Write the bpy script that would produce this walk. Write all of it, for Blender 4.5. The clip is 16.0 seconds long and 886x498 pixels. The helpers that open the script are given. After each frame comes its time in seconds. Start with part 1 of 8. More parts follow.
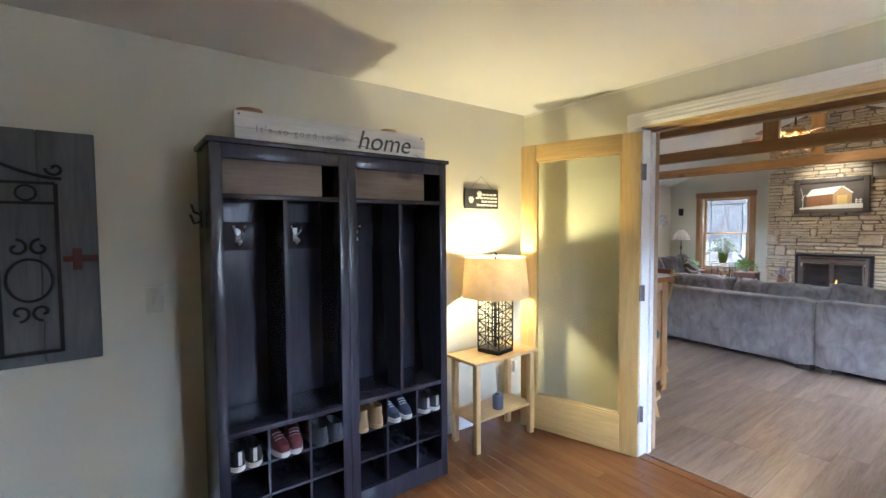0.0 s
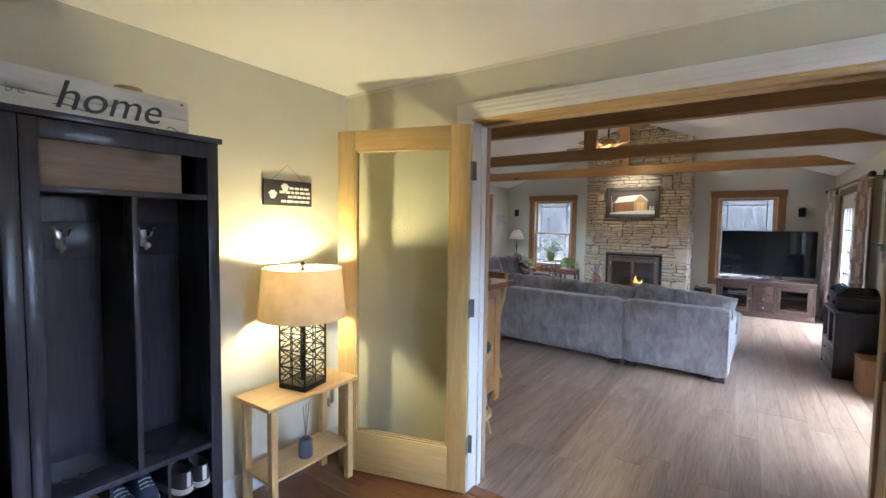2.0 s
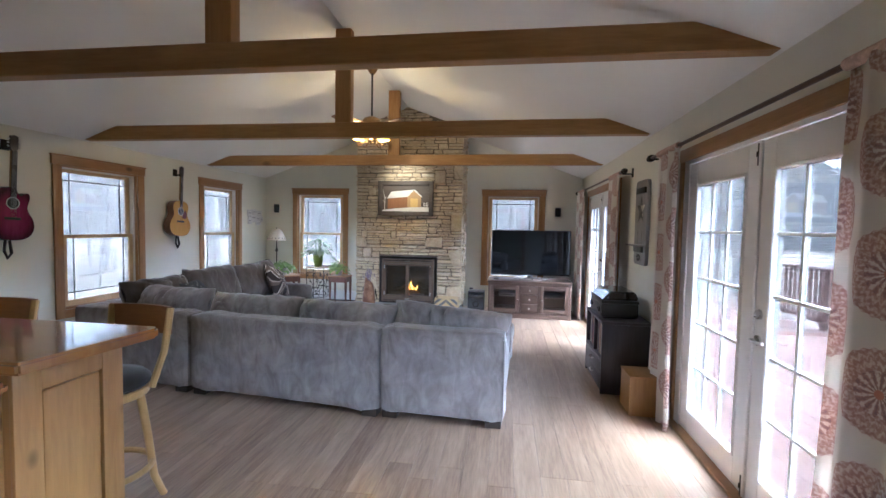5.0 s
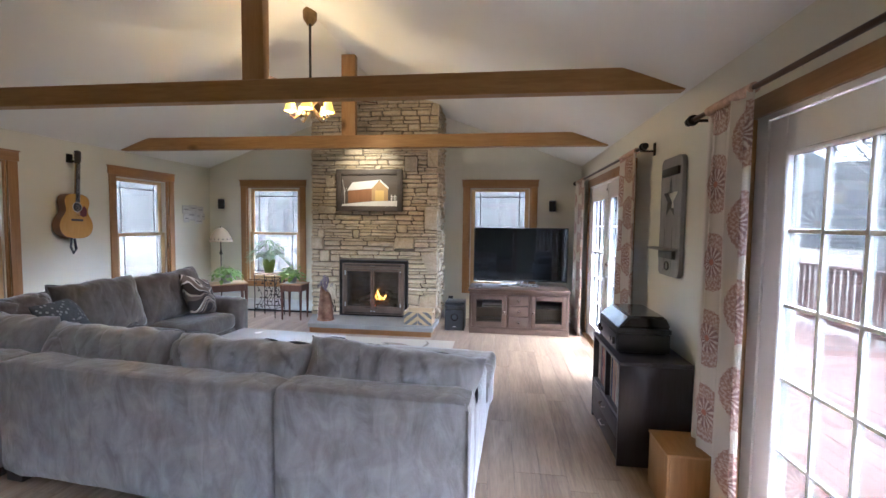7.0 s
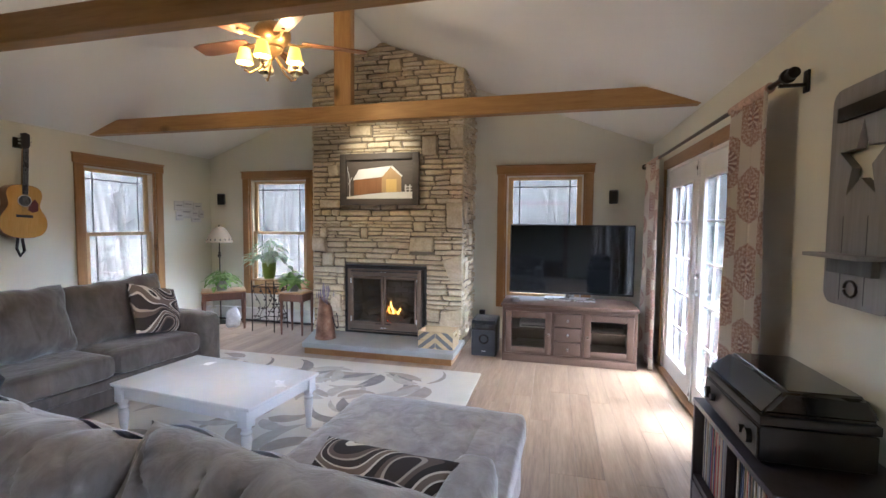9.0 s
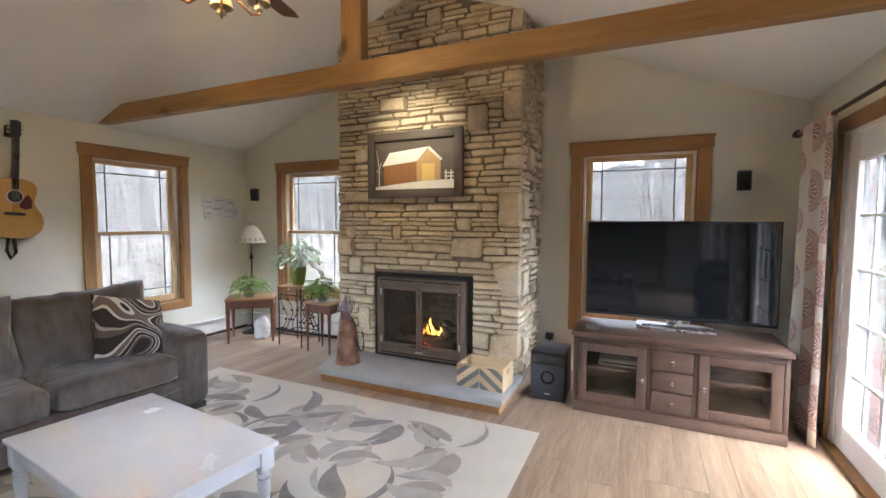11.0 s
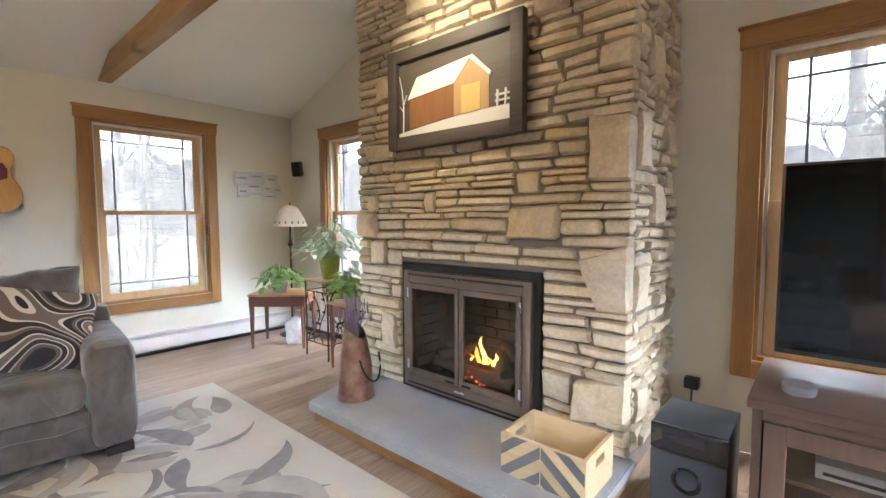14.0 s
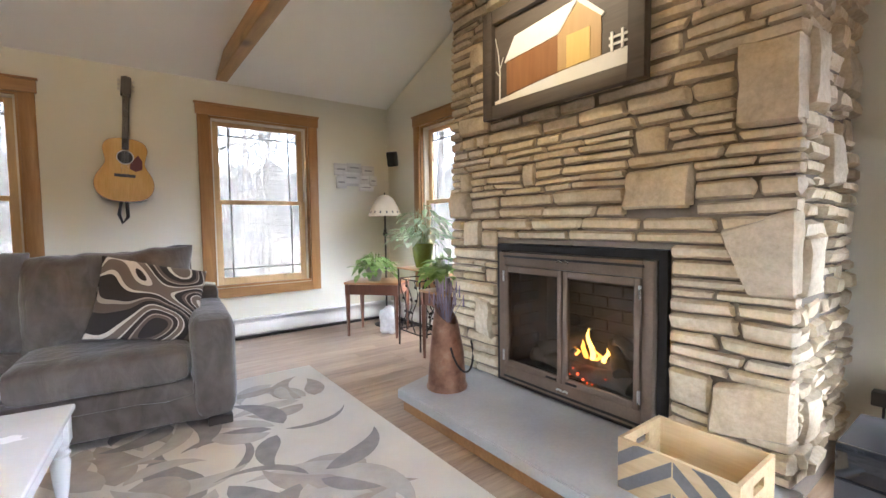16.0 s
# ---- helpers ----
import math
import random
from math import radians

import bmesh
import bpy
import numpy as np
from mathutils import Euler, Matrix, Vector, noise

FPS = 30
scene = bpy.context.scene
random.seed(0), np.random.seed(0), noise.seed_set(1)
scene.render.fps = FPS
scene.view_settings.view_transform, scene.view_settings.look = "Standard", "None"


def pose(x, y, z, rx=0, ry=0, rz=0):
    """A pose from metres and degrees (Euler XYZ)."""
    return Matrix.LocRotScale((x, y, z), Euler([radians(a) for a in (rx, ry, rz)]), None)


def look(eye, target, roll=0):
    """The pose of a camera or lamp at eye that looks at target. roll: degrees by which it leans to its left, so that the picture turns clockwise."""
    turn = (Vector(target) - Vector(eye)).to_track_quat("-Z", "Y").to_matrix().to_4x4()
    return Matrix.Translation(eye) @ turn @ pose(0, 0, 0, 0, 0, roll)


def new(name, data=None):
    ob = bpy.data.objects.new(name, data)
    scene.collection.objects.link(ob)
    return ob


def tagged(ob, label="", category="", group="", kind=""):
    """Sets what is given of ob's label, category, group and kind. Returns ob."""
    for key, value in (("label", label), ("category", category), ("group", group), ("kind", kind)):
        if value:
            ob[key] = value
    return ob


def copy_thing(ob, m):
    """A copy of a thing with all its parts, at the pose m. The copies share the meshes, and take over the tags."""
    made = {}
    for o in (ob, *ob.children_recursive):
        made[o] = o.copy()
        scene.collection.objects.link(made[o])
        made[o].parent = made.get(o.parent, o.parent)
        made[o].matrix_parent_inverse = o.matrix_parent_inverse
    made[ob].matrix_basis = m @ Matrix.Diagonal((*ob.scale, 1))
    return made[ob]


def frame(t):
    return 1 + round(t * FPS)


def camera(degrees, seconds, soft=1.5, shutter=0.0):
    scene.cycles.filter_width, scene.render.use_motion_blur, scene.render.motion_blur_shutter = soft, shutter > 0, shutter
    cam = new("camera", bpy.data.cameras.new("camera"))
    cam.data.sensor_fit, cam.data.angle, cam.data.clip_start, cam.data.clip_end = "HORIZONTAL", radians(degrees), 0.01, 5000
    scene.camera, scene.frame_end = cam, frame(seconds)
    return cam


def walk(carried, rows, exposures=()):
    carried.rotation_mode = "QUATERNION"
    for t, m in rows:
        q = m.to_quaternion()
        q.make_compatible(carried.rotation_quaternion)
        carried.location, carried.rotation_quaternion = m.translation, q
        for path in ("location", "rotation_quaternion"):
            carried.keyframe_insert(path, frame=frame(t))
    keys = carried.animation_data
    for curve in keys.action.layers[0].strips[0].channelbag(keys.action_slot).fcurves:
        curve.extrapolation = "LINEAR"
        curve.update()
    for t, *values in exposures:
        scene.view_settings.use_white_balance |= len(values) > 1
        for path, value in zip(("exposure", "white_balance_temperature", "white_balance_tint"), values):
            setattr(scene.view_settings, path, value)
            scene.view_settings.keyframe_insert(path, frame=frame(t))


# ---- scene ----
cam = camera(90.6, 16.0)
PATH = [
    (0, (0.301, 0.334, 1.462), (1.496, 1.935, 1.368), -0.4),
    (0.5, (0.414, 0.364, 1.474), (1.724, 1.872, 1.372), -0.2),
    (1, (0.567, 0.407, 1.492), (1.988, 1.81, 1.386), 0.1),
    (1.5, (0.708, 0.472, 1.499), (2.241, 1.752, 1.388), 0.4),
    (2, (0.857, 0.549, 1.514), (2.503, 1.679, 1.398), 0.8),
    (2.5, (1.083, 0.573, 1.507), (2.828, 1.542, 1.394), 0.8),
    (3, (1.364, 0.616, 1.513), (3.192, 1.421, 1.398), 0.9),
    (3.5, (1.661, 0.673, 1.505), (3.553, 1.31, 1.39), 1.1),
    (4, (1.993, 0.655, 1.486), (3.929, 1.146, 1.379), 1.1),
    (4.5, (2.288, 0.635, 1.507), (4.25, 1.013, 1.404), 1.1),
    (5, (2.6, 0.638, 1.508), (4.577, 0.924, 1.404), 1.1),
    (7.5, (4.243, 0.486, 1.517), (6.223, 0.744, 1.4), 0.7),
    (8, (4.582, 0.474, 1.502), (6.553, 0.795, 1.387), 0.7),
    (8.5, (4.926, 0.434, 1.485), (6.882, 0.832, 1.37), 0.6),
    (9, (5.254, 0.409, 1.463), (7.19, 0.895, 1.349), 0.5),
    (9.5, (5.582, 0.422, 1.461), (7.494, 1.0, 1.347), 0.6),
    (12, (7.069, 0.472, 1.438), (8.789, 1.483, 1.306), -0.1),
    (12.5, (7.362, 0.52, 1.426), (9.028, 1.618, 1.29), -0.2),
    (13, (7.653, 0.56, 1.39), (9.267, 1.733, 1.252), -0.3),
    (13.5, (7.908, 0.638, 1.332), (9.468, 1.881, 1.193), -0.3),
    (14, (8.112, 0.761, 1.241), (9.621, 2.066, 1.106), -0.2),
    (14.5, (8.262, 0.854, 1.149), (9.722, 2.214, 1.019), -0.2),
    (15, (8.307, 0.914, 1.099), (9.704, 2.34, 0.975), -0.3),
    (15.5, (8.298, 0.937, 1.082), (9.606, 2.446, 0.965), -0.5),
    (16, (8.278, 0.936, 1.085), (9.472, 2.536, 0.969), -0.7),
]
SKY, SUN, EXPOSURE = 0.15, 0.22, 7.2
LAMP_W, FAN_W, SPOT_W = 0.045, 0.075, 0.40
# seconds, stops, kelvin
STOPS = [(0.0, 0.45, 4900), (1.0, 0.42, 4600), (2.5, 0.02, 4950), (3.5, 0.2, 4950), (4.0, 0.48, 4900), (4.5, 0.42, 4850), (5.0, 0.3, 4850), (8.0, 0.4, 5150), (9.5, 0.16, 5300), (12.0, 0.32, 5700), (14.0, 0.57, 5650), (16.0, 0.57, 5700)]
walk(cam, [(t, look(eye, target, roll)) for t, eye, target, roll in PATH], [(t, EXPOSURE + s, k, 10) for t, s, k in STOPS])
# ---- world and daylight ----
world = bpy.data.worlds.new("overcast_sky")
scene.world = world
world.use_nodes = True
wn, wl = world.node_tree.nodes, world.node_tree.links
sky = wn.new("ShaderNodeTexSky")
sky.sky_type = "NISHITA"
sky.sun_disc = False
sky.sun_elevation = radians(72)
sky.sun_rotation = radians(180)
sky.dust_density = 4.0
pale = wn.new("ShaderNodeHueSaturation")
pale.inputs["Saturation"].default_value = 0.45
wl.new(sky.outputs[0], pale.inputs["Color"])
wl.new(pale.outputs[0], wn["Background"].inputs["Color"])
wn["Background"].inputs["Strength"].default_value = SKY
sun = new("sun", bpy.data.lights.new("sun", "SUN"))
sun.data.energy = SUN
sun.data.angle = radians(80)
sun.data.color = (1.0, 0.95, 0.88)
sun.matrix_world = look((4, -2.2, 13), (4, 2, 0))


def portal(m, w, h):
    """Sky portal in an opening: only guides the sampling of the daylight."""
    a = bpy.data.lights.new("portal", "AREA")
    a.shape, a.size, a.size_y = "RECTANGLE", w, h
    a.cycles.is_portal = True
    new("portal", a).matrix_world = m


# ---- mesh helpers ----
def thing(name, label, category, group="", m=None):
    ob = new(name)
    ob.empty_display_size = 0.1
    if m is not None:
        ob.matrix_world = m
    return tagged(ob, label, category, group)


def mesh_of(name, bm, material, smooth=40):
    bmesh.ops.recalc_face_normals(bm, faces=bm.faces[:])
    me = bpy.data.meshes.new(name)
    bm.to_mesh(me)
    bm.free()
    if smooth:
        me.shade_smooth()
        me.set_sharp_from_angle(angle=radians(smooth))
    me.materials.append(material)
    return me


def part(name, bm, material, parent=None, label="", smooth=40):
    ob = new(name, mesh_of(name, bm, material, smooth))
    if parent is not None:
        ob.parent = parent
    if label:
        ob["label"] = label
    return ob


def solid(name, bm, material, label, category, group="", kind="", m=None, smooth=40):
    ob = part(name, bm, material, None, "", smooth)
    if m is not None:
        ob.matrix_world = m
    return tagged(ob, label, category, group, kind)


def nbm():
    return bmesh.new()


def box(bm, x0, x1, y0, y1, z0, z1, bev=0.0, seg=2, m=None):
    c = Matrix.Translation(((x0 + x1) / 2, (y0 + y1) / 2, (z0 + z1) / 2)) @ Matrix.Diagonal((abs(x1 - x0), abs(y1 - y0), abs(z1 - z0), 1))
    if m is not None:
        c = m @ c
    vs = bmesh.ops.create_cube(bm, size=1, matrix=c)["verts"]
    if bev > 0:
        es = list({e for v in vs for e in v.link_edges})
        bmesh.ops.bevel(bm, geom=es, offset=bev, segments=seg, affect="EDGES", profile=0.5)
    return bm


def one(x0, x1, y0, y1, z0, z1, bev=0.0, seg=2, m=None):
    return box(bmesh.new(), x0, x1, y0, y1, z0, z1, bev, seg, m)


def cyl(bm, p0, p1, r0, r1=None, n=16):
    p0, p1 = Vector(p0), Vector(p1)
    d = p1 - p0
    q = d.to_track_quat("Z", "Y").to_matrix().to_4x4()
    bmesh.ops.create_cone(bm, cap_ends=True, segments=n, radius1=r0, radius2=r0 if r1 is None else r1, depth=d.length,
                          matrix=Matrix.Translation((p0 + p1) / 2) @ q)
    return bm


def lathe(bm, prof, n=24, at=(0, 0, 0)):
    rings = []
    for r, z in prof:
        rings.append([bm.verts.new((at[0] + max(r, 1e-4) * math.cos(2 * math.pi * i / n), at[1] + max(r, 1e-4) * math.sin(2 * math.pi * i / n), at[2] + z)) for i in range(n)])
    for a, b in zip(rings, rings[1:]):
        for i in range(n):
            bm.faces.new((a[i], a[(i + 1) % n], b[(i + 1) % n], b[i]))
    return bm


def tube(bm, pts, r, n=8, taper=1.0):
    pts = [Vector(p) for p in pts]
    rings = []
    up = Vector((0.13, 0.21, 0.97))
    for i, p in enumerate(pts):
        t = (pts[min(i + 1, len(pts) - 1)] - pts[max(i - 1, 0)]).normalized()
        a = t.cross(up)
        if a.length < 0.05:
            a = t.cross(Vector((1, 0, 0)))
        a.normalize()
        b = t.cross(a)
        rr = r * (1 + (taper - 1) * i / max(1, len(pts) - 1))
        rings.append([bm.verts.new(p + rr * (math.cos(2 * math.pi * k / n) * a + math.sin(2 * math.pi * k / n) * b)) for k in range(n)])
    for a, b in zip(rings, rings[1:]):
        for k in range(n):
            bm.faces.new((a[k], a[(k + 1) % n], b[(k + 1) % n], b[k]))
    bm.faces.new(rings[0])
    bm.faces.new(rings[-1][::-1])
    return bm


def prism(bm, poly, a0, a1, axis="y"):
    """A polygon of (u, v) pushed from a0 to a1 along an axis: y takes (x, z), x takes (y, z), z takes (x, y)."""
    def at(u, v, a):
        return {"y": (u, a, v), "x": (a, u, v), "z": (u, v, a)}[axis]
    lo = [bm.verts.new(at(u, v, a0)) for u, v in poly]
    hi = [bm.verts.new(at(u, v, a1)) for u, v in poly]
    bm.faces.new(lo)
    bm.faces.new(hi[::-1])
    for i in range(len(poly)):
        j = (i + 1) % len(poly)
        bm.faces.new((lo[i], lo[j], hi[j], hi[i]))
    return bm


def pillow(bm, a, b, c, e1=0.35, e2=0.3, wrinkle=0.0, seed=0.0, m=None, nu=36, nv=20, freq=5.0, fold=0.0):
    """A soft rounded block of half sizes a, b, c with wrinkles."""
    def sp(v, e):
        return math.copysign(abs(v) ** e, v)
    rows = []
    for j in range(nv + 1):
        v = -math.pi / 2 + math.pi * j / nv
        row = []
        for i in range(nu):
            u = 2 * math.pi * i / nu
            p = Vector((a * sp(math.cos(v), e1) * sp(math.cos(u), e2), b * sp(math.cos(v), e1) * sp(math.sin(u), e2), c * sp(math.sin(v), e1)))
            if wrinkle:
                w = noise.noise(p * freq + Vector((seed, seed * 1.7, 0.3))) + 0.5 * noise.noise(p * freq * 2.3 + Vector((0, seed, 4)))
                p += p.normalized() * wrinkle * w
            if fold:
                s = abs(noise.noise(Vector((p.x * 7 + seed * 3, p.y * 1.6, p.z * 2.2))))
                p -= p.normalized() * fold * max(0.0, 0.35 - s) * 2.5
            row.append(bm.verts.new(m @ p if m is not None else p))
        rows.append(row)
    for r, s in zip(rows, rows[1:]):
        for i in range(nu):
            bm.faces.new((r[i], r[(i + 1) % nu], s[(i + 1) % nu], s[i]))
    bmesh.ops.remove_doubles(bm, verts=bm.verts[:], dist=1e-5)
    return bm


# ---- materials ----
def mat(name, rough=0.6, metal=0.0):
    m = bpy.data.materials.new(name)
    m.use_nodes = True
    b = m.node_tree.nodes["Principled BSDF"]
    b.inputs["Roughness"].default_value = rough
    b.inputs["Metallic"].default_value = metal
    return m, m.node_tree.nodes, m.node_tree.links, b


def coords(n, l, scale=(1, 1, 1), space="Object", jitter=0.0):
    tc = n.new("ShaderNodeTexCoord")
    mp = n.new("ShaderNodeMapping")
    mp.inputs["Scale"].default_value = scale
    l.new(tc.outputs[space], mp.inputs["Vector"])
    if jitter:
        oi = n.new("ShaderNodeObjectInfo")
        ml = n.new("ShaderNodeMath")
        ml.operation = "MULTIPLY"
        ml.inputs[1].default_value = jitter
        l.new(oi.outputs["Random"], ml.inputs[0])
        cb = n.new("ShaderNodeCombineXYZ")
        for k in range(3):
            l.new(ml.outputs[0], cb.inputs[k])
        l.new(cb.outputs[0], mp.inputs["Location"])
    return mp.outputs[0]


def noise_tex(n, l, vec, scale, detail=4.0, rough=0.55, dist=0.0):
    t = n.new("ShaderNodeTexNoise")
    t.inputs["Scale"].default_value = scale
    t.inputs["Detail"].default_value = detail
    t.inputs["Roughness"].default_value = rough
    t.inputs["Distortion"].default_value = dist
    l.new(vec, t.inputs["Vector"])
    return t.outputs["Fac"]


def ramp(n, l, fac, stops):
    r = n.new("ShaderNodeValToRGB")
    els = r.color_ramp.elements
    while len(els) < len(stops):
        els.new(0.5)
    for e, (p, c) in zip(els, stops):
        e.position, e.color = p, (*c, 1)
    l.new(fac, r.inputs[0])
    return r.outputs[0]


def mixc(n, l, fac, a, b, mode="MIX"):
    x = n.new("ShaderNodeMix")
    x.data_type, x.blend_type = "RGBA", mode
    for sock, v in ((x.inputs[0], fac), (x.inputs[6], a), (x.inputs[7], b)):
        if isinstance(v, (int, float)):
            sock.default_value = v
        elif isinstance(v, tuple):
            sock.default_value = (*v, 1)
        else:
            l.new(v, sock)
    return x.outputs[2]


def math_node(n, l, op, a, b=None):
    x = n.new("ShaderNodeMath")
    x.operation = op
    for k, v in enumerate((a, b)):
        if v is None:
            continue
        if isinstance(v, (int, float)):
            x.inputs[k].default_value = v
        else:
            l.new(v, x.inputs[k])
    return x.outputs[0]


def bump(n, l, b, height, strength, dist=0.01):
    k = n.new("ShaderNodeBump")
    k.inputs["Strength"].default_value = strength
    k.inputs["Distance"].default_value = dist
    l.new(height, k.inputs["Height"])
    l.new(k.outputs[0], b.inputs["Normal"])


def tint(c, k):
    return tuple(min(1.0, v * k) for v in c)


def plain(name, color, rough=0.6, metal=0.0, var=0.1, scale=6.0, fine=90.0, relief=0.12, coat=0.0, sheen=0.0):
    """A painted, plastic, metal or cloth surface, varied at two scales."""
    m, n, l, b = mat(name, rough, metal)
    v = coords(n, l)
    big, small = noise_tex(n, l, v, scale, 5), noise_tex(n, l, v, fine, 3)
    c = ramp(n, l, big, [(0.3, tint(color, 1 - var)), (0.7, tint(color, 1 + var))])
    c = mixc(n, l, 0.25, c, ramp(n, l, small, [(0.35, tint(color, 1 - var)), (0.65, tint(color, 1 + var))]))
    l.new(c, b.inputs["Base Color"])
    rr = n.new("ShaderNodeMapRange")
    rr.inputs[3].default_value, rr.inputs[4].default_value = max(0.02, rough - 0.08), min(1, rough + 0.08)
    l.new(big, rr.inputs[0])
    l.new(rr.outputs[0], b.inputs["Roughness"])
    if relief:
        bump(n, l, b, small, relief, 0.004)
    b.inputs["Coat Weight"].default_value = coat
    if sheen:
        b.inputs["Sheen Weight"].default_value = sheen
        b.inputs["Sheen Roughness"].default_value = 0.4
    return m


def wood(name, dark, light, axis=2, rough=0.45, knots=0.0, grain=9.0, relief=0.1, coat=0.0, jitter=7.0, tone=0.25):
    """Sawn wood with grain along an axis, rings, knots and a shade of its own per board."""
    m, n, l, b = mat(name, rough)
    s = [1.0, 1.0, 1.0]
    s[axis] = 0.09
    v = coords(n, l, tuple(s), jitter=jitter)
    g1 = noise_tex(n, l, v, grain, 4, 0.6, 1.2)
    g2 = noise_tex(n, l, v, grain * 9, 3, 0.6, 0.3)
    c = ramp(n, l, g1, [(0.28, dark), (0.5, tuple((p + q) / 2 for p, q in zip(dark, light))), (0.72, light)])
    c = mixc(n, l, 0.3, c, ramp(n, l, g2, [(0.35, tint(dark, 0.85)), (0.65, light)]))
    if knots:
        s2 = [1.0, 1.0, 1.0]
        s2[axis] = 0.55
        vo = n.new("ShaderNodeTexVoronoi")
        vo.inputs["Scale"].default_value = knots
        l.new(coords(n, l, tuple(s2), jitter=jitter), vo.inputs["Vector"])
        k = ramp(n, l, vo.outputs["Distance"], [(0.05, (1, 1, 1)), (0.13, (0, 0, 0))])
        c = mixc(n, l, k, c, tint(dark, 0.35))
    oi = n.new("ShaderNodeObjectInfo")
    c = mixc(n, l, tone, c, ramp(n, l, oi.outputs["Random"], [(0.0, tint(dark, 0.8)), (1.0, tint(light, 1.15))]), "MIX")
    l.new(c, b.inputs["Base Color"])
    bump(n, l, b, g2, relief, 0.003)
    b.inputs["Coat Weight"].default_value = coat
    b.inputs["Coat Roughness"].default_value = 0.15
    return m


def glass(name, tintc=(0.95, 0.97, 0.96), rough=0.0):
    """A thin see-through pane of the colour tintc, with a mirror-like skin."""
    m, n, l, b = mat(name)
    n.remove(b)
    tr, gl, mx, lw = n.new("ShaderNodeBsdfTransparent"), n.new("ShaderNodeBsdfGlossy"), n.new("ShaderNodeMixShader"), n.new("ShaderNodeLayerWeight")
    tr.inputs["Color"].default_value = (*tintc, 1)
    gl.inputs["Roughness"].default_value = rough
    f = math_node(n, l, "POWER", lw.outputs["Facing"], 5.0)
    f = math_node(n, l, "ADD", math_node(n, l, "MULTIPLY", f, 0.9), 0.045)
    l.new(f, mx.inputs[0])
    l.new(tr.outputs[0], mx.inputs[1])
    l.new(gl.outputs[0], mx.inputs[2])
    l.new(mx.outputs[0], n["Material Output"].inputs["Surface"])
    return m


def glow(name, color, strength):
    m, n, l, b = mat(name)
    v = coords(n, l)
    f = noise_tex(n, l, v, 40, 3)
    c = ramp(n, l, f, [(0.3, tint(color, 0.85)), (0.7, color)])
    l.new(c, b.inputs["Emission Color"])
    l.new(c, b.inputs["Base Color"])
    b.inputs["Emission Strength"].default_value = strength
    return m


M = {}
M["wall"] = plain("wall_paint_sage", (0.69, 0.67, 0.56), 0.75, var=0.035, scale=1.2, fine=140, relief=0.1)
M["wall_foyer"] = plain("wall_paint_beige", (0.58, 0.555, 0.43), 0.75, var=0.035, scale=1.2, fine=140, relief=0.1)
M["ceil"] = plain("ceiling_paint", (0.80, 0.79, 0.745), 0.85, var=0.03, scale=1.0, fine=160, relief=0.12)
M["white"] = plain("white_trim_paint", (0.78, 0.77, 0.74), 0.4, var=0.03, scale=4, relief=0.04)
M["pine"] = wood("clear_pine", (0.52, 0.34, 0.105), (0.70, 0.515, 0.20), 2, 0.35, grain=7, coat=0.2, tone=0.12)
M["pine_x"] = wood("clear_pine_level", (0.52, 0.34, 0.105), (0.70, 0.515, 0.20), 1, 0.35, grain=7, coat=0.2, tone=0.12)
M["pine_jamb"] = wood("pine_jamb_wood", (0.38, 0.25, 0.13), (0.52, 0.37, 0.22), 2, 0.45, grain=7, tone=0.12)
M["knotty"] = wood("knotty_pine", (0.36, 0.175, 0.048), (0.54, 0.30, 0.095), 2, 0.32, knots=5.0, grain=6, coat=0.35, tone=0.15)
M["beam"] = wood("stained_beam_wood", (0.25, 0.125, 0.033), (0.45, 0.26, 0.085), 1, 0.5, knots=2.2, grain=5, relief=0.2, tone=0.12)
M["post"] = wood("stained_post_wood", (0.28, 0.135, 0.035), (0.44, 0.25, 0.09), 2, 0.5, knots=2.4, grain=5, relief=0.2, tone=0.12)
M["casing"] = wood("window_casing_wood", (0.26, 0.125, 0.035), (0.40, 0.215, 0.075), 2, 0.42, knots=3.5, grain=7, coat=0.15, tone=0.12)
M["casing_h"] = wood("window_casing_wood_level", (0.26, 0.125, 0.035), (0.40, 0.215, 0.075), 0, 0.42, knots=3.5, grain=7, coat=0.15, tone=0.12)
M["sash"] = wood("window_sash_wood", (0.50, 0.34, 0.17), (0.66, 0.48, 0.27), 2, 0.4, grain=8, tone=0.1)
M["liner"] = plain("vinyl_jamb_liner", (0.72, 0.68, 0.60), 0.5, var=0.04)
M["muntin"] = plain("dark_window_grille", (0.12, 0.12, 0.12), 0.4, var=0.05)
# Clear panes given a dark tint to dim the overbright view outdoors.
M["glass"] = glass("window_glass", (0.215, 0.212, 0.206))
M["door_glass"] = glass("interior_door_glass", (0.92, 0.93, 0.88), 0.02)
M["laminate"] = wood("laminate_plank", (0.145, 0.088, 0.052), (0.42, 0.31, 0.21), 0, 0.32, grain=8.0, relief=0.06, tone=0.17, coat=0.0)
M["hardwood"] = wood("orange_hardwood", (0.12, 0.044, 0.012), (0.21, 0.09, 0.028), 1, 0.26, grain=7, relief=0.06, tone=0.25, coat=0.2)
M["black_metal"] = plain("dark_iron", (0.035, 0.032, 0.03), 0.45, 0.8, var=0.15)
M["hinge_grey"] = plain("grey_bronze_hinge", (0.20, 0.185, 0.165), 0.45, 0.6, var=0.12)
M["steel"] = plain("brushed_nickel", (0.55, 0.54, 0.52), 0.28, 1.0, var=0.06, relief=0.03)
M["black_plastic"] = plain("black_plastic", (0.012, 0.012, 0.013), 0.35, var=0.1, relief=0.05)
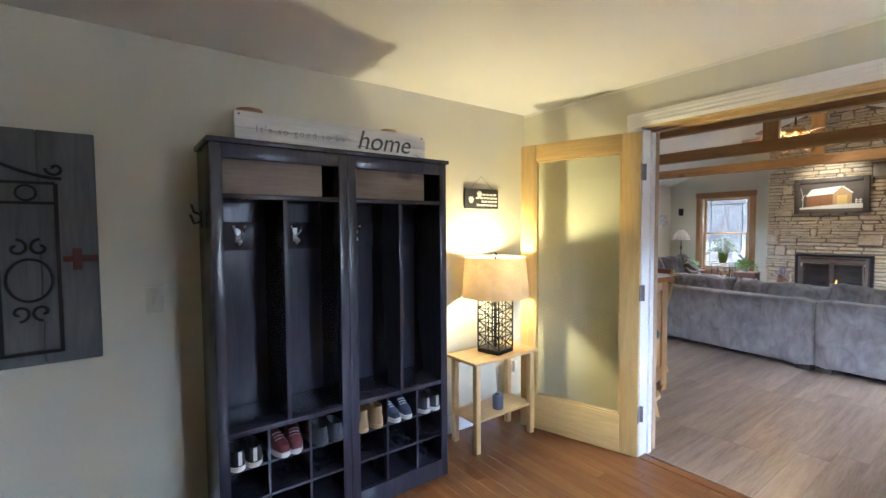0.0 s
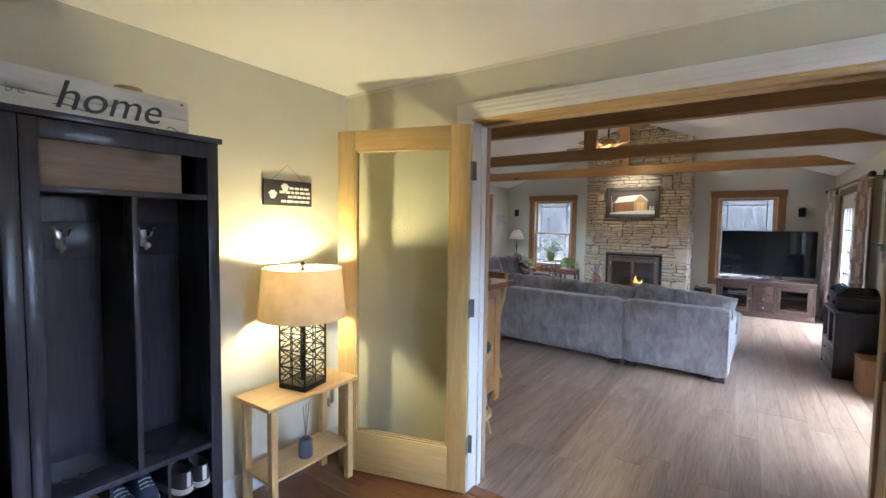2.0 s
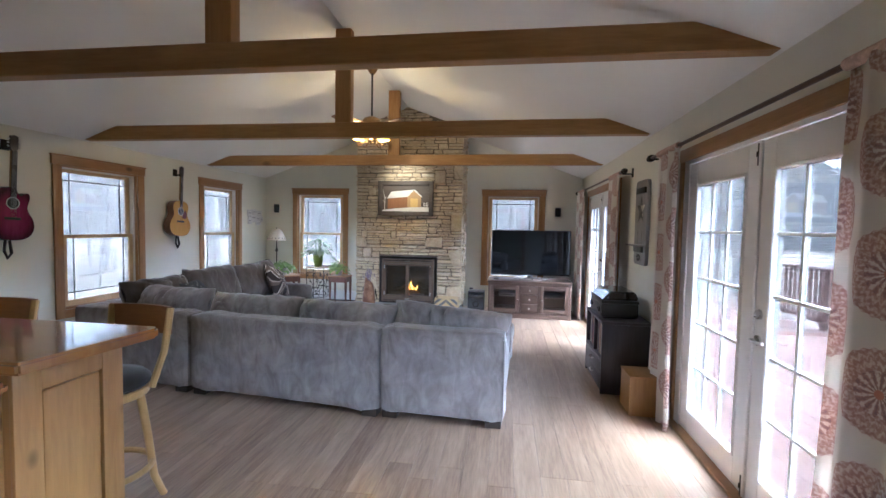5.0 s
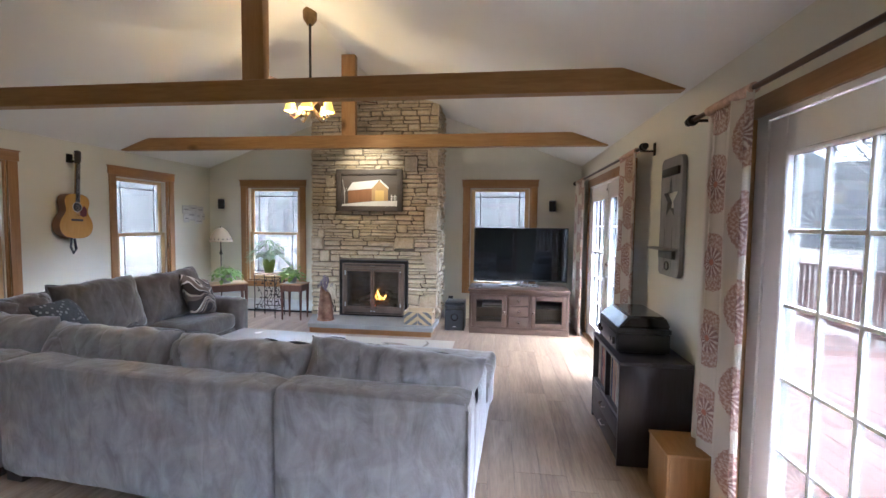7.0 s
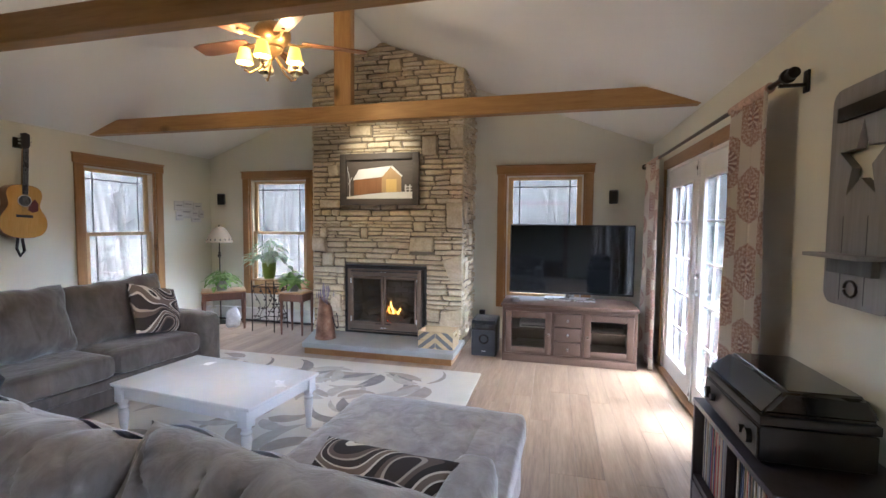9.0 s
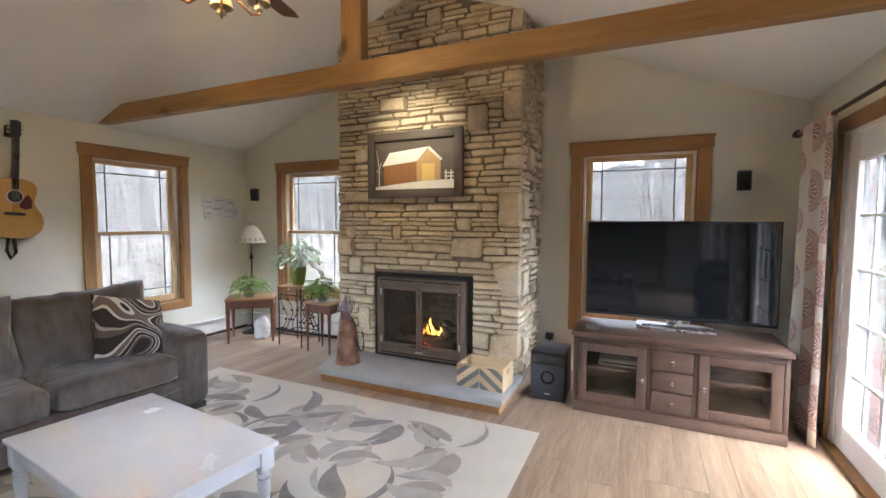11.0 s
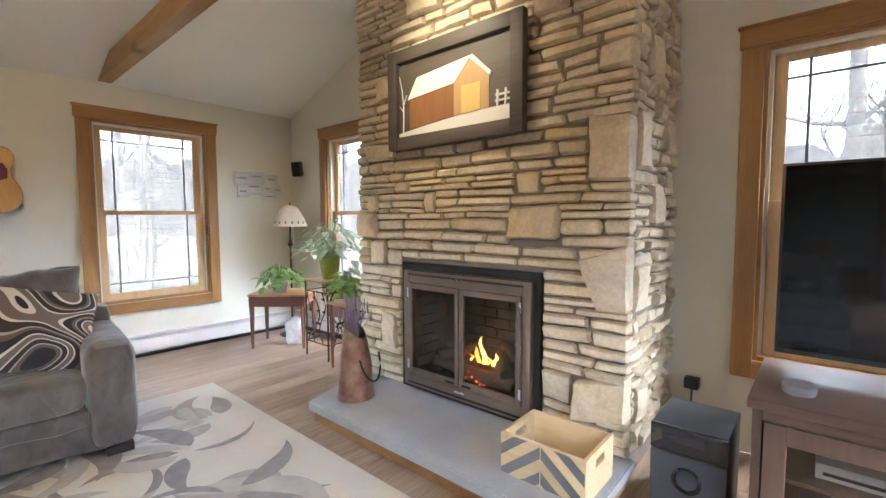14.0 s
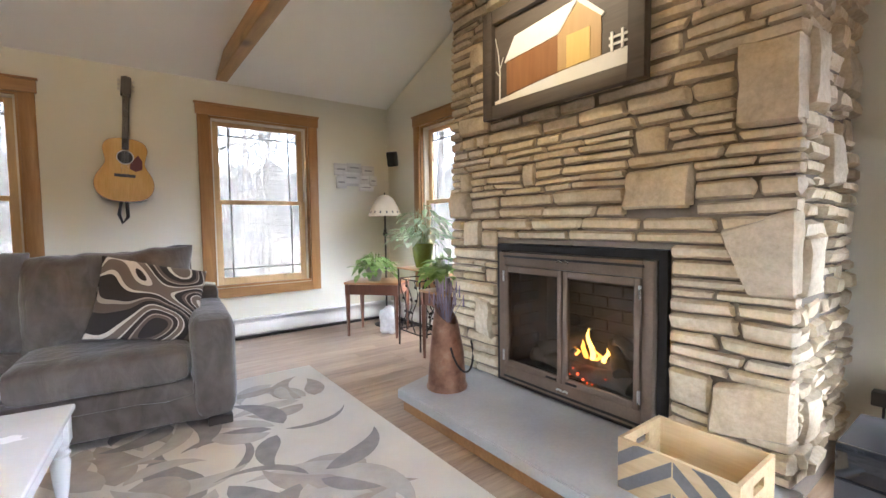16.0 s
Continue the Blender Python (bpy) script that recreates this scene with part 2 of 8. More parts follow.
M["gloss_black"] = plain("glossy_black_plastic", (0.008, 0.008, 0.009), 0.08, var=0.05, relief=0.0, coat=0.5)
M["screen"] = plain("dark_screen_glass", (0.004, 0.004, 0.004), 0.0, var=0.05, relief=0.0)
# ---- plan ----
XW, XE = 3.10, 10.86          # living room: west and east walls
YS, YN = -0.70, 5.45          # french-door wall, guitar wall
RIDGE_Y, RIDGE_Z, SLOPE = 2.375, 3.55, 0.372
EAVE = RIDGE_Z - SLOPE * (YN - RIDGE_Y)
FX0, FX1 = -2.6, 2.93         # foyer
FY0, FY1 = -1.9, 2.77
FZ = 2.35
T = 0.16


def roof_z(y):
    return RIDGE_Z - SLOPE * abs(y - RIDGE_Y)


def wall_along(name, axis, at0, at1, a0, a1, top, holes, material, gable=False, label="painted plaster wall", base=0.0):
    """A wall along x or y with its thickness at0..at1, from a0 to a1, with holes (h0, h1, z0, z1)."""
    bm = bmesh.new()
    def blk(u0, u1, z0, z1):
        if u1 - u0 > 1e-4 and z1 - z0 > 1e-4:
            box(bm, *((u0, u1, at0, at1) if axis == "x" else (at0, at1, u0, u1)), z0, z1)
    u = a0
    for h0, h1, z0, z1 in sorted(holes):
        blk(u, h0, base, top)
        blk(h0, h1, base, z0)
        blk(h0, h1, z1, top)
        u = h1
    blk(u, a1, base, top)
    if gable:
        prism(bm, [(a0, top), (a1, top), (a1, roof_z(a1) + 0.02), (RIDGE_Y, RIDGE_Z + 0.02), (a0, roof_z(a0) + 0.02)], at0, at1, "x")
    return solid(name, bm, material, label, "wall", kind="structure", smooth=0)


CAS = 0.095
WIN_Z0, WIN_Z1 = 0.41, 2.19
WIN_E = [(3.72, 4.87), (-0.05, 1.105)]
WIN_N = [(6.65, 7.84), (8.905, 10.01)]
# openings of the two french doors in the south wall
FD = [(4.19, 6.21), (8.14, 10.16)]
FD_TOP = 2.03

east_holes = [(a + CAS, b - CAS, WIN_Z0 + CAS, WIN_Z1 - CAS) for a, b in WIN_E]
north_holes = [(a + CAS, b - CAS, WIN_Z0 + CAS, WIN_Z1 - CAS) for a, b in WIN_N]
wall_along("wall_east", "y", XE, XE + T, YS - T, YN + T, 2.33, east_holes, M["wall"], True, "sage-beige painted gable wall behind the fireplace")
wall_along("wall_north", "x", YN, YN + T, XW - T, XE, EAVE + 0.05, north_holes, M["wall"], label="sage-beige painted wall with two windows and guitars")
wall_along("wall_south", "x", YS - T, YS, XW - T, XE, EAVE + 0.05, [(a, b, 0.0, FD_TOP) for a, b in FD], M["wall"], label="sage-beige painted wall with french doors")
# wall between foyer and living room, split by the double door
OPN = (0.12, 1.775, 2.065)
wall_along("wall_west", "y", FX1, XW, FY1, YN, 2.33, [], M["wall"], label="sage-beige painted wall beside the kitchen")
wall_along("wall_middle", "y", FX1, XW, YS - T, FY1, 2.33, [(OPN[0] - 0.02, OPN[1] + 0.02, 0.0, OPN[2] + 0.02)], M["wall_foyer"], label="beige painted wall with the double pine door")
bm = bmesh.new()
prism(bm, [(YS - T, 2.33), (YN + T, 2.33), (YN + T, roof_z(YN + T) + 0.02), (RIDGE_Y, RIDGE_Z + 0.02), (YS - T, roof_z(YS - T) + 0.02)], FX1, XW, "x")
solid("wall_gable", bm, M["wall"], "sage-beige painted gable above the double door", "wall", kind="structure", smooth=0)
# foyer
wall_along("wall_foyer_north", "x", FY1, FY1 + T, FX0 - T, FX1, FZ + 0.1, [], M["wall_foyer"], label="beige painted wall behind the shoe lockers")
wall_along("wall_foyer_west", "y", FX0 - T, FX0, FY0 - T, FY1, FZ + 0.1, [], M["wall_foyer"], label="plain beige wall behind the camera")
wall_along("wall_foyer_south", "x", FY0 - T, FY0, FX0, FX1 + 0.0, FZ + 0.1, [(1.5, 2.15, 1.35, 2.1)], M["wall_foyer"], label="plain beige wall with the entrance opening")
wall_along("wall_foyer_east", "y", FX1, FX1 + T, FY0 - T, YS - T, FZ + 0.1, [], M["wall_foyer"], label="plain beige wall")

# floors
solid("floor_base", one(XW - T, XE, YS - T, YN, -0.10, -0.014), M["black_metal"], "dark underlay below the planks", "floor", kind="structure", smooth=0)
solid("floor_base_foyer", one(FX0, XW - T, FY0, FY1, -0.10, -0.014), M["black_metal"], "dark underlay below the boards", "floor", kind="structure", smooth=0)

# ceilings
bm = bmesh.new()
prism(bm, [(YS - T, roof_z(YS - T)), (RIDGE_Y, RIDGE_Z), (YN + T, roof_z(YN + T)), (YN + T, roof_z(YN + T) + 0.15), (RIDGE_Y, RIDGE_Z + 0.16), (YS - T, roof_z(YS - T) + 0.15)], FX1, XE + T, "x")
solid("ceiling", bm, M["ceil"], "white vaulted plaster ceiling with a straight ridge", "ceiling", kind="structure", smooth=0)
solid("ceiling_foyer", one(FX0, FX1, FY0, FY1, FZ, FZ + 0.1), M["ceil"], "flat white plaster ceiling of the foyer", "ceiling", kind="structure", smooth=0)
solid("roof", prism(bmesh.new(), [(YS - 0.5, roof_z(YS - 0.5) + 0.155), (RIDGE_Y, RIDGE_Z + 0.165), (YN + 0.5, roof_z(YN + 0.5) + 0.155), (YN + 0.5, roof_z(YN + 0.5) + 0.2), (RIDGE_Y, RIDGE_Z + 0.21), (YS - 0.5, roof_z(YS - 0.5) + 0.2)], FX1 - 0.1, XE + 0.5, "x"), M["black_metal"], "dark roof over the vaulted room", "roof", kind="structure", smooth=0)
solid("roof_foyer", one(FX0 - 0.4, FX1 - 0.11, FY0 - 0.4, FY1 + 0.4, FZ + 0.105, FZ + 0.16), M["black_metal"], "dark flat roof over the foyer", "roof", kind="structure", smooth=0)


# ---- windows ----
def window(name, w, h, m):
    """A double-hung window in a frame w by h outside the casing; x along the wall, y outwards, z from its bottom."""
    root = tagged(new(name), "double-hung wooden window with dark border grilles", "window", kind="structure")
    root.matrix_world = m
    c, d = CAS, T
    hw = w / 2
    part("casing", one(-hw, -hw + c, -0.022, 0.0, 0, h - c, 0.004), M["casing"], root)
    part("casing", one(hw - c, hw, -0.022, 0.0, 0, h - c, 0.004), M["casing"], root)
    part("casing", one(-hw - 0.012, hw + 0.012, -0.026, 0.0, h - c, h, 0.004), M["casing_h"], root)
    part("cap_moulding", one(-hw - 0.022, hw + 0.022, -0.034, 0.0, h, h + 0.016, 0.004), M["casing_h"], root)
    part("window_sill", one(-hw + c, hw - c, -0.024, 0.0, 0, c - 0.002, 0.004), M["casing_h"], root)
    iw, z0, z1 = hw - c, c, h - c
    part("window_frame", one(-iw, -iw + 0.018, 0.0, d, z0, z1), M["casing"], root)
    part("window_frame", one(iw - 0.018, iw, 0.0, d, z0, z1), M["casing"], root)
    part("window_frame", one(-iw + 0.018, iw - 0.018, 0.0, d, z1 - 0.018, z1), M["casing_h"], root)
    part("window_frame", one(-iw + 0.018, iw - 0.018, 0.0, d, z0, z0 + 0.022), M["casing_h"], root)
    part("jamb_liner", one(-iw + 0.018, -iw + 0.034, 0.03, d - 0.01, z0 + 0.022, z1 - 0.018), M["liner"], root)
    part("jamb_liner", one(iw - 0.034, iw - 0.018, 0.03, d - 0.01, z0 + 0.022, z1 - 0.018), M["liner"], root)
    part("jamb_liner", one(-iw + 0.034, iw - 0.034, 0.03, d - 0.01, z1 - 0.032, z1 - 0.018), M["liner"], root)
    mid = (z0 + z1) / 2 + 0.01
    for y, a, b, low in ((0.085, mid - 0.02, z1 - 0.032, False), (0.045, z0 + 0.022, mid + 0.02, True)):
        sx, st = iw - 0.034, 0.056
        sash = part("lower_sash" if low else "upper_sash", box(box(box(box(bmesh.new(), -sx, -sx + st, y, y + 0.035, a, b, 0.003, 1), sx - st, sx, y, y + 0.035, a, b, 0.003, 1), -sx + st, sx - st, y, y + 0.035, b - 0.038, b, 0.003, 1), -sx + st, sx - st, y, y + 0.035, a, a + (0.065 if low else 0.038), 0.003, 1), M["sash"], root)
        ga, gb, gx = a + (0.065 if low else 0.038), b - 0.038, sx - st
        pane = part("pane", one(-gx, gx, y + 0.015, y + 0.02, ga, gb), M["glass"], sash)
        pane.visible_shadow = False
        inx = 0.085
        for q in (-gx + inx, gx - inx):
            part("grille", one(q - 0.006, q + 0.006, y + 0.008, y + 0.014, ga, gb), M["muntin"], sash)
        zz = ga + inx if low else gb - inx
        part("grille", one(-gx, gx, y + 0.0085, y + 0.0135, zz - 0.006, zz + 0.006), M["muntin"], sash)
    return root


for k, (a, b) in enumerate(WIN_E):
    window("window_%d" % (k + 1), b - a, WIN_Z1 - WIN_Z0, pose(XE, (a + b) / 2, WIN_Z0, 0, 0, -90))
    portal(look((XE + 0.2, (a + b) / 2, 1.3), (XE - 1, (a + b) / 2, 1.3)), b - a - 0.15, 1.65)
for k, (a, b) in enumerate(WIN_N):
    window("window_%d" % (k + 3), b - a, WIN_Z1 - WIN_Z0, pose((a + b) / 2, YN, WIN_Z0))
    portal(look(((a + b) / 2, YN + 0.2, 1.3), ((a + b) / 2, YN - 1, 1.3)), b - a - 0.15, 1.65)
portal(look((1.825, FY0 - 0.2, 1.725), (1.825, FY0 + 1, 1.725)), 0.65, 0.75)


# ---- french doors ----
def french_leaf(root, x0, x1, y, knob):
    """One glazed white leaf between x0 and x1."""
    leaf = part("door_leaf", bmesh.new(), M["white"], root)
    st, z0, z1, g0, g1 = 0.125, 0.03, 2.0, 0.19, 1.845
    bm = bmesh.new()
    box(bm, x0, x0 + st, y - 0.022, y + 0.022, z0, z1, 0.003, 1)
    box(bm, x1 - st, x1, y - 0.022, y + 0.022, z0, z1, 0.003, 1)
    box(bm, x0 + st, x1 - st, y - 0.022, y + 0.022, z0, g0, 0.003, 1)
    box(bm, x0 + st, x1 - st, y - 0.022, y + 0.022, g1, z1, 0.003, 1)
    for a, b, c, d in ((x0 + st, x0 + st + 0.02, g0, g1), (x1 - st - 0.02, x1 - st, g0, g1), (x0 + st + 0.02, x1 - st - 0.02, g0, g0 + 0.02), (x0 + st + 0.02, x1 - st - 0.02, g1 - 0.02, g1)):
        box(bm, a, b, y - 0.03, y + 0.03, c, d, 0.006, 1)
    bmesh.ops.recalc_face_normals(bm, faces=bm.faces[:])
    bm.to_mesh(leaf.data)
    bm.free()
    a, b = x0 + st + 0.02, x1 - st - 0.02
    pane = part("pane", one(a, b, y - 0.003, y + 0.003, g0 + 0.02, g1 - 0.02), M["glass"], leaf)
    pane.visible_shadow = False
    for i in (1, 2):
        q = a + (b - a) * i / 3
        part("muntin", one(q - 0.009, q + 0.009, y - 0.014, y + 0.014, g0 + 0.02, g1 - 0.02, 0.003, 1), M["white"], leaf)
    for i in (1, 2, 3, 4):
        q = g0 + 0.02 + (g1 - g0 - 0.04) * i / 5
        part("muntin", one(a, b, y - 0.012, y + 0.012, q - 0.009, q + 0.009, 0.003, 1), M["white"], leaf)
    if knob:
        kx = x1 - 0.06 if knob > 0 else x0 + 0.06
        h = bmesh.new()
        cyl(h, (kx, y + 0.022, 0.93), (kx, y + 0.032, 0.93), 0.028, n=20)
        cyl(h, (kx, y + 0.032, 0.93), (kx, y + 0.065, 0.93), 0.011)
        tube(h, [(kx, y + 0.06, 0.93), (kx - knob * 0.05, y + 0.064, 0.93), (kx - knob * 0.105, y + 0.058, 0.935)], 0.009)
        part("door_handle", h, M["steel"], leaf, "brushed nickel lever handle")
        h = bmesh.new()
        cyl(h, (kx, y + 0.022, 1.07), (kx, y + 0.036, 1.07), 0.028, 0.025, n=20)
        box(h, kx - 0.004, kx + 0.004, y + 0.036, y + 0.052, 1.055, 1.085, 0.002)
        part("deadbolt", h, M["steel"], leaf, "brushed nickel deadbolt")
    return leaf


for k, (a, b) in enumerate(FD):
    root = tagged(new("door_%d" % (k + 1)), "closed white french doors with fifteen glass lites each", "door", kind="structure")
    y = YS + 0.01
    part("door_frame", one(a, a + 0.085, YS - T, YS, 0, FD_TOP), M["white"], root)
    part("door_frame", one(b - 0.085, b, YS - T, YS, 0, FD_TOP), M["white"], root)
    part("door_frame", one(a + 0.085, b - 0.085, YS - T, YS, FD_TOP - 0.025, FD_TOP), M["white"], root)
    part("threshold", one(a, b, YS - T, YS + 0.05, 0.0, 0.025, 0.006), M["casing_h"], root, "brown wooden threshold")
    part("casing", one(a - 0.06, b + 0.06, YS, YS + 0.022, FD_TOP, FD_TOP + 0.095, 0.004), M["casing_h"], root)
    part("casing", one(a - 0.05, a, YS, YS + 0.02, 0, FD_TOP, 0.004), M["casing"], root)
    part("casing", one(b, b + 0.05, YS, YS + 0.02, 0, FD_TOP, 0.004), M["casing"], root)
    mid = (a + b) / 2
    french_leaf(root, a + 0.087, mid - 0.004, YS - 0.03, 1 if k == 0 else 1)
    french_leaf(root, mid + 0.004, b - 0.087, YS - 0.03, 0)
    part("astragal", one(mid - 0.022, mid + 0.004, YS - 0.008, YS + 0.006, 0.03, 2.0, 0.004), M["white"], root)
    for zz in (0.08, 1.93):
        part("flush_bolt", box(box(bmesh.new(), mid + 0.012, mid + 0.026, YS - 0.008, YS + 0.002, zz - 0.06, zz + 0.06, 0.002), mid + 0.014, mid + 0.024, YS + 0.002, YS + 0.01, zz - 0.015, zz + 0.015, 0.003), M["black_metal"], root, "dark bronze flush bolt")
    portal(look((mid, YS - 0.25, 1.02), (mid, YS + 1, 1.02)), b - a, 1.95)

# ---- double pine door to the foyer ----
root = tagged(new("doorway"), "open double doorway with pine jambs and white casing", "doorway", kind="structure")
o0, o1, oz = OPN
part("jamb", one(FX1 - 0.012, XW - 0.03, o1, o1 + 0.02, 0, oz, 0.002), M["white"], root, "white painted door jamb")
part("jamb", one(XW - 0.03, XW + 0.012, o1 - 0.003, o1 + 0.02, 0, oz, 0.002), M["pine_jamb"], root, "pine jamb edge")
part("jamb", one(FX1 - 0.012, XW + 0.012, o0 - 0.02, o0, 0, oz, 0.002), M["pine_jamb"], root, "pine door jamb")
part("jamb", one(FX1 - 0.012, XW + 0.012, o0 - 0.02, o1 + 0.02, oz, oz + 0.02, 0.002), M["pine_x"], root, "pine door jamb")
part("stop", one(FX1 + 0.075, FX1 + 0.115, o1 - 0.012, o1, 0, oz - 0.012, 0.002), M["white"], root)
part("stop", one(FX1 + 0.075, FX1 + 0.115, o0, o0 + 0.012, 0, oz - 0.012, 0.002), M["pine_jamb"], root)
part("stop", one(FX1 + 0.075, FX1 + 0.115, o0, o1, oz - 0.012, oz, 0.002), M["pine_x"], root)
for xx, yy in ((FX1, 1), (XW, -1)):
    s = -1 if yy > 0 else 1
    mt = M["white"] if yy > 0 else M["casing"]
    for a, b, z0, z1 in ((o1 + 0.012, o1 + 0.105, 0, oz + 0.012), (o0 - 0.105, o0 - 0.012, 0, oz + 0.012), (o0 - 0.105, o1 + 0.105, oz + 0.012, oz + 0.10)):
        x_in, x_out = xx, xx + s * 0.018
        bm = one(min(x_in, x_out), max(x_in, x_out), a, b, z0, z1, 0.003)
        if yy > 0:
            # fluted face
            if z1 - z0 > 1:
                for k in range(3):
                    q = a + (b - a) * (0.25 + 0.25 * k)
                    box(bm, xx - 0.022, xx - 0.018, q - 0.007, q + 0.007, z0 + 0.1, z1, 0.002, 1)
            else:
                for k in range(3):
                    q = z0 + (z1 - z0) * (0.25 + 0.25 * k)
                    box(bm, xx - 0.022, xx - 0.018, a + 0.1, b - 0.1, q - 0.006, q + 0.006, 0.002, 1)
        part("casing", bm, mt, root, "white painted door casing" if yy > 0 else "")
part("threshold_strip", one(FX1 - 0.02, FX1 + 0.06, o0, o1, -0.01, 0.006, 0.003), M["hardwood"], root, "orange hardwood threshold strip")


def pine_leaf(m, flip):
    """A glazed pine door leaf of 0.81 m; x runs away from its hinge."""
    root = tagged(new("pine_door"), "open pine door with one tall clear glass panel", "door", "leaves of the double pine door")
    root.matrix_world = m
    w, z0, z1 = 0.81, 0.012, 2.045
    t = 0.0175
    part("stile", one(0, 0.112, -t, t, z0, z1, 0.003), M["pine"], root)
    part("stile", one(w - 0.112, w, -t, t, z0, z1, 0.003), M["pine"], root)
    part("top_rail", one(0.112, w - 0.112, -t, t, z1 - 0.115, z1, 0.003), M["pine_r"], root)
    part("bottom_rail", one(0.112, w - 0.112, -t, t, z0, z0 + 0.245, 0.003), M["pine_r"], root)
    a, b, c, d = 0.112, w - 0.112, z0 + 0.245, z1 - 0.115
    bm = bmesh.new()
    for s in (-1, 1):
        y0, y1 = sorted((s * 0.006, s * 0.015))
        box(bm, a, a + 0.012, y0, y1, c, d, 0.003, 1)
        box(bm, b - 0.012, b, y0, y1, c, d, 0.003, 1)
        box(bm, a + 0.012, b - 0.012, y0, y1, c, c + 0.012, 0.003, 1)
        box(bm, a + 0.012, b - 0.012, y0, y1, d - 0.012, d, 0.003, 1)
    part("glazing_bead", bm, M["pine_r"], root)
    pane = part("pane", one(a, b, -0.003, 0.003, c, d), M["door_glass"], root, "clear glass panel")
    pane.visible_shadow = False
    for zz in (0.28, 1.05, 1.80):
        bm = one(-0.004, 0.0, -t, t + 0.002, zz - 0.05, zz + 0.05)
        cyl(bm, (-0.006, flip * (t + 0.008), zz - 0.05), (-0.006, flip * (t + 0.008), zz + 0.05), 0.007, n=12)
        box(bm, -0.022, -0.006, flip * (t + 0.008) - 0.002, flip * (t + 0.008) + 0.002, zz - 0.05, zz + 0.05)
        part("hinge", bm, M["hinge_grey"], root, "grey bronze hinge")
    return root


M["pine_r"] = wood("clear_pine_rail", (0.52, 0.34, 0.105), (0.70, 0.515, 0.20), 0, 0.35, grain=7, coat=0.2, tone=0.12)
LEAF_L = pose(2.898, 1.772, 0, 0, 0, 106)
LEAF_R = pose(2.884, 0.122, 0, 0, 0, -95)
pine_leaf(LEAF_L, -1)
pine_leaf(LEAF_R, 1)

# ---- baseboards and heater ----
solid("baseboard", one(FX0, 0.61, FY1 - 0.014, FY1, 0, 0.13, 0.004), M["white"], "white painted baseboard in the foyer", "baseboard", kind="structure")
solid("baseboard", one(1.87, FX1, FY1 - 0.014, FY1, 0, 0.13, 0.004), M["white"], "white painted baseboard in the foyer", "baseboard", kind="structure")


def heater(x0, x1, y0, y1, axis, s):
    root = tagged(new("baseboard_heater"), "long white metal baseboard heater along the wall", "heater", "baseboard heaters")
    dpt = 0.065
    if axis == "x":
        mk = lambda a, b, c, d, e=0.0: one(x0, x1, *sorted((y0 + s * a, y0 + s * b)), c, d, e)
    else:
        mk = lambda a, b, c, d, e=0.0: one(*sorted((x0 + s * a, x0 + s * b)), y0, y1, c, d, e)
    part("back_plate", mk(0.0, 0.008, 0.02, 0.20), M["white"], root)
    part("front_panel", mk(dpt - 0.008, dpt, 0.045, 0.155, 0.003), M["white"], root)
    part("top_hood", mk(0.0, dpt - 0.012, 0.182, 0.195, 0.004), M["white"], root)
    part("fin_core", mk(0.012, dpt - 0.014, 0.06, 0.14), M["black_metal"], root)
    part("foot_strip", mk(0.008, dpt - 0.01, 0.0, 0.02), M["black_metal"], root)
    return root


heater(5.0, 10.80, YN, YN, "x", -1)
heater(XE, XE, 3.36, 5.38, "y", -1)
# ---- tie beams with king posts ----
def tie_beam(x, group):
    root = thing("tie_beam", "stained knotty timber tie beam with a king post", "beam", group)
    th, z0, z1 = 0.10, 2.412, 2.565
    y_lo, y_hi = RIDGE_Y - (RIDGE_Z - z0) / SLOPE + 0.01, RIDGE_Y + (RIDGE_Z - z0) / SLOPE - 0.01
    t_lo, t_hi = RIDGE_Y - (RIDGE_Z - z1) / SLOPE + 0.01, RIDGE_Y + (RIDGE_Z - z1) / SLOPE - 0.01
    bm = prism(bmesh.new(), [(y_lo, z0), (y_hi, z0), (y_hi, z0 + 0.012), (t_hi, z1), (t_lo, z1), (y_lo, z0 + 0.012)], x, x + th, "x")
    bmesh.ops.bevel(bm, geom=[e for e in bm.edges if e.calc_length() > 3], offset=0.006, segments=1, affect="EDGES")
    part("beam", bm, M["beam"], root, smooth=30)
    part("king_post", one(x + 0.005, x + th - 0.005, RIDGE_Y - 0.085 - 0.02, RIDGE_Y + 0.085 - 0.02, z1 - 0.002, RIDGE_Z - 0.03, 0.005), M["post"], root)
    return root


for x in (5.02, 7.01, 9.07):
    tie_beam(x, "tie beams across the vaulted room")

# ---- chimney of stacked stone ----
CX, CY0, CY1 = 10.16, 1.42, 3.28
FIRE = (1.83, 2.86, 0.135, 0.965)


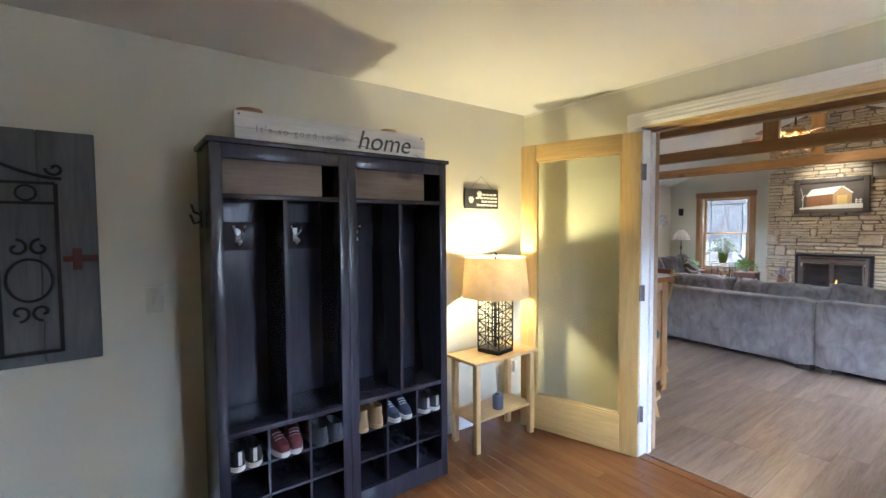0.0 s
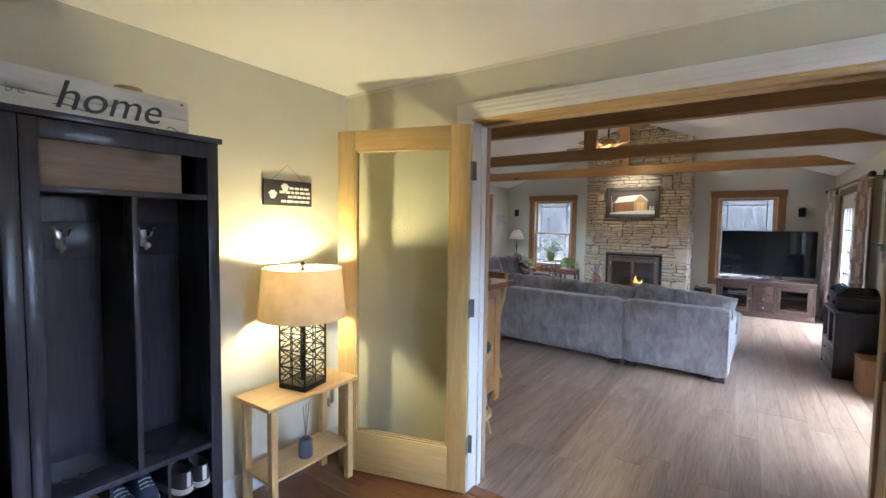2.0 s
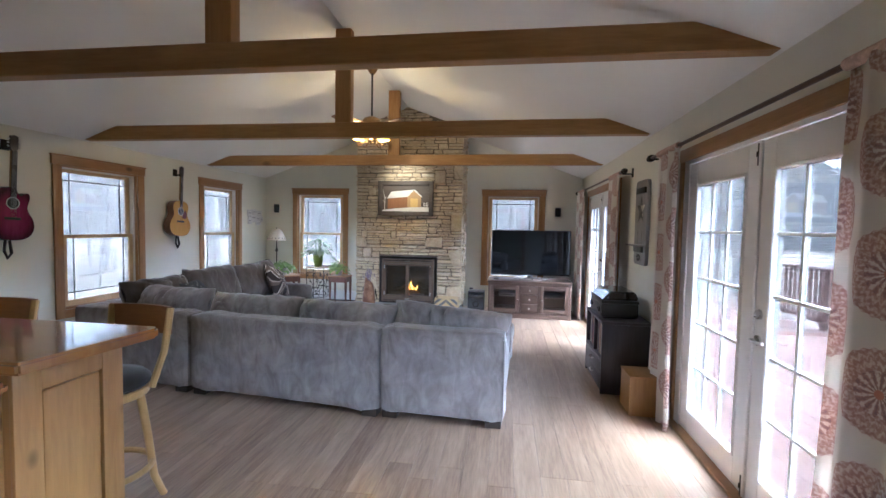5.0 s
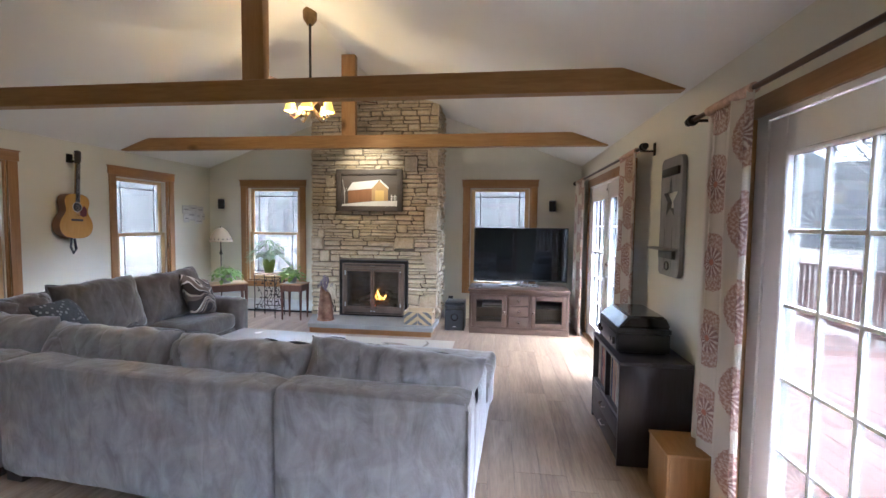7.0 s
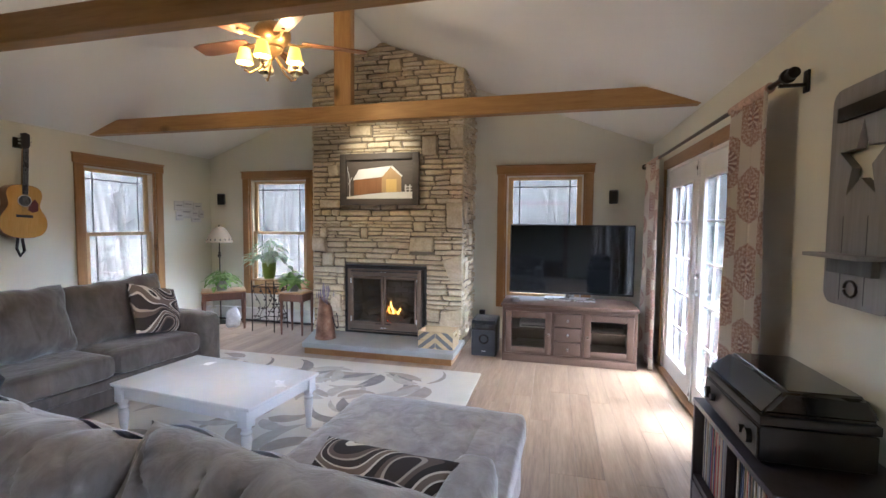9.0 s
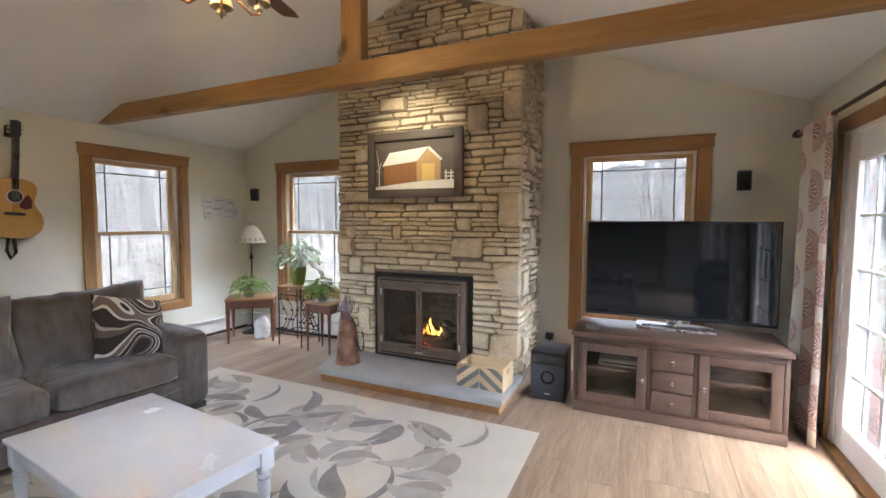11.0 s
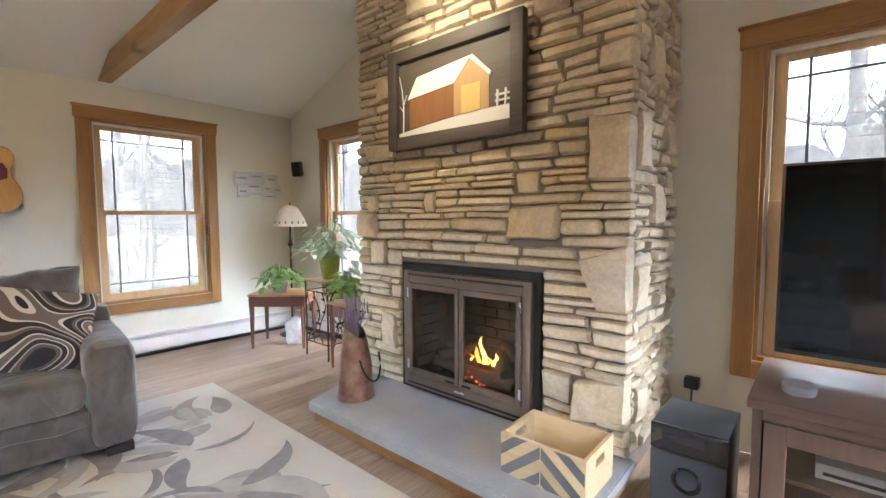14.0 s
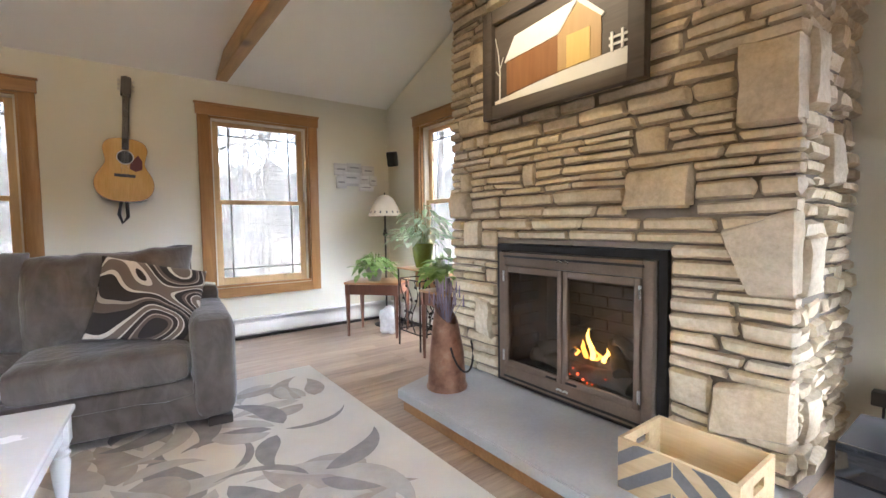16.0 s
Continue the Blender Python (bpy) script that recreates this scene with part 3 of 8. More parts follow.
def stone_mat():
    m, n, l, b = mat("ledge_stone", 0.85)
    v = coords(n, l, jitter=9.0)
    oi = n.new("ShaderNodeObjectInfo")
    ge = n.new("ShaderNodeNewGeometry")
    rnd = math_node(n, l, "FRACT", math_node(n, l, "ADD", oi.outputs["Random"], ge.outputs["Random Per Island"]))
    base = ramp(n, l, rnd, [(0.0, (0.40, 0.30, 0.175)), (0.2, (0.64, 0.51, 0.295)), (0.4, (0.50, 0.44, 0.345)), (0.6, (0.70, 0.57, 0.34)), (0.8, (0.42, 0.34, 0.225)), (1.0, (0.60, 0.55, 0.45))])
    n1, n2 = noise_tex(n, l, v, 7, 6, 0.65, 0.6), noise_tex(n, l, v, 42, 5, 0.7)
    c = mixc(n, l, 0.55, base, ramp(n, l, n1, [(0.3, (0.33, 0.25, 0.155)), (0.5, (0.60, 0.50, 0.325)), (0.7, (0.76, 0.67, 0.49))]))
    c = mixc(n, l, 0.22, c, ramp(n, l, n2, [(0.35, (0.268, 0.208, 0.149)), (0.65, (0.820, 0.715, 0.566))]))
    l.new(c, b.inputs["Base Color"])
    bump(n, l, b, math_node(n, l, "ADD", n1, math_node(n, l, "MULTIPLY", n2, 0.4)), 0.6, 0.012)
    return m


M["stone"] = stone_mat()
M["mortar"] = plain("dark_joint", (0.20, 0.165, 0.125), 0.95, var=0.2)
rng = random.Random(11)


def stone_mesh(bm, quad, d, place, rough=1.0):
    """One split-faced ledge stone: quad holds its corners (u, z) from low left round to high left, d its depth; place maps (u, out, z)."""
    c = [Vector(p) for p in quad]
    mid = (c[0] + c[1] + c[2] + c[3]) / 4
    w, h = ((c[1] - c[0]).length + (c[2] - c[3]).length) / 2, ((c[3] - c[0]).length + (c[2] - c[1]).length) / 2
    g = 0.0012
    c = [p + Vector((math.copysign(g, mid.x - p.x), math.copysign(g, mid.y - p.y))) for p in c]
    rim_w = min(0.016, h * 0.24, w * 0.2)
    nu, nv = max(1, min(5, int(w / 0.07))), 1 if h < 0.075 else (2 if h < 0.14 else 4)
    fus = [0.0, rim_w / w] + [rim_w / w + (1 - 2 * rim_w / w) * k / nu for k in range(1, nu)] + [1 - rim_w / w, 1.0]
    fvs = [0.0, rim_w / h] + [rim_w / h + (1 - 2 * rim_w / h) * k / nv for k in range(1, nv)] + [1 - rim_w / h, 1.0]
    seed = rng.random() * 50
    tilt, lean = rng.uniform(-0.006, 0.008), rng.uniform(-0.006, 0.006)
    round_off = min(0.055, 0.24 * min(w, h))
    grid = []
    for j, fv in enumerate(fvs):
        row = []
        for i, fu in enumerate(fus):
            p = (c[0] * (1 - fu) + c[1] * fu) * (1 - fv) + (c[3] * (1 - fu) + c[2] * fu) * fv
            eu, ev = i in (0, len(fus) - 1), j in (0, len(fvs) - 1)
            n1 = noise.noise(Vector((p.x * 11, p.y * 15, seed)))
            n2 = noise.noise(Vector((p.x * 32, p.y * 40, seed + 7)))
            swell = (0.006 + 0.05 * min(w, h)) * (1 - abs(2 * fu - 1) ** 3) * (1 - abs(2 * fv - 1) ** 3)
            out = d - 0.006 + swell + tilt * (2 * fv - 1) + lean * (2 * fu - 1) + rough * (0.010 * n1 + 0.0045 * n2)
            uu, zz = p.x, p.y
            if eu or ev:
                out -= rim_w * rng.uniform(0.8, 1.7)
                pull = mid - p
                if eu:
                    uu += math.copysign(min(0.010, 0.05 * w) * rng.random(), pull.x)
                if ev:
                    zz += math.copysign(min(0.005, 0.07 * h) * rng.random(), pull.y)
                if eu and ev:
                    uu += math.copysign(round_off * rng.uniform(0.3, 1.0) * 0.7, pull.x)
                    zz += math.copysign(round_off * rng.uniform(0.2, 1.0) * 0.5, pull.y)
                    out -= rim_w * 0.6
            row.append(bm.verts.new(place(uu, out, zz)))
        grid.append(row)
    for a, b in zip(grid, grid[1:]):
        for i in range(len(a) - 1):
            bm.faces.new((a[i], a[i + 1], b[i + 1], b[i]))
    rim = grid[0] + [r[-1] for r in grid[1:]] + grid[-1][-2::-1] + [r[0] for r in grid[-2:0:-1]]
    base = Vector(place(0, -0.012, 0)) - Vector(place(0, 0, 0))
    axis = max(range(3), key=lambda k: abs(base[k]))
    flat = Vector(place(0, -0.012, 0))[axis]
    back = []
    for v in rim:
        q = v.co.copy()
        q[axis] = flat
        back.append(bm.verts.new(q))
    for k in range(len(rim)):
        j = (k + 1) % len(rim)
        bm.faces.new((rim[k], back[k], back[j], rim[j]))


def lay_courses(u0, u1, top, hole, bigs, wmin, wmax):
    """Stone quads laid in wavering courses round a hole and large blocks, with some stones two or three courses high."""
    out = []
    z, cuts = 0.13, [0.13]
    while z < 3.56:
        z += rng.choice((0.034, 0.04, 0.046, 0.052, 0.058, 0.066, 0.078))
        cuts.append(z)
    snap = lambda q: min(range(len(cuts)), key=lambda k: abs(cuts[k] - q))
    wave = lambda k, u: cuts[k] + (0 if k == 0 else 0.0125 * noise.noise(Vector((u * 3.6, cuts[k] * 4, 2.0))))
    blocks = [(a, b, snap(c), snap(d)) for a, b, c, d in bigs]
    if hole:
        blocks.append((hole[0], hole[1], 0, snap(hole[3])))
    n = len(cuts) - 1
    for k in range(n):
        free = [(u0, u1)]
        for a, b, c, d in blocks:
            if c <= k < d:
                free = [q for p, r in free for q in ((p, min(r, a)), (max(p, b), r)) if q[1] - q[0] > 0.025]
        for p, q in free:
            u, s0 = p, 0.0
            while u < q - 1e-4:
                high = 1
                w = rng.uniform(wmin, wmax) * (0.75 if cuts[k + 1] - cuts[k] < 0.045 else 1.0)
                if rng.random() < 0.06 and k < n - 3:
                    high, w = rng.choice((2, 2, 3)), rng.uniform(0.09, 0.21)
                if q - (u + w) < wmin * 0.7:
                    w = q - u
                if high > 1 and any(a < u + w and b > u and c < k + high and d > k for a, b, c, d in blocks):
                    high = 1
                s1 = 0.0 if u + w > q - 1e-4 else rng.uniform(-0.012, 0.012)
                out.append([(u - s0, wave(k, u)), (u + w - s1, wave(k, u + w)), (u + w + s1, wave(k + high, u + w)), (u + s0, wave(k + high, u))])
                if high > 1:
                    blocks.append((u, u + w, k + 1, k + high))
                u, s0 = u + w, s1
    return [c for c in out if c[2][1] < top((c[0][0] + c[1][0]) / 2) + 0.04]


chimney = thing("chimney", "tall chimney breast of stacked tan and grey ledge stone", "chimney")
bm = bmesh.new()
for a, b, c, d in ((CY0, FIRE[0], 0, 2.3), (FIRE[1], CY1, 0, 2.3), (FIRE[0], FIRE[1], FIRE[3], 2.3), (FIRE[0], FIRE[1], 0, 0.10)):
    part("core", one(CX - 0.022, XE, a, b, c, d), M["mortar"], chimney, smooth=0)
prism(bm, [(CY0, 2.3), (CY1, 2.3), (CY1, roof_z(CY1)), (RIDGE_Y, RIDGE_Z), (CY0, roof_z(CY0))], CX - 0.022, XE, "x")
part("core", bm, M["mortar"], chimney, smooth=0)
# large blocks: low south, low north, high north, high south corners as (y, z)
BIG = [[(1.392, 1.405), (1.598, 1.415), (1.602, 1.725), (1.392, 1.705)],
       [(1.742, 1.130), (2.050, 1.135), (2.030, 1.305), (1.730, 1.320)],
       [(1.392, 0.812), (1.545, 0.802), (1.655, 1.045), (1.392, 1.132)],
       [(1.392, 0.300), (1.668, 0.248), (1.655, 0.458), (1.392, 0.508)],
       [(1.700, 2.235), (1.888, 2.235), (1.890, 2.468), (1.700, 2.462)],
       [(1.392, 2.305), (1.562, 2.310), (1.564, 2.555), (1.392, 2.550)],
       [(2.500, 2.482), (2.790, 2.488), (2.790, 2.625), (2.500, 2.618)],
       [(2.925, 1.636), (3.190, 1.640), (3.188, 1.760), (2.925, 1.745)],
       [(3.095, 1.105), (3.300, 1.115), (3.300, 1.300), (3.110, 1.285)],
       [(2.890, 0.360), (3.050, 0.380), (3.062, 0.636), (2.900, 0.605)],
       [(1.392, 1.900), (1.560, 1.905), (1.555, 2.02), (1.392, 2.03)],
       [(2.92, 2.02), (3.07, 2.01), (3.08, 2.16), (2.93, 2.17)]]
spans = [(max(c[0][0], c[3][0]), min(c[1][0], c[2][0]), max(c[0][1], c[1][1]), min(c[2][1], c[3][1])) for c in BIG]
front = lay_courses(CY0 - 0.028, CY1 + 0.02, roof_z, FIRE, spans, 0.13, 0.44)
front.sort(key=lambda c: c[0][1])
rest = bmesh.new()
put = lambda u, o, z: (CX - o, u, z)
for c in BIG:
    bm = bmesh.new()
    stone_mesh(bm, c, 0.070, put, 1.9)
    part("stone", bm, M["stone"], chimney, "large split-faced stone block", smooth=35)
for k, c in enumerate(front):
    dep = rng.uniform(0.034, 0.060)
    if k < 288:
        bm = bmesh.new()
        stone_mesh(bm, c, dep, put)
        part("stone", bm, M["stone"], chimney, smooth=35)
    else:
        stone_mesh(rest, c, dep, put)
for side, put in ((0, lambda u, o, z: (u, CY0 - o, z)), (1, lambda u, o, z: (u, CY1 + o, z))):
    bigs = [(10.16, 10.32, 1.46, 1.74), (10.16, 10.34, 0.80, 1.04), (10.20, 10.38, 0.26, 0.46), (10.40, 10.56, 1.20, 1.42)] if side == 0 else []
    for a, b, c, d in bigs:
        stone_mesh(rest, [(a, c), (b, c + 0.01), (b - 0.01, d), (a, d - 0.008)], 0.045, put, 1.5)
    for c in lay_courses(CX, XE, lambda u: roof_z(CY0) - 0.03, None, bigs, 0.09, 0.22):
        stone_mesh(rest, c, rng.uniform(0.008, 0.045), put, 1.3)
tagged(part("stone_rest", rest, M["stone"], chimney, "small stacked stones of the sides and top", smooth=35), kind="stuff")

# ---- hearth ----
M["slate"] = plain("grey_bluestone", (0.36, 0.37, 0.37), 0.65, var=0.14, scale=3.5, fine=60, relief=0.35)
hearth = thing("hearth", "low hearth with a grey bluestone slab on a wooden base", "hearth")
bm = prism(bmesh.new(), [(9.55, 1.37), (9.55, 3.10), (10.16, 3.30), (10.16, 1.37)], 0.075, 0.132, "z")
bmesh.ops.bevel(bm, geom=bm.edges[:], offset=0.006, segments=2, affect="EDGES")
part("slab", bm, M["slate"], hearth, "grey bluestone slab")
part("base", prism(bmesh.new(), [(9.585, 1.40), (9.585, 3.09), (10.16, 3.27), (10.16, 1.40)], 0.0, 0.075, "z"), M["casing_h"], hearth, "stained wooden base", smooth=0)
BEFORE = set(bpy.data.objects)
# ---- foyer ----
# Cool daylight sheen is put into both dark base colours as a bluish tint.
M["espresso"] = wood("espresso_laminate", (0.024, 0.021, 0.027), (0.050, 0.044, 0.057), 2, 0.32, grain=10, relief=0.08, tone=0.1)
M["locker_dark"] = wood("espresso_locker_sheen_tint", (0.026, 0.025, 0.034), (0.050, 0.048, 0.064), 2, 0.26, grain=10, relief=0.06, tone=0.1)
M["grey_board"] = wood("weathered_grey_board", (0.20, 0.15, 0.11), (0.34, 0.27, 0.21), 0, 0.7, knots=3.0, grain=8, relief=0.25, tone=0.1)
M["white_board"] = wood("whitewashed_board", (0.50, 0.49, 0.47), (0.74, 0.73, 0.71), 0, 0.7, knots=2.0, grain=6, relief=0.25, tone=0.05)
M["ink"] = plain("dark_lettering", (0.05, 0.05, 0.055), 0.7)
M["ink_pale"] = plain("pale_grey_lettering", (0.30, 0.30, 0.30), 0.7)
M["slab_wood"] = wood("cut_log_wood", (0.26, 0.15, 0.07), (0.42, 0.28, 0.15), 0, 0.7, grain=9)


def lettering(word, size, m, material, parent, name="lettering", depth=0.001, spacing=1.0, shear=0.0):
    cu = bpy.data.curves.new("text", "FONT")
    cu.body, cu.size, cu.extrude, cu.space_character, cu.shear = word, size, depth, spacing, shear
    tmp = bpy.data.objects.new("text", cu)
    scene.collection.objects.link(tmp)
    bpy.context.view_layer.update()
    me = bpy.data.meshes.new_from_object(tmp.evaluated_get(bpy.context.evaluated_depsgraph_get()))
    bpy.data.objects.remove(tmp)
    me.materials.clear()
    me.materials.append(material)
    me.name = name
    ob = new(name, me)
    ob.parent = parent
    ob.matrix_basis = m
    return ob


def locker(x0):
    """A hall locker with two coat bays, a top shelf and nine shoe cubbies."""
    root = thing("hall_locker", "tall espresso hall locker with coat hooks and shoe cubbies", "locker", "pair of hall lockers", pose(x0, 2.365, 0))
    w, d, h = 0.61, 0.33, 1.85
    fw = 0.045
    e = M["locker_dark"]
    part("side_panel", one(0.0, 0.018, 0.02, d, 0, h - 0.022, 0.002), e, root)
    part("side_panel", one(w - 0.018, w, 0.02, d, 0, h - 0.022, 0.002), e, root)
    part("back_panel", one(0.018, w - 0.018, d - 0.008, d, 0.05, h - 0.022), e, root)
    part("top_board", one(-0.012, w + 0.012 if x0 > 1 else w, -0.014, d, h - 0.022, h, 0.003), e, root)
    part("front_stile", one(0.0, fw, 0, 0.02, 0, h - 0.022, 0.002), e, root)
    part("front_stile", one(w - fw, w, 0, 0.02, 0, h - 0.022, 0.002), e, root)
    part("front_rail", one(fw, w - fw, 0, 0.02, h - 0.085, h - 0.022, 0.002), e, root)
    part("plinth", one(fw, w - fw, 0, 0.02, 0, 0.10, 0.002), e, root)
    part("shelf", one(0.018, w - 0.018, 0.004, d - 0.008, 1.595, 1.617, 0.002), e, root)
    part("bench_shelf", one(0.018, w - 0.018, 0.004, d - 0.008, 0.555, 0.577, 0.002), e, root)
    part("bottom_shelf", one(0.018, w - 0.018, 0.02, d - 0.008, 0.085, 0.10), e, root)
    part("divider", one(w / 2 - 0.010, w / 2 + 0.010, 0.006, d - 0.008, 0.577, 1.595, 0.002), e, root)
    for zz in (0.405, 0.25):
        part("cubby_shelf", one(0.018, w - 0.018, 0.008, d - 0.008, zz - 0.006, zz + 0.006), e, root)
    for k in (1, 2):
        q = 0.018 + (w - 0.036) * k / 3
        part("cubby_divider", one(q - 0.005, q + 0.005, 0.008, d - 0.008, 0.10, 0.555), e, root)
    part("hook_rail", one(0.018, w - 0.018, d - 0.022, d - 0.008, 1.36, 1.50, 0.003), e, root)
    for cx in (w * 0.27, w * 0.73):
        bm = bmesh.new()
        y = d - 0.022
        box(bm, cx - 0.012, cx + 0.012, y - 0.006, y, 1.40, 1.47, 0.003)
        for s in (-1, 1):
            tube(bm, [(cx, y - 0.005, 1.43), (cx + s * 0.016, y - 0.028, 1.442), (cx + s * 0.026, y - 0.04, 1.475)], 0.004)
            bmesh.ops.create_uvsphere(bm, u_segments=10, v_segments=8, radius=0.007, matrix=Matrix.Translation((cx + s * 0.026, y - 0.04, 1.477)))
        tube(bm, [(cx, y - 0.005, 1.41), (cx, y - 0.03, 1.39), (cx, y - 0.04, 1.405)], 0.006)
        bmesh.ops.create_uvsphere(bm, u_segments=12, v_segments=10, radius=0.013, matrix=Matrix.Translation((cx, y - 0.042, 1.405)))
        part("coat_hook", bm, M["steel"], root, "chrome coat hook")
    return root


locker(0.592)
locker(1.204)
bm = bmesh.new()
box(bm, 0.572, 0.580, 2.50, 2.53, 1.47, 1.55, 0.003)
tube(bm, [(0.575, 2.515, 1.50), (0.55, 2.515, 1.49), (0.535, 2.515, 1.53)], 0.006)
tube(bm, [(0.575, 2.515, 1.53), (0.55, 2.515, 1.54), (0.54, 2.515, 1.575)], 0.006)
solid("coat_hook", bm, M["black_metal"], "black iron coat hook on the locker side", "hook")


def crate(x0, x1, zt):
    root = thing("storage_box", "weathered wooden storage box on the locker shelf", "box", "boxes on the locker shelves", pose(x0, 2.40, 1.6175))
    w, h, d = x1 - x0, zt, 0.27
    part("front_board", one(0, w, 0, 0.016, 0, h, 0.003), M["grey_board"], root)
    part("back_board", one(0, w, d - 0.016, d, 0, h, 0.003), M["grey_board"], root)
    part("side_board", one(0, 0.016, 0.016, d - 0.016, 0, h, 0.003), M["grey_board"], root)
    part("side_board", one(w - 0.016, w, 0.016, d - 0.016, 0, h, 0.003), M["grey_board"], root)
    part("bottom_board", one(0.016, w - 0.016, 0.016, d - 0.016, 0, 0.012), M["grey_board"], root)


crate(0.645, 1.085, 0.155)
crate(1.258, 1.685, 0.155)

sg = thing("wooden_sign", "long whitewashed plank sign with dark lettering", "sign", "", pose(0.721, 2.50, 1.851, -3))
for k in range(2):
    part("board", one(0, 1.045, 0.0, 0.018, 0.079 * k + 0.001, 0.079 * k + 0.078, 0.002), M["white_board"], sg)
for q in (0.02, 1.02):
    for zz in (0.018, 0.14):
        part("nail", cyl(bmesh.new(), (q, -0.002, zz), (q, 0.001, zz), 0.005, n=10), M["ink"], sg)
lettering("It's so good to be", 0.044, pose(0.09, -0.0015, 0.066, 90), M["ink_pale"], sg, spacing=1.35)
part("swash", tube(bmesh.new(), [(0.60 + 0.02 * k, -0.002, 0.05 + 0.006 * math.sin(k)) for k in range(6)], 0.0018, 6), M["ink"], sg)
lettering("home", 0.145, pose(0.60, -0.0015, 0.042, 90), M["ink"], sg, shear=0.3)
part("swash", tube(bmesh.new(), [(0.955 + 0.014 * k, -0.002, 0.032 + 0.008 * math.sin(k * 1.2)) for k in range(6)], 0.0018, 6), M["ink"], sg)
for cx, r in ((0.82, 0.062), (1.60, 0.05)):
    bm = lathe(bmesh.new(), [(0, 0), (r, 0), (r * 1.05, 0.02), (r, 0.19), (r * 0.96, 0.197), (0, 0.197)], 20)
    solid("wooden_canister", bm, M["slab_wood"], "round wooden canister behind the plank sign", "canister", "canisters on the lockers", m=pose(cx, 2.65, 1.851))

# shoes in the top cubbies
M["shoe_white"] = plain("white_rubber", (0.62, 0.61, 0.58), 0.6)
M["shoe_black"] = plain("black_canvas", (0.03, 0.03, 0.035), 0.8)
M["shoe_red"] = plain("maroon_leather", (0.12, 0.025, 0.03), 0.5)
M["shoe_tan"] = plain("tan_suede", (0.33, 0.22, 0.11), 0.9)
M["shoe_grey"] = plain("charcoal_mesh", (0.06, 0.06, 0.065), 0.85)
M["shoe_navy"] = plain("navy_knit", (0.05, 0.065, 0.11), 0.85)


def shoe(x, z, upper, sole, lace, yaw, label, toe_out=False, high=0.085):
    root = thing("shoe", label, "shoe", "shoes in the locker cubbies", pose(x, 2.47, z, 0, 0, (180 if toe_out else 0) + yaw))
    ln, w = 0.25, 0.042
    out = [(w * math.copysign(abs(math.cos(a)) ** 0.7, math.cos(a)) * (1 if math.sin(a) < 0 else 0.9), ln / 2 * math.copysign(abs(math.sin(a)) ** 0.8, math.sin(a))) for a in [2 * math.pi * k / 20 for k in range(20)]]
    bm = prism(bmesh.new(), out, 0, 0.026, "z")
    bmesh.ops.bevel(bm, geom=bm.edges[:], offset=0.005, segments=2, affect="EDGES")
    part("sole", bm, sole, root)
    bm = bmesh.new()
    rows = []
    for z0, k, y_front, y_back in ((0.024, 0.98, 0.12, -0.122), (0.05, 0.93, 0.105, -0.122), (0.068, 0.72, 0.05, -0.120), (high, 0.66, 0.0, -0.118)):
        rows.append([bm.verts.new((px * k, (py / (ln / 2)) * (y_front - y_back) / 2 + (y_front + y_back) / 2, z0)) for px, py in out])
    for a, b in zip(rows, rows[1:]):
        for i in range(20):
            bm.faces.new((a[i], a[(i + 1) % 20], b[(i + 1) % 20], b[i]))
    inner = [bm.verts.new((v.co.x * 0.82, v.co.y * 0.9 - 0.006, 0.04)) for v in rows[-1]]
    for i in range(20):
        bm.faces.new((rows[-1][i], rows[-1][(i + 1) % 20], inner[(i + 1) % 20], inner[i]))
    bm.faces.new(inner)
    part("upper", bm, upper, root)
    bm = bmesh.new()
    for k in range(4):
        y, zz = 0.015 + 0.017 * k, 0.083 - 0.008 * k
        tube(bm, [(-0.022, y, zz - 0.006), (0, y + 0.002, zz), (0.022, y, zz - 0.006)], 0.0032, 6)
    part("laces", bm, lace, root)
    part("heel_tab", one(-0.008, 0.008, -0.126, -0.121, 0.03, high, 0.002), sole, root)
    return root


for (x, z, up, so, la, yaw, lab, out) in (
        (0.66, 0.4115, "shoe_black", "shoe_white", "shoe_white", 6, "black canvas shoe with a white sole in a cubby", False),
        (0.745, 0.4115, "shoe_black", "shoe_white", "shoe_white", -5, "black canvas shoe with a white sole in a cubby", False),
        (0.855, 0.4115, "shoe_red", "shoe_white", "shoe_white", 8, "maroon sneaker with loose white laces in a cubby", True),
        (0.94, 0.4115, "shoe_red", "shoe_white", "shoe_white", -10, "maroon sneaker with loose white laces in a cubby", True),
        (1.05, 0.4115, "shoe_grey", "shoe_grey", "shoe_black", 0, "charcoal shoe in a locker cubby", False),
        (1.125, 0.4115, "shoe_grey", "shoe_grey", "shoe_black", 3, "charcoal shoe in a locker cubby", False),
        (1.27, 0.4115, "shoe_tan", "shoe_tan", "shoe_tan", 0, "tan suede ankle boot in a cubby", False),
        (1.36, 0.4115, "shoe_tan", "shoe_tan", "shoe_tan", -3, "tan suede ankle boot in a cubby", False),
        (1.46, 0.4115, "shoe_navy", "shoe_white", "shoe_white", 5, "navy running shoe with a white sole in a cubby", True),
        (1.55, 0.4115, "shoe_navy", "shoe_white", "shoe_white", -6, "navy running shoe with a white sole in a cubby", True),
        (1.655, 0.4115, "shoe_grey", "shoe_white", "shoe_white", 4, "dark sneaker with a white heel in a cubby", False),
        (1.735, 0.4115, "shoe_grey", "shoe_white", "shoe_white", -4, "dark sneaker with a white heel in a cubby", False)):
    shoe(x, z, M[up], M[so], M[la], yaw, lab, out, 0.115 if up == "shoe_tan" else 0.09)

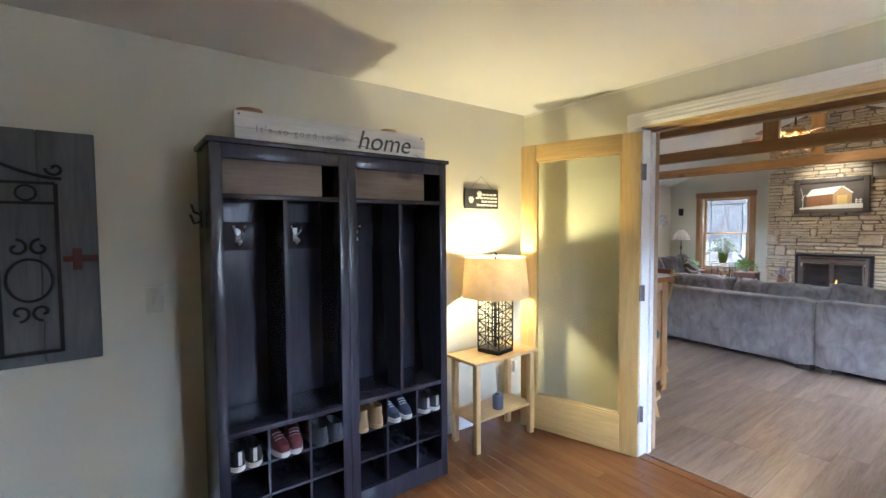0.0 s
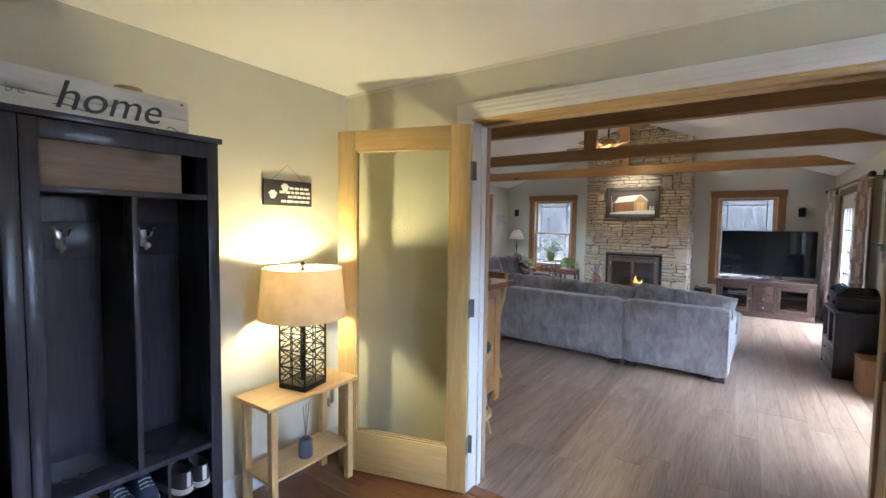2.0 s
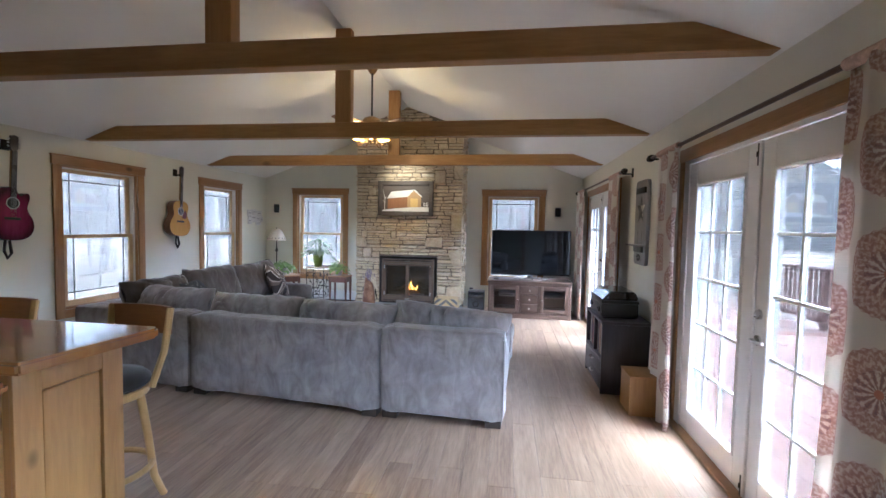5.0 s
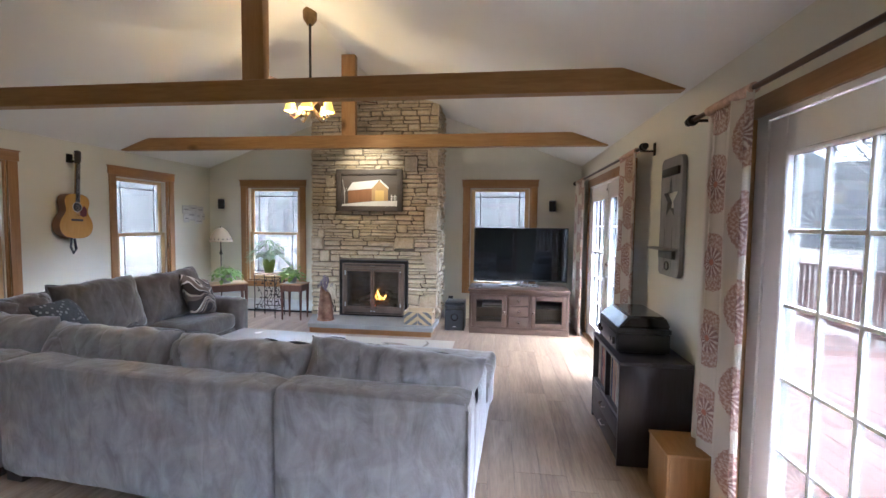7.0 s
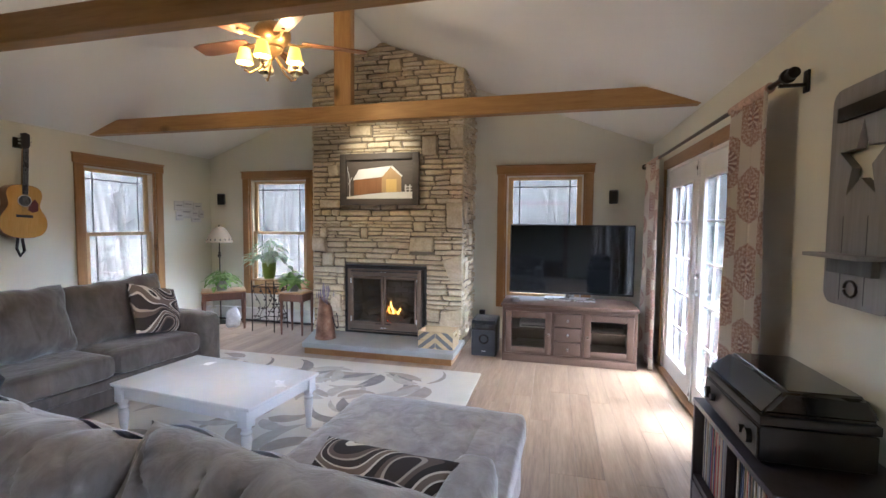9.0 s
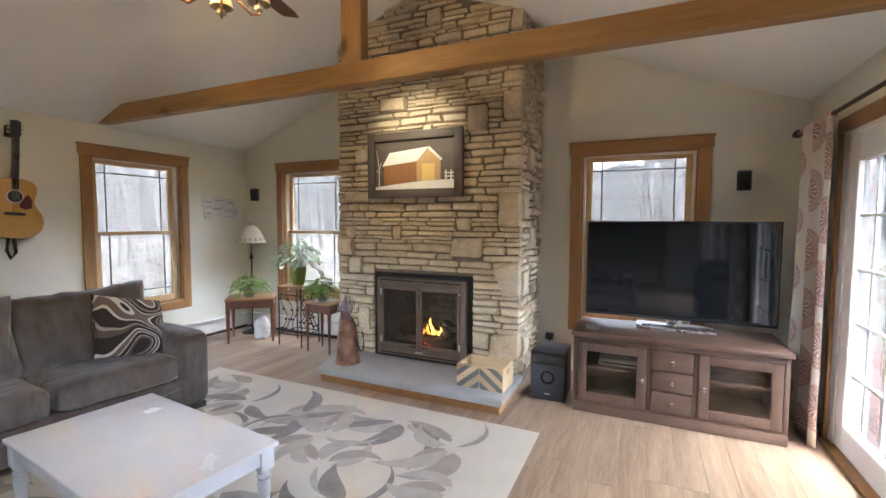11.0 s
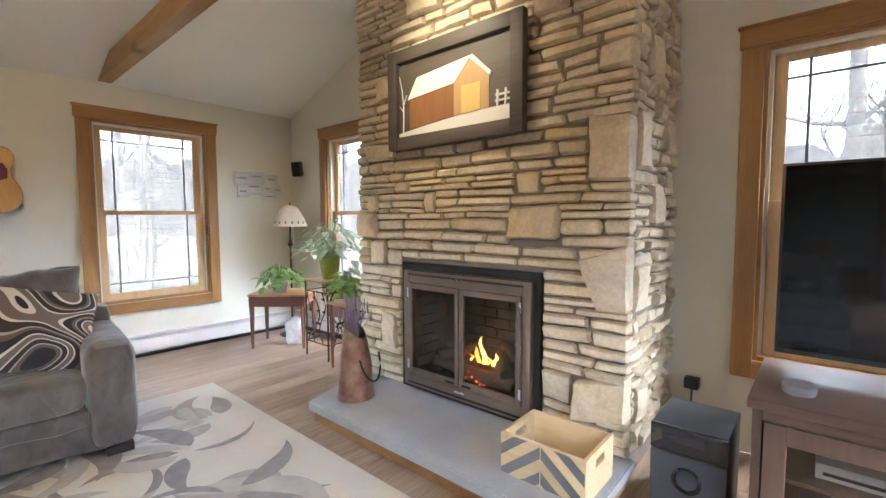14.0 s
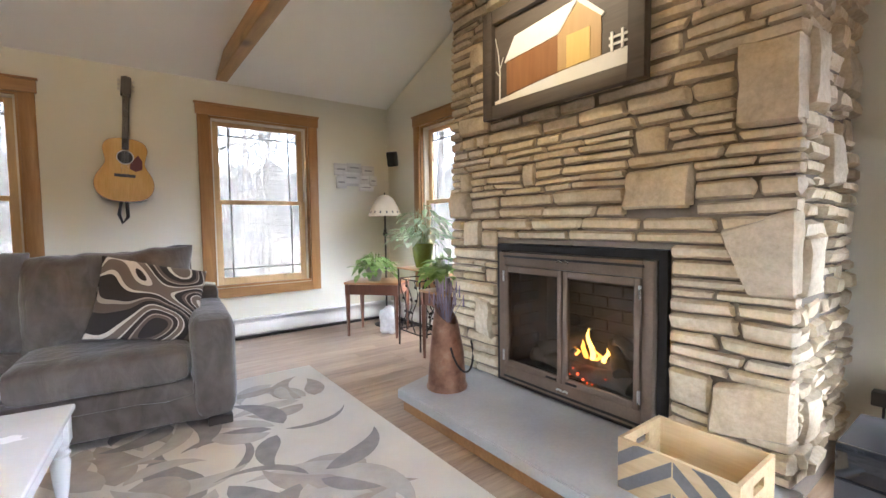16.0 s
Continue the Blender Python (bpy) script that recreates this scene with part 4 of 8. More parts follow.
# end table with lamp and reed diffuser
M["birch"] = wood("honey_birch", (0.46, 0.29, 0.10), (0.60, 0.42, 0.18), 0, 0.4, knots=2.5, grain=6, coat=0.15, tone=0.08)
M["birch_leg"] = wood("honey_birch_leg", (0.46, 0.29, 0.10), (0.60, 0.42, 0.18), 2, 0.4, grain=6, coat=0.15, tone=0.08)
et = thing("side_table", "small honey-coloured wooden side table with a lower shelf", "table", "", pose(2.055, 2.395, 0))
part("tabletop", one(0, 0.60, 0, 0.30, 0.585, 0.607, 0.006), M["birch"], et)
for x, y in ((0.03, 0.02), (0.535, 0.02), (0.03, 0.245), (0.535, 0.245)):
    part("leg", one(x, x + 0.038, y, y + 0.038, 0, 0.585, 0.004), M["birch_leg"], et)
part("lower_shelf", one(0.025, 0.575, 0.03, 0.275, 0.20, 0.216, 0.004), M["birch"], et)
part("apron", one(0.068, 0.535, 0.24, 0.258, 0.545, 0.585), M["birch"], et)

M["burlap"], n, l, b = mat("burlap_shade", 0.95)
v = coords(n, l)
wv = n.new("ShaderNodeTexWave")
wv.inputs["Scale"].default_value, wv.inputs["Distortion"].default_value = 90, 3
wv.bands_direction = "Z"
l.new(v, wv.inputs["Vector"])
cc = mixc(n, l, 0.4, ramp(n, l, noise_tex(n, l, v, 12, 5), [(0.3, (0.46, 0.385, 0.24)), (0.7, (0.66, 0.585, 0.41))]), ramp(n, l, wv.outputs["Fac"], [(0.2, (0.40, 0.31, 0.20)), (0.8, (0.68, 0.58, 0.44))]))
n.remove(b)
df, tl, ms = n.new("ShaderNodeBsdfDiffuse"), n.new("ShaderNodeBsdfTranslucent"), n.new("ShaderNodeMixShader")
l.new(cc, df.inputs["Color"])
l.new(cc, tl.inputs["Color"])
ms.inputs[0].default_value = 0.32
l.new(df.outputs[0], ms.inputs[1])
l.new(tl.outputs[0], ms.inputs[2])
l.new(ms.outputs[0], n["Material Output"].inputs["Surface"])
LX, LY = 2.365, 2.535
lamp = thing("table_lamp", "lit table lamp with a burlap drum shade and black lattice base", "lamp", "", pose(LX, LY, 0.607, 0, 0, 12))
bm = lathe(bmesh.new(), [(0.232, 0.385), (0.208, 0.655), (0.2055, 0.655), (0.2295, 0.385)], 40)
rg = list(bm.verts)
part("shade", bm, M["burlap"], lamp, "oatmeal burlap drum shade")
bm = bmesh.new()
hb, b0, b1 = 0.085, 0.02, 0.40
box(bm, -hb - 0.004, hb + 0.004, -hb - 0.004, hb + 0.004, 0.0, 0.03, 0.003)
for sx in (-1, 1):
    for sy in (-1, 1):
        box(bm, sx * hb - 0.004, sx * hb + 0.004, sy * hb - 0.004, sy * hb + 0.004, 0.03, b1)
for s in (-1, 1):
    box(bm, -hb + 0.004, hb - 0.004, s * hb - 0.004, s * hb + 0.004, b1 - 0.01, b1)
    box(bm, s * hb - 0.004, s * hb + 0.004, -hb + 0.004, hb - 0.004, b1 - 0.01, b1)
part("lattice_frame", bm, M["black_metal"], lamp)
for f in range(4):
    bm = bmesh.new()
    rot = Matrix.Rotation(f * math.pi / 2, 4, "Z")
    nz, st = 4, (b1 - 0.03) / 4
    def seg(a, b):
        tube(bm, [rot @ Vector((a[0], -hb, a[1])), rot @ Vector((b[0], -hb, b[1]))], 0.0032, 6)
    for k in range(nz):
        z0, zc, z2 = 0.03 + st * k, 0.03 + st * (k + 0.5), 0.03 + st * (k + 1)
        for a in range(6):
            t = a * math.pi / 3
            seg((0, zc), (0.045 * math.sin(t), zc + 0.045 * math.cos(t)))
        for s in (-1, 1):
            seg((s * 0.036, zc + 0.02), (s * hb, z2))
            seg((s * 0.036, zc - 0.02), (s * hb, z0))
            seg((s * 0.043, zc), (s * hb, zc))
        if k < nz - 1:
            seg((-hb, z2), (hb, z2))
    part("lattice", bm, M["black_metal"], lamp)
bm = cyl(bmesh.new(), (0, 0, 0.03), (0, 0, 0.46), 0.011)
cyl(bm, (0, 0, 0.44), (0, 0, 0.49), 0.018)
part("stem", bm, M["black_metal"], lamp)
bm = bmesh.new()
for k in range(3):
    t = k * 2 * math.pi / 3
    tube(bm, [(0, 0, 0.64), (0.2065 * math.cos(t), 0.2065 * math.sin(t), 0.645)], 0.003, 6)
lathe(bm, [(0, 0.64), (0.012, 0.64), (0.006, 0.66), (0.014, 0.672), (0.01, 0.685), (0, 0.69)], 14)
part("finial", bm, M["black_metal"], lamp)
bm = bmesh.new()
bmesh.ops.create_uvsphere(bm, u_segments=14, v_segments=10, radius=0.032, matrix=Matrix.Translation((0, 0, 0.58)))
M["bulb"] = glow("warm_bulb", (1.0, 0.72, 0.32), 3)
part("bulb", bm, M["bulb"], lamp).visible_shadow = False
pl = new("lamp_light", bpy.data.lights.new("lamp_light", "POINT"))
pl.data.energy, pl.data.color, pl.data.shadow_soft_size = LAMP_W, (1.0, 0.79, 0.30), 0.045
pl.location = (LX, LY, 0.607 + 0.58)

df_ = thing("reed_diffuser", "dark grey reed diffuser jar with thin sticks", "diffuser", "", pose(2.355, 2.50, 0.216))
part("jar", lathe(bmesh.new(), [(0, 0), (0.036, 0), (0.038, 0.008), (0.038, 0.085), (0.034, 0.095), (0.018, 0.098), (0.018, 0.11), (0.012, 0.11), (0.012, 0.09), (0, 0.09)], 20), plain("slate_ceramic", (0.10, 0.11, 0.14), 0.5), df_)
for k in range(3):
    part("reed", cyl(bmesh.new(), (0, 0, 0.09), (0.03 * (k - 0.6), 0.012 * k, 0.29), 0.0025, n=6), M["grey_board"], df_)

hs = thing("hanging_sign", "small charcoal hanging sign with white writing", "sign", "", pose(2.278, 2.764, 1.605))
part("board", one(0, 0.325, -0.012, 0, 0, 0.145, 0.002), plain("charcoal_board", (0.035, 0.033, 0.032), 0.8), hs)
M["chalk"] = plain("chalk_white", (0.75, 0.74, 0.70), 0.8)
for x0, x1, z0 in ((0.165, 0.30, 0.095), (0.10, 0.31, 0.07), (0.155, 0.31, 0.045), (0.11, 0.31, 0.018)):
    x = x0
    while x < x1:
        w = 0.018 + 0.02 * ((x * 997) % 1)
        part("writing", one(x, min(x + w, x1), -0.0145, -0.012, z0, z0 + 0.014), M["chalk"], hs)
        x += w + 0.008
for cx, cz in ((0.135, 0.10), (0.055, 0.058)):
    bm = cyl(bmesh.new(), (cx, -0.0145, cz), (cx, -0.012, cz), 0.02, n=18)
    for k in range(4):
        t = 0.5 + k * 0.7
        cyl(bm, (cx + 0.022 * math.cos(t), -0.0145, cz + 0.022 * math.sin(t)), (cx + 0.022 * math.cos(t), -0.012, cz + 0.022 * math.sin(t)), 0.007, n=10)
    part("motif", bm, M["chalk"], hs, "round white motif")
part("cord", tube(bmesh.new(), [(0.04, -0.006, 0.135), (0.16, -0.004, 0.235), (0.285, -0.006, 0.135)], 0.002, 6), M["grey_board"], hs)

# gate panel on the wall
gp = thing("gate_panel", "weathered grey wooden wall panel with wrought iron gate scrolls", "wall decoration", "", pose(-0.717, 2.735, 0.915))
M["drift"] = wood("grey_driftwood", (0.075, 0.078, 0.075), (0.15, 0.155, 0.15), 2, 0.85, knots=2.0, grain=7, relief=0.3, tone=0.12)
for k in range(5):
    part("board", one(0.186 * k + 0.001, 0.186 * k + 0.185, 0.0, 0.03, 0, 0.955 if k else 0.95, 0.004), M["drift"], gp)
iron = plain("wrought_iron", (0.022, 0.02, 0.02), 0.6, 0.6)
for x in (0.12, 0.28, 0.44, 0.62, 0.80):
    part("iron_bar", one(x - 0.007, x + 0.007, -0.02, -0.006, 0.05, 0.74), iron, gp)
for z in (0.055, 0.66, 0.74):
    part("iron_rail", one(0.12, 0.80, -0.022, -0.008, z - 0.006, z + 0.006), iron, gp)


def scroll(cx, cz, r, a0, turns, s):
    pts = []
    for k in range(22):
        t = k / 21
        a = a0 + s * turns * 2 * math.pi * t
        q = r * (1 - 0.8 * t)
        pts.append((cx + q * math.cos(a), -0.014, cz + q * math.sin(a)))
    return tube(bmesh.new(), pts, 0.006, 6)


for cx in (0.20, 0.36, 0.53, 0.71):
    for s in (-1, 1):
        part("iron_scroll", scroll(cx + s * 0.035, 0.48, 0.035, math.pi / 2, 1.0, s), iron, gp)
        part("iron_scroll", scroll(cx + s * 0.035, 0.22, 0.035, -math.pi / 2, 1.0, -s), iron, gp)
    part("iron_ring", tube(bmesh.new(), [(cx + 0.07 * math.cos(2 * math.pi * k / 24), -0.014, 0.35 + 0.085 * math.sin(2 * math.pi * k / 24)) for k in range(25)], 0.006, 6), iron, gp)
    part("iron_ring", tube(bmesh.new(), [(cx + 0.03 * math.cos(2 * math.pi * k / 20), -0.014, 0.70 + 0.03 * math.sin(2 * math.pi * k / 20)) for k in range(21)], 0.005, 6), iron, gp)
part("iron_arch", tube(bmesh.new(), [(0.10 + 0.72 * k / 24, -0.014, 0.76 + 0.10 * math.sin(math.pi * k / 24) ** 2) for k in range(25)], 0.007, 6), iron, gp)
for s, cx in ((1, 0.80), (-1, 0.13)):
    part("iron_scroll", scroll(cx, 0.80, 0.03, math.pi, 1.0, s), iron, gp)
bm = one(0.815, 0.93, -0.03, -0.001, 0.42, 0.445, 0.003)
box(bm, 0.845, 0.875, -0.034, -0.002, 0.385, 0.475, 0.003)
part("latch", bm, plain("rusty_red_iron", (0.10, 0.035, 0.03), 0.7, 0.4), gp, "rusty red latch")

# light switch and outlet with a plug-in
bm = one(0.375, 0.445, 2.763, 2.77, 1.08, 1.20, 0.003)
box(bm, 0.40, 0.42, 2.757, 2.763, 1.12, 1.16, 0.002)
solid("light_switch", bm, M["wall_foyer"], "beige wall switch beside the lockers", "switch")
bm = one(2.70, 2.77, 2.763, 2.77, 0.30, 0.42, 0.003)
solid("wall_outlet", bm, M["white"], "white wall outlet behind the pine door", "outlet")
bm = one(2.715, 2.755, 2.725, 2.7625, 0.31, 0.37, 0.008)
box(bm, 2.72, 2.75, 2.70, 2.725, 0.34, 0.43, 0.008)
solid("plug_in_freshener", bm, M["white"], "white plug-in air freshener on the outlet", "air freshener")

# the foyer things stand this far along their wall
for ob in set(bpy.data.objects) - BEFORE:
    if ob.parent is None:
        ob.location.x += 0.028
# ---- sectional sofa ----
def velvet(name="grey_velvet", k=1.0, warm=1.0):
    """Grey velvet; k scales its tone, lower for shade put into the colour, warm its brown."""
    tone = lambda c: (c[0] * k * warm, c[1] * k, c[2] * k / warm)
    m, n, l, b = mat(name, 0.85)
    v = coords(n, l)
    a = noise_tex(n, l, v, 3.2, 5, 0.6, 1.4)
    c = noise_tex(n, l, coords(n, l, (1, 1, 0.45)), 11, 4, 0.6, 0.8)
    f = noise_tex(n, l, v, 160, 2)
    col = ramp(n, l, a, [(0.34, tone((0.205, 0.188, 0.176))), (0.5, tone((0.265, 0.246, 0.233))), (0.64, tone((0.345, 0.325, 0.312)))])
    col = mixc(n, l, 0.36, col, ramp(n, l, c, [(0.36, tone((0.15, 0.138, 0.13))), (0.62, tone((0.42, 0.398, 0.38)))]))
    l.new(col, b.inputs["Base Color"])
    b.inputs["Sheen Weight"].default_value = 0.55
    b.inputs["Sheen Roughness"].default_value = 0.35
    bump(n, l, b, math_node(n, l, "ADD", math_node(n, l, "MULTIPLY", c, 1.6), math_node(n, l, "MULTIPLY", f, 0.15)), 0.35, 0.015)
    return m


M["velvet"] = velvet("grey_velvet", 1.0, 1.025)
# The couch side's shade is put into this darker, browner velvet copy.
M["velvet_shaded"] = velvet("grey_velvet_shaded", 0.31, 1.13)
M["dark_leg"] = wood("dark_sofa_leg", (0.02, 0.014, 0.01), (0.04, 0.028, 0.02), 0, 0.4)


def swirl():
    m, n, l, b = mat("swirl_cushion", 0.9)
    v = coords(n, l)
    flow = noise_tex(n, l, v, 1.9, 0.0, 0.5, 0.9)
    band = math_node(n, l, "FRACT", math_node(n, l, "MULTIPLY", flow, 7.0))
    r = n.new("ShaderNodeValToRGB")
    r.color_ramp.interpolation = "CONSTANT"
    els = r.color_ramp.elements
    stops = [(0.0, (0.02, 0.016, 0.015)), (0.22, (0.58, 0.53, 0.46)), (0.30, (0.15, 0.115, 0.09)), (0.52, (0.58, 0.53, 0.46)), (0.58, (0.03, 0.022, 0.02)), (0.80, (0.34, 0.29, 0.24)), (0.86, (0.10, 0.075, 0.06))]
    while len(els) < len(stops):
        els.new(0.5)
    for e, (p, c) in zip(els, stops):
        e.position, e.color = p, (*c, 1)
    l.new(band, r.inputs[0])
    l.new(r.outputs[0], b.inputs["Base Color"])
    bump(n, l, b, noise_tex(n, l, v, 120, 3), 0.3, 0.004)
    return m


M["swirl"] = swirl()


def paisley():
    m, n, l, b = mat("paisley_cushion", 0.9)
    v = coords(n, l)
    vo = n.new("ShaderNodeTexVoronoi")
    vo.inputs["Scale"].default_value = 26
    l.new(v, vo.inputs["Vector"])
    l.new(ramp(n, l, vo.outputs["Distance"], [(0.25, (0.20, 0.20, 0.19)), (0.32, (0.035, 0.037, 0.04)), (0.7, (0.05, 0.052, 0.055))]), b.inputs["Base Color"])
    return m


M["paisley"] = paisley()


def block(x0, x1, y0, y1, z0, z1, r=0.04, wr=0.004, seed=0.0):
    """An upholstered block with soft edges and a faintly uneven skin."""
    bm = one(x0, x1, y0, y1, z0, z1)
    bmesh.ops.subdivide_edges(bm, edges=bm.edges[:], cuts=5, use_grid_fill=True)
    c, h = Vector(((x0 + x1) / 2, (y0 + y1) / 2, (z0 + z1) / 2)), Vector(((x1 - x0) / 2, (y1 - y0) / 2, (z1 - z0) / 2))
    for v in bm.verts:
        p = v.co - c
        q = Vector((max(-h.x + r, min(h.x - r, p.x)), max(-h.y + r, min(h.y - r, p.y)), max(-h.z + r, min(h.z - r, p.z))))
        dlt = p - q
        if dlt.length > 1e-6:
            v.co = c + q + dlt.normalized() * min(dlt.length, r)
    out = bmesh.ops.subdivide_edges(bm, edges=bm.edges[:], cuts=1, use_grid_fill=True, smooth=0.35)
    for v in bm.verts:
        v.co += (v.co - c).normalized() * wr * noise.noise(v.co * 6 + Vector((seed, 0, seed)))
    return bm


def cushion_mesh(w, d, h, p, wr, fold, seed, pinch=0.05):
    """A stuffed cushion: x across, y through, z up; p sets how boxy it is."""
    bm = bmesh.new()
    nx, nz = 88, 44
    sides = []
    for s in (-1, 1):
        rows = []
        for j in range(nz + 1):
            row = []
            for i in range(nx + 1):
                u, v = math.sin((i / nx - 0.5) * math.pi), math.sin((j / nz - 0.5) * math.pi)
                th = (max(0.0, 1 - abs(u) ** p) * max(0.0, 1 - abs(v) ** p)) ** 0.5
                x = w / 2 * u * (1 - pinch * (1 - v * v) * abs(u) ** 3)
                z = h / 2 * v * (1 - pinch * (1 - u * u) * abs(v) ** 3)
                q = Vector((x * 5 + seed, z * 5, s * 2.0 + seed))
                y = s * d / 2 * th * (1 + 0.12 * noise.noise(q))
                wv2 = noise.noise(Vector((x * 7 + z * 4 + seed, z * 2.2 - x, seed)))
                y -= s * fold * th * (max(0.0, 0.16 - abs(wv2)) * 2.2 + max(0.0, 0.06 - abs(wv2)) * 7.0)
                wv3 = noise.noise(Vector((x * 4 - z * 9 + seed * 2, z * 1.5 + x * 2, seed + 5)))
                y -= s * fold * th * max(0.0, 0.05 - abs(wv3)) * 8.0
                x += wr * noise.noise(q * 1.7 + Vector((3, 0, 0)))
                z += wr * noise.noise(q * 1.7 + Vector((0, 7, 0)))
                row.append(bm.verts.new((x, y, z)))
            rows.append(row)
        sides.append(rows)
        for r, t in zip(rows, rows[1:]):
            for i in range(nx):
                f = (r[i], r[i + 1], t[i + 1], t[i])
                bm.faces.new(f if s < 0 else f[::-1])
    bmesh.ops.remove_doubles(bm, verts=bm.verts[:], dist=0.0015)
    return bm


def soft(name, parent, w, d, h, at, rx=0, ry=0, rz=0, seed=1.0, wr=0.012, fold=0.012, material=None, p=3.2, label=""):
    ob = part(name, cushion_mesh(w, d, h, p, wr, fold, seed), material or M["velvet"], parent, label, 75)
    ob.matrix_basis = pose(*at, rx, ry, rz)
    return ob


def feet(root, spots):
    for x, y in spots:
        part("foot", one(x - 0.06, x + 0.06, y - 0.06, y + 0.06, 0.0, 0.06, 0.006), M["dark_leg"], root)


GRP = "units of the sectional sofa"
# chaise unit: x forwards from its back, y from its south side
ch = thing("sofa_chaise", "grey velvet chaise unit of the sectional sofa", "sofa", GRP, pose(5.81, 0.625, 0, 0, 0, -2.5))
part("base", block(0.03, 1.83, 0.01, 0.96, 0.055, 0.27, 0.02, 0.003, 1), M["velvet"], ch)
part("backrest", block(0.0, 0.23, 0.0, 0.97, 0.05, 0.715, 0.04, 0.006, 2), M["velvet"], ch)
part("piping", tube(bmesh.new(), [(0.012, 0.012, 0.10), (0.008, 0.010, 0.40), (0.012, 0.014, 0.67), (0.02, 0.03, 0.705)], 0.006, 8), M["velvet"], ch)
part("armrest", block(0.18, 1.07, 0.0, 0.185, 0.20, 0.605, 0.07, 0.006, 3), M["velvet"], ch)
part("seat", block(0.22, 1.86, 0.16, 0.985, 0.265, 0.44, 0.055, 0.008, 4), M["velvet"], ch)
part("seat_front", block(1.05, 1.86, -0.02, 0.24, 0.262, 0.432, 0.05, 0.006, 5), M["velvet"], ch)
soft("back_cushion", ch, 1.0, 0.38, 0.48, (0.35, 0.49, 0.61), -26, 4, -90, 3.1, 0.024, 0.045)
feet(ch, ((0.08, 0.08), (0.08, 0.89), (1.75, 0.08), (1.75, 0.89)))
soft("throw_pillow", None, 0.58, 0.17, 0.44, (6.60, 1.01, 0.505), 66, 0, 84, 5.5, 0.008, 0.0, M["swirl"], 2.0)
tagged(bpy.data.objects["throw_pillow"], "brown and cream swirl-patterned throw pillow", "pillow", "swirl throw pillows")

S = pose(5.835, 1.60, 0, 0, 0, -5.5)
lv = thing("sofa_loveseat", "grey velvet armless two-seat unit of the sectional", "sofa", GRP, S)
part("base", block(0.03, 1.0, 0.0, 1.75, 0.055, 0.27, 0.02, 0.003, 6), M["velvet"], lv)
part("backrest", block(0.0, 0.23, 0.0, 1.755, 0.05, 0.705, 0.04, 0.007, 7), M["velvet"], lv)
part("seat", block(0.22, 1.02, 0.005, 0.875, 0.265, 0.45, 0.06, 0.008, 8), M["velvet"], lv)
part("seat", block(0.22, 1.02, 0.88, 1.75, 0.265, 0.45, 0.06, 0.008, 9), M["velvet"], lv)
soft("back_cushion", lv, 0.96, 0.38, 0.46, (0.35, 0.44, 0.615), -26, 0, -92, 4.2, 0.024, 0.045)
soft("back_cushion", lv, 0.92, 0.37, 0.46, (0.35, 1.36, 0.62), -24, 0, -88, 6.3, 0.024, 0.045)
feet(lv, ((0.08, 0.08), (0.08, 1.67), (0.93, 0.08), (0.93, 1.67)))

co = thing("sofa_corner", "grey velvet corner unit of the sectional sofa", "sofa", GRP, S)
part("base", block(0.03, 1.04, 1.76, 3.02, 0.055, 0.27, 0.02, 0.003, 10), M["velvet"], co)
part("backrest", block(0.0, 0.23, 1.765, 3.05, 0.05, 0.705, 0.04, 0.007, 11), M["velvet"], co)
part("backrest", block(0.235, 1.04, 2.84, 3.05, 0.05, 0.705, 0.04, 0.007, 12), M["velvet"], co)
part("seat", block(0.22, 1.04, 1.77, 2.85, 0.265, 0.45, 0.06, 0.008, 13), M["velvet"], co)
soft("back_cushion", co, 0.82, 0.36, 0.48, (0.35, 2.25, 0.64), -22, 0, -94, 8.3, 0.024, 0.045)
soft("back_cushion", co, 0.76, 0.34, 0.50, (0.62, 2.71, 0.67), 20, 0, 180, 9.1, 0.024, 0.045, M["velvet_shaded"])
feet(co, ((0.08, 1.86), (0.08, 2.95), (0.95, 2.95)))

cs = thing("sofa_couch", "grey velvet two-seat unit with a rounded arm, colour darkened for shade", "sofa", GRP, S)
part("base", block(1.05, 2.72, 2.20, 3.02, 0.06, 0.27, 0.02, 0.003, 14), M["velvet_shaded"], cs)
part("base_band", block(1.05, 2.54, 2.18, 2.30, 0.20, 0.285, 0.015, 0.003, 15), M["velvet_shaded"], cs)
part("backrest", block(1.045, 2.72, 2.84, 3.05, 0.05, 0.705, 0.04, 0.007, 16), M["velvet_shaded"], cs)
part("seat", block(1.05, 1.79, 2.16, 2.85, 0.275, 0.46, 0.06, 0.01, 17), M["velvet_shaded"], cs)
part("seat", block(1.795, 2.535, 2.15, 2.85, 0.275, 0.465, 0.065, 0.01, 18), M["velvet_shaded"], cs)
part("armrest", block(2.53, 2.75, 2.14, 3.05, 0.06, 0.615, 0.075, 0.008, 19), M["velvet_shaded"], cs)
soft("back_cushion", cs, 0.80, 0.34, 0.54, (1.40, 2.72, 0.695), 18, 0, 182, 10.7, 0.018, 0.012, M["velvet_shaded"])
soft("back_cushion", cs, 0.84, 0.34, 0.54, (2.16, 2.72, 0.69), 18, 3, 177, 11.9, 0.018, 0.012, M["velvet_shaded"])
feet(cs, ((2.66, 2.24), (2.66, 2.95), (1.15, 2.95)))
pw = soft("throw_pillow", None, 0.52, 0.16, 0.46, (0, 0, 0), 0, 0, 0, 2.5, 0.008, 0.0, M["swirl"], 2.0)
pw.matrix_world = S @ pose(2.36, 2.50, 0.67, -26, 14, 8)
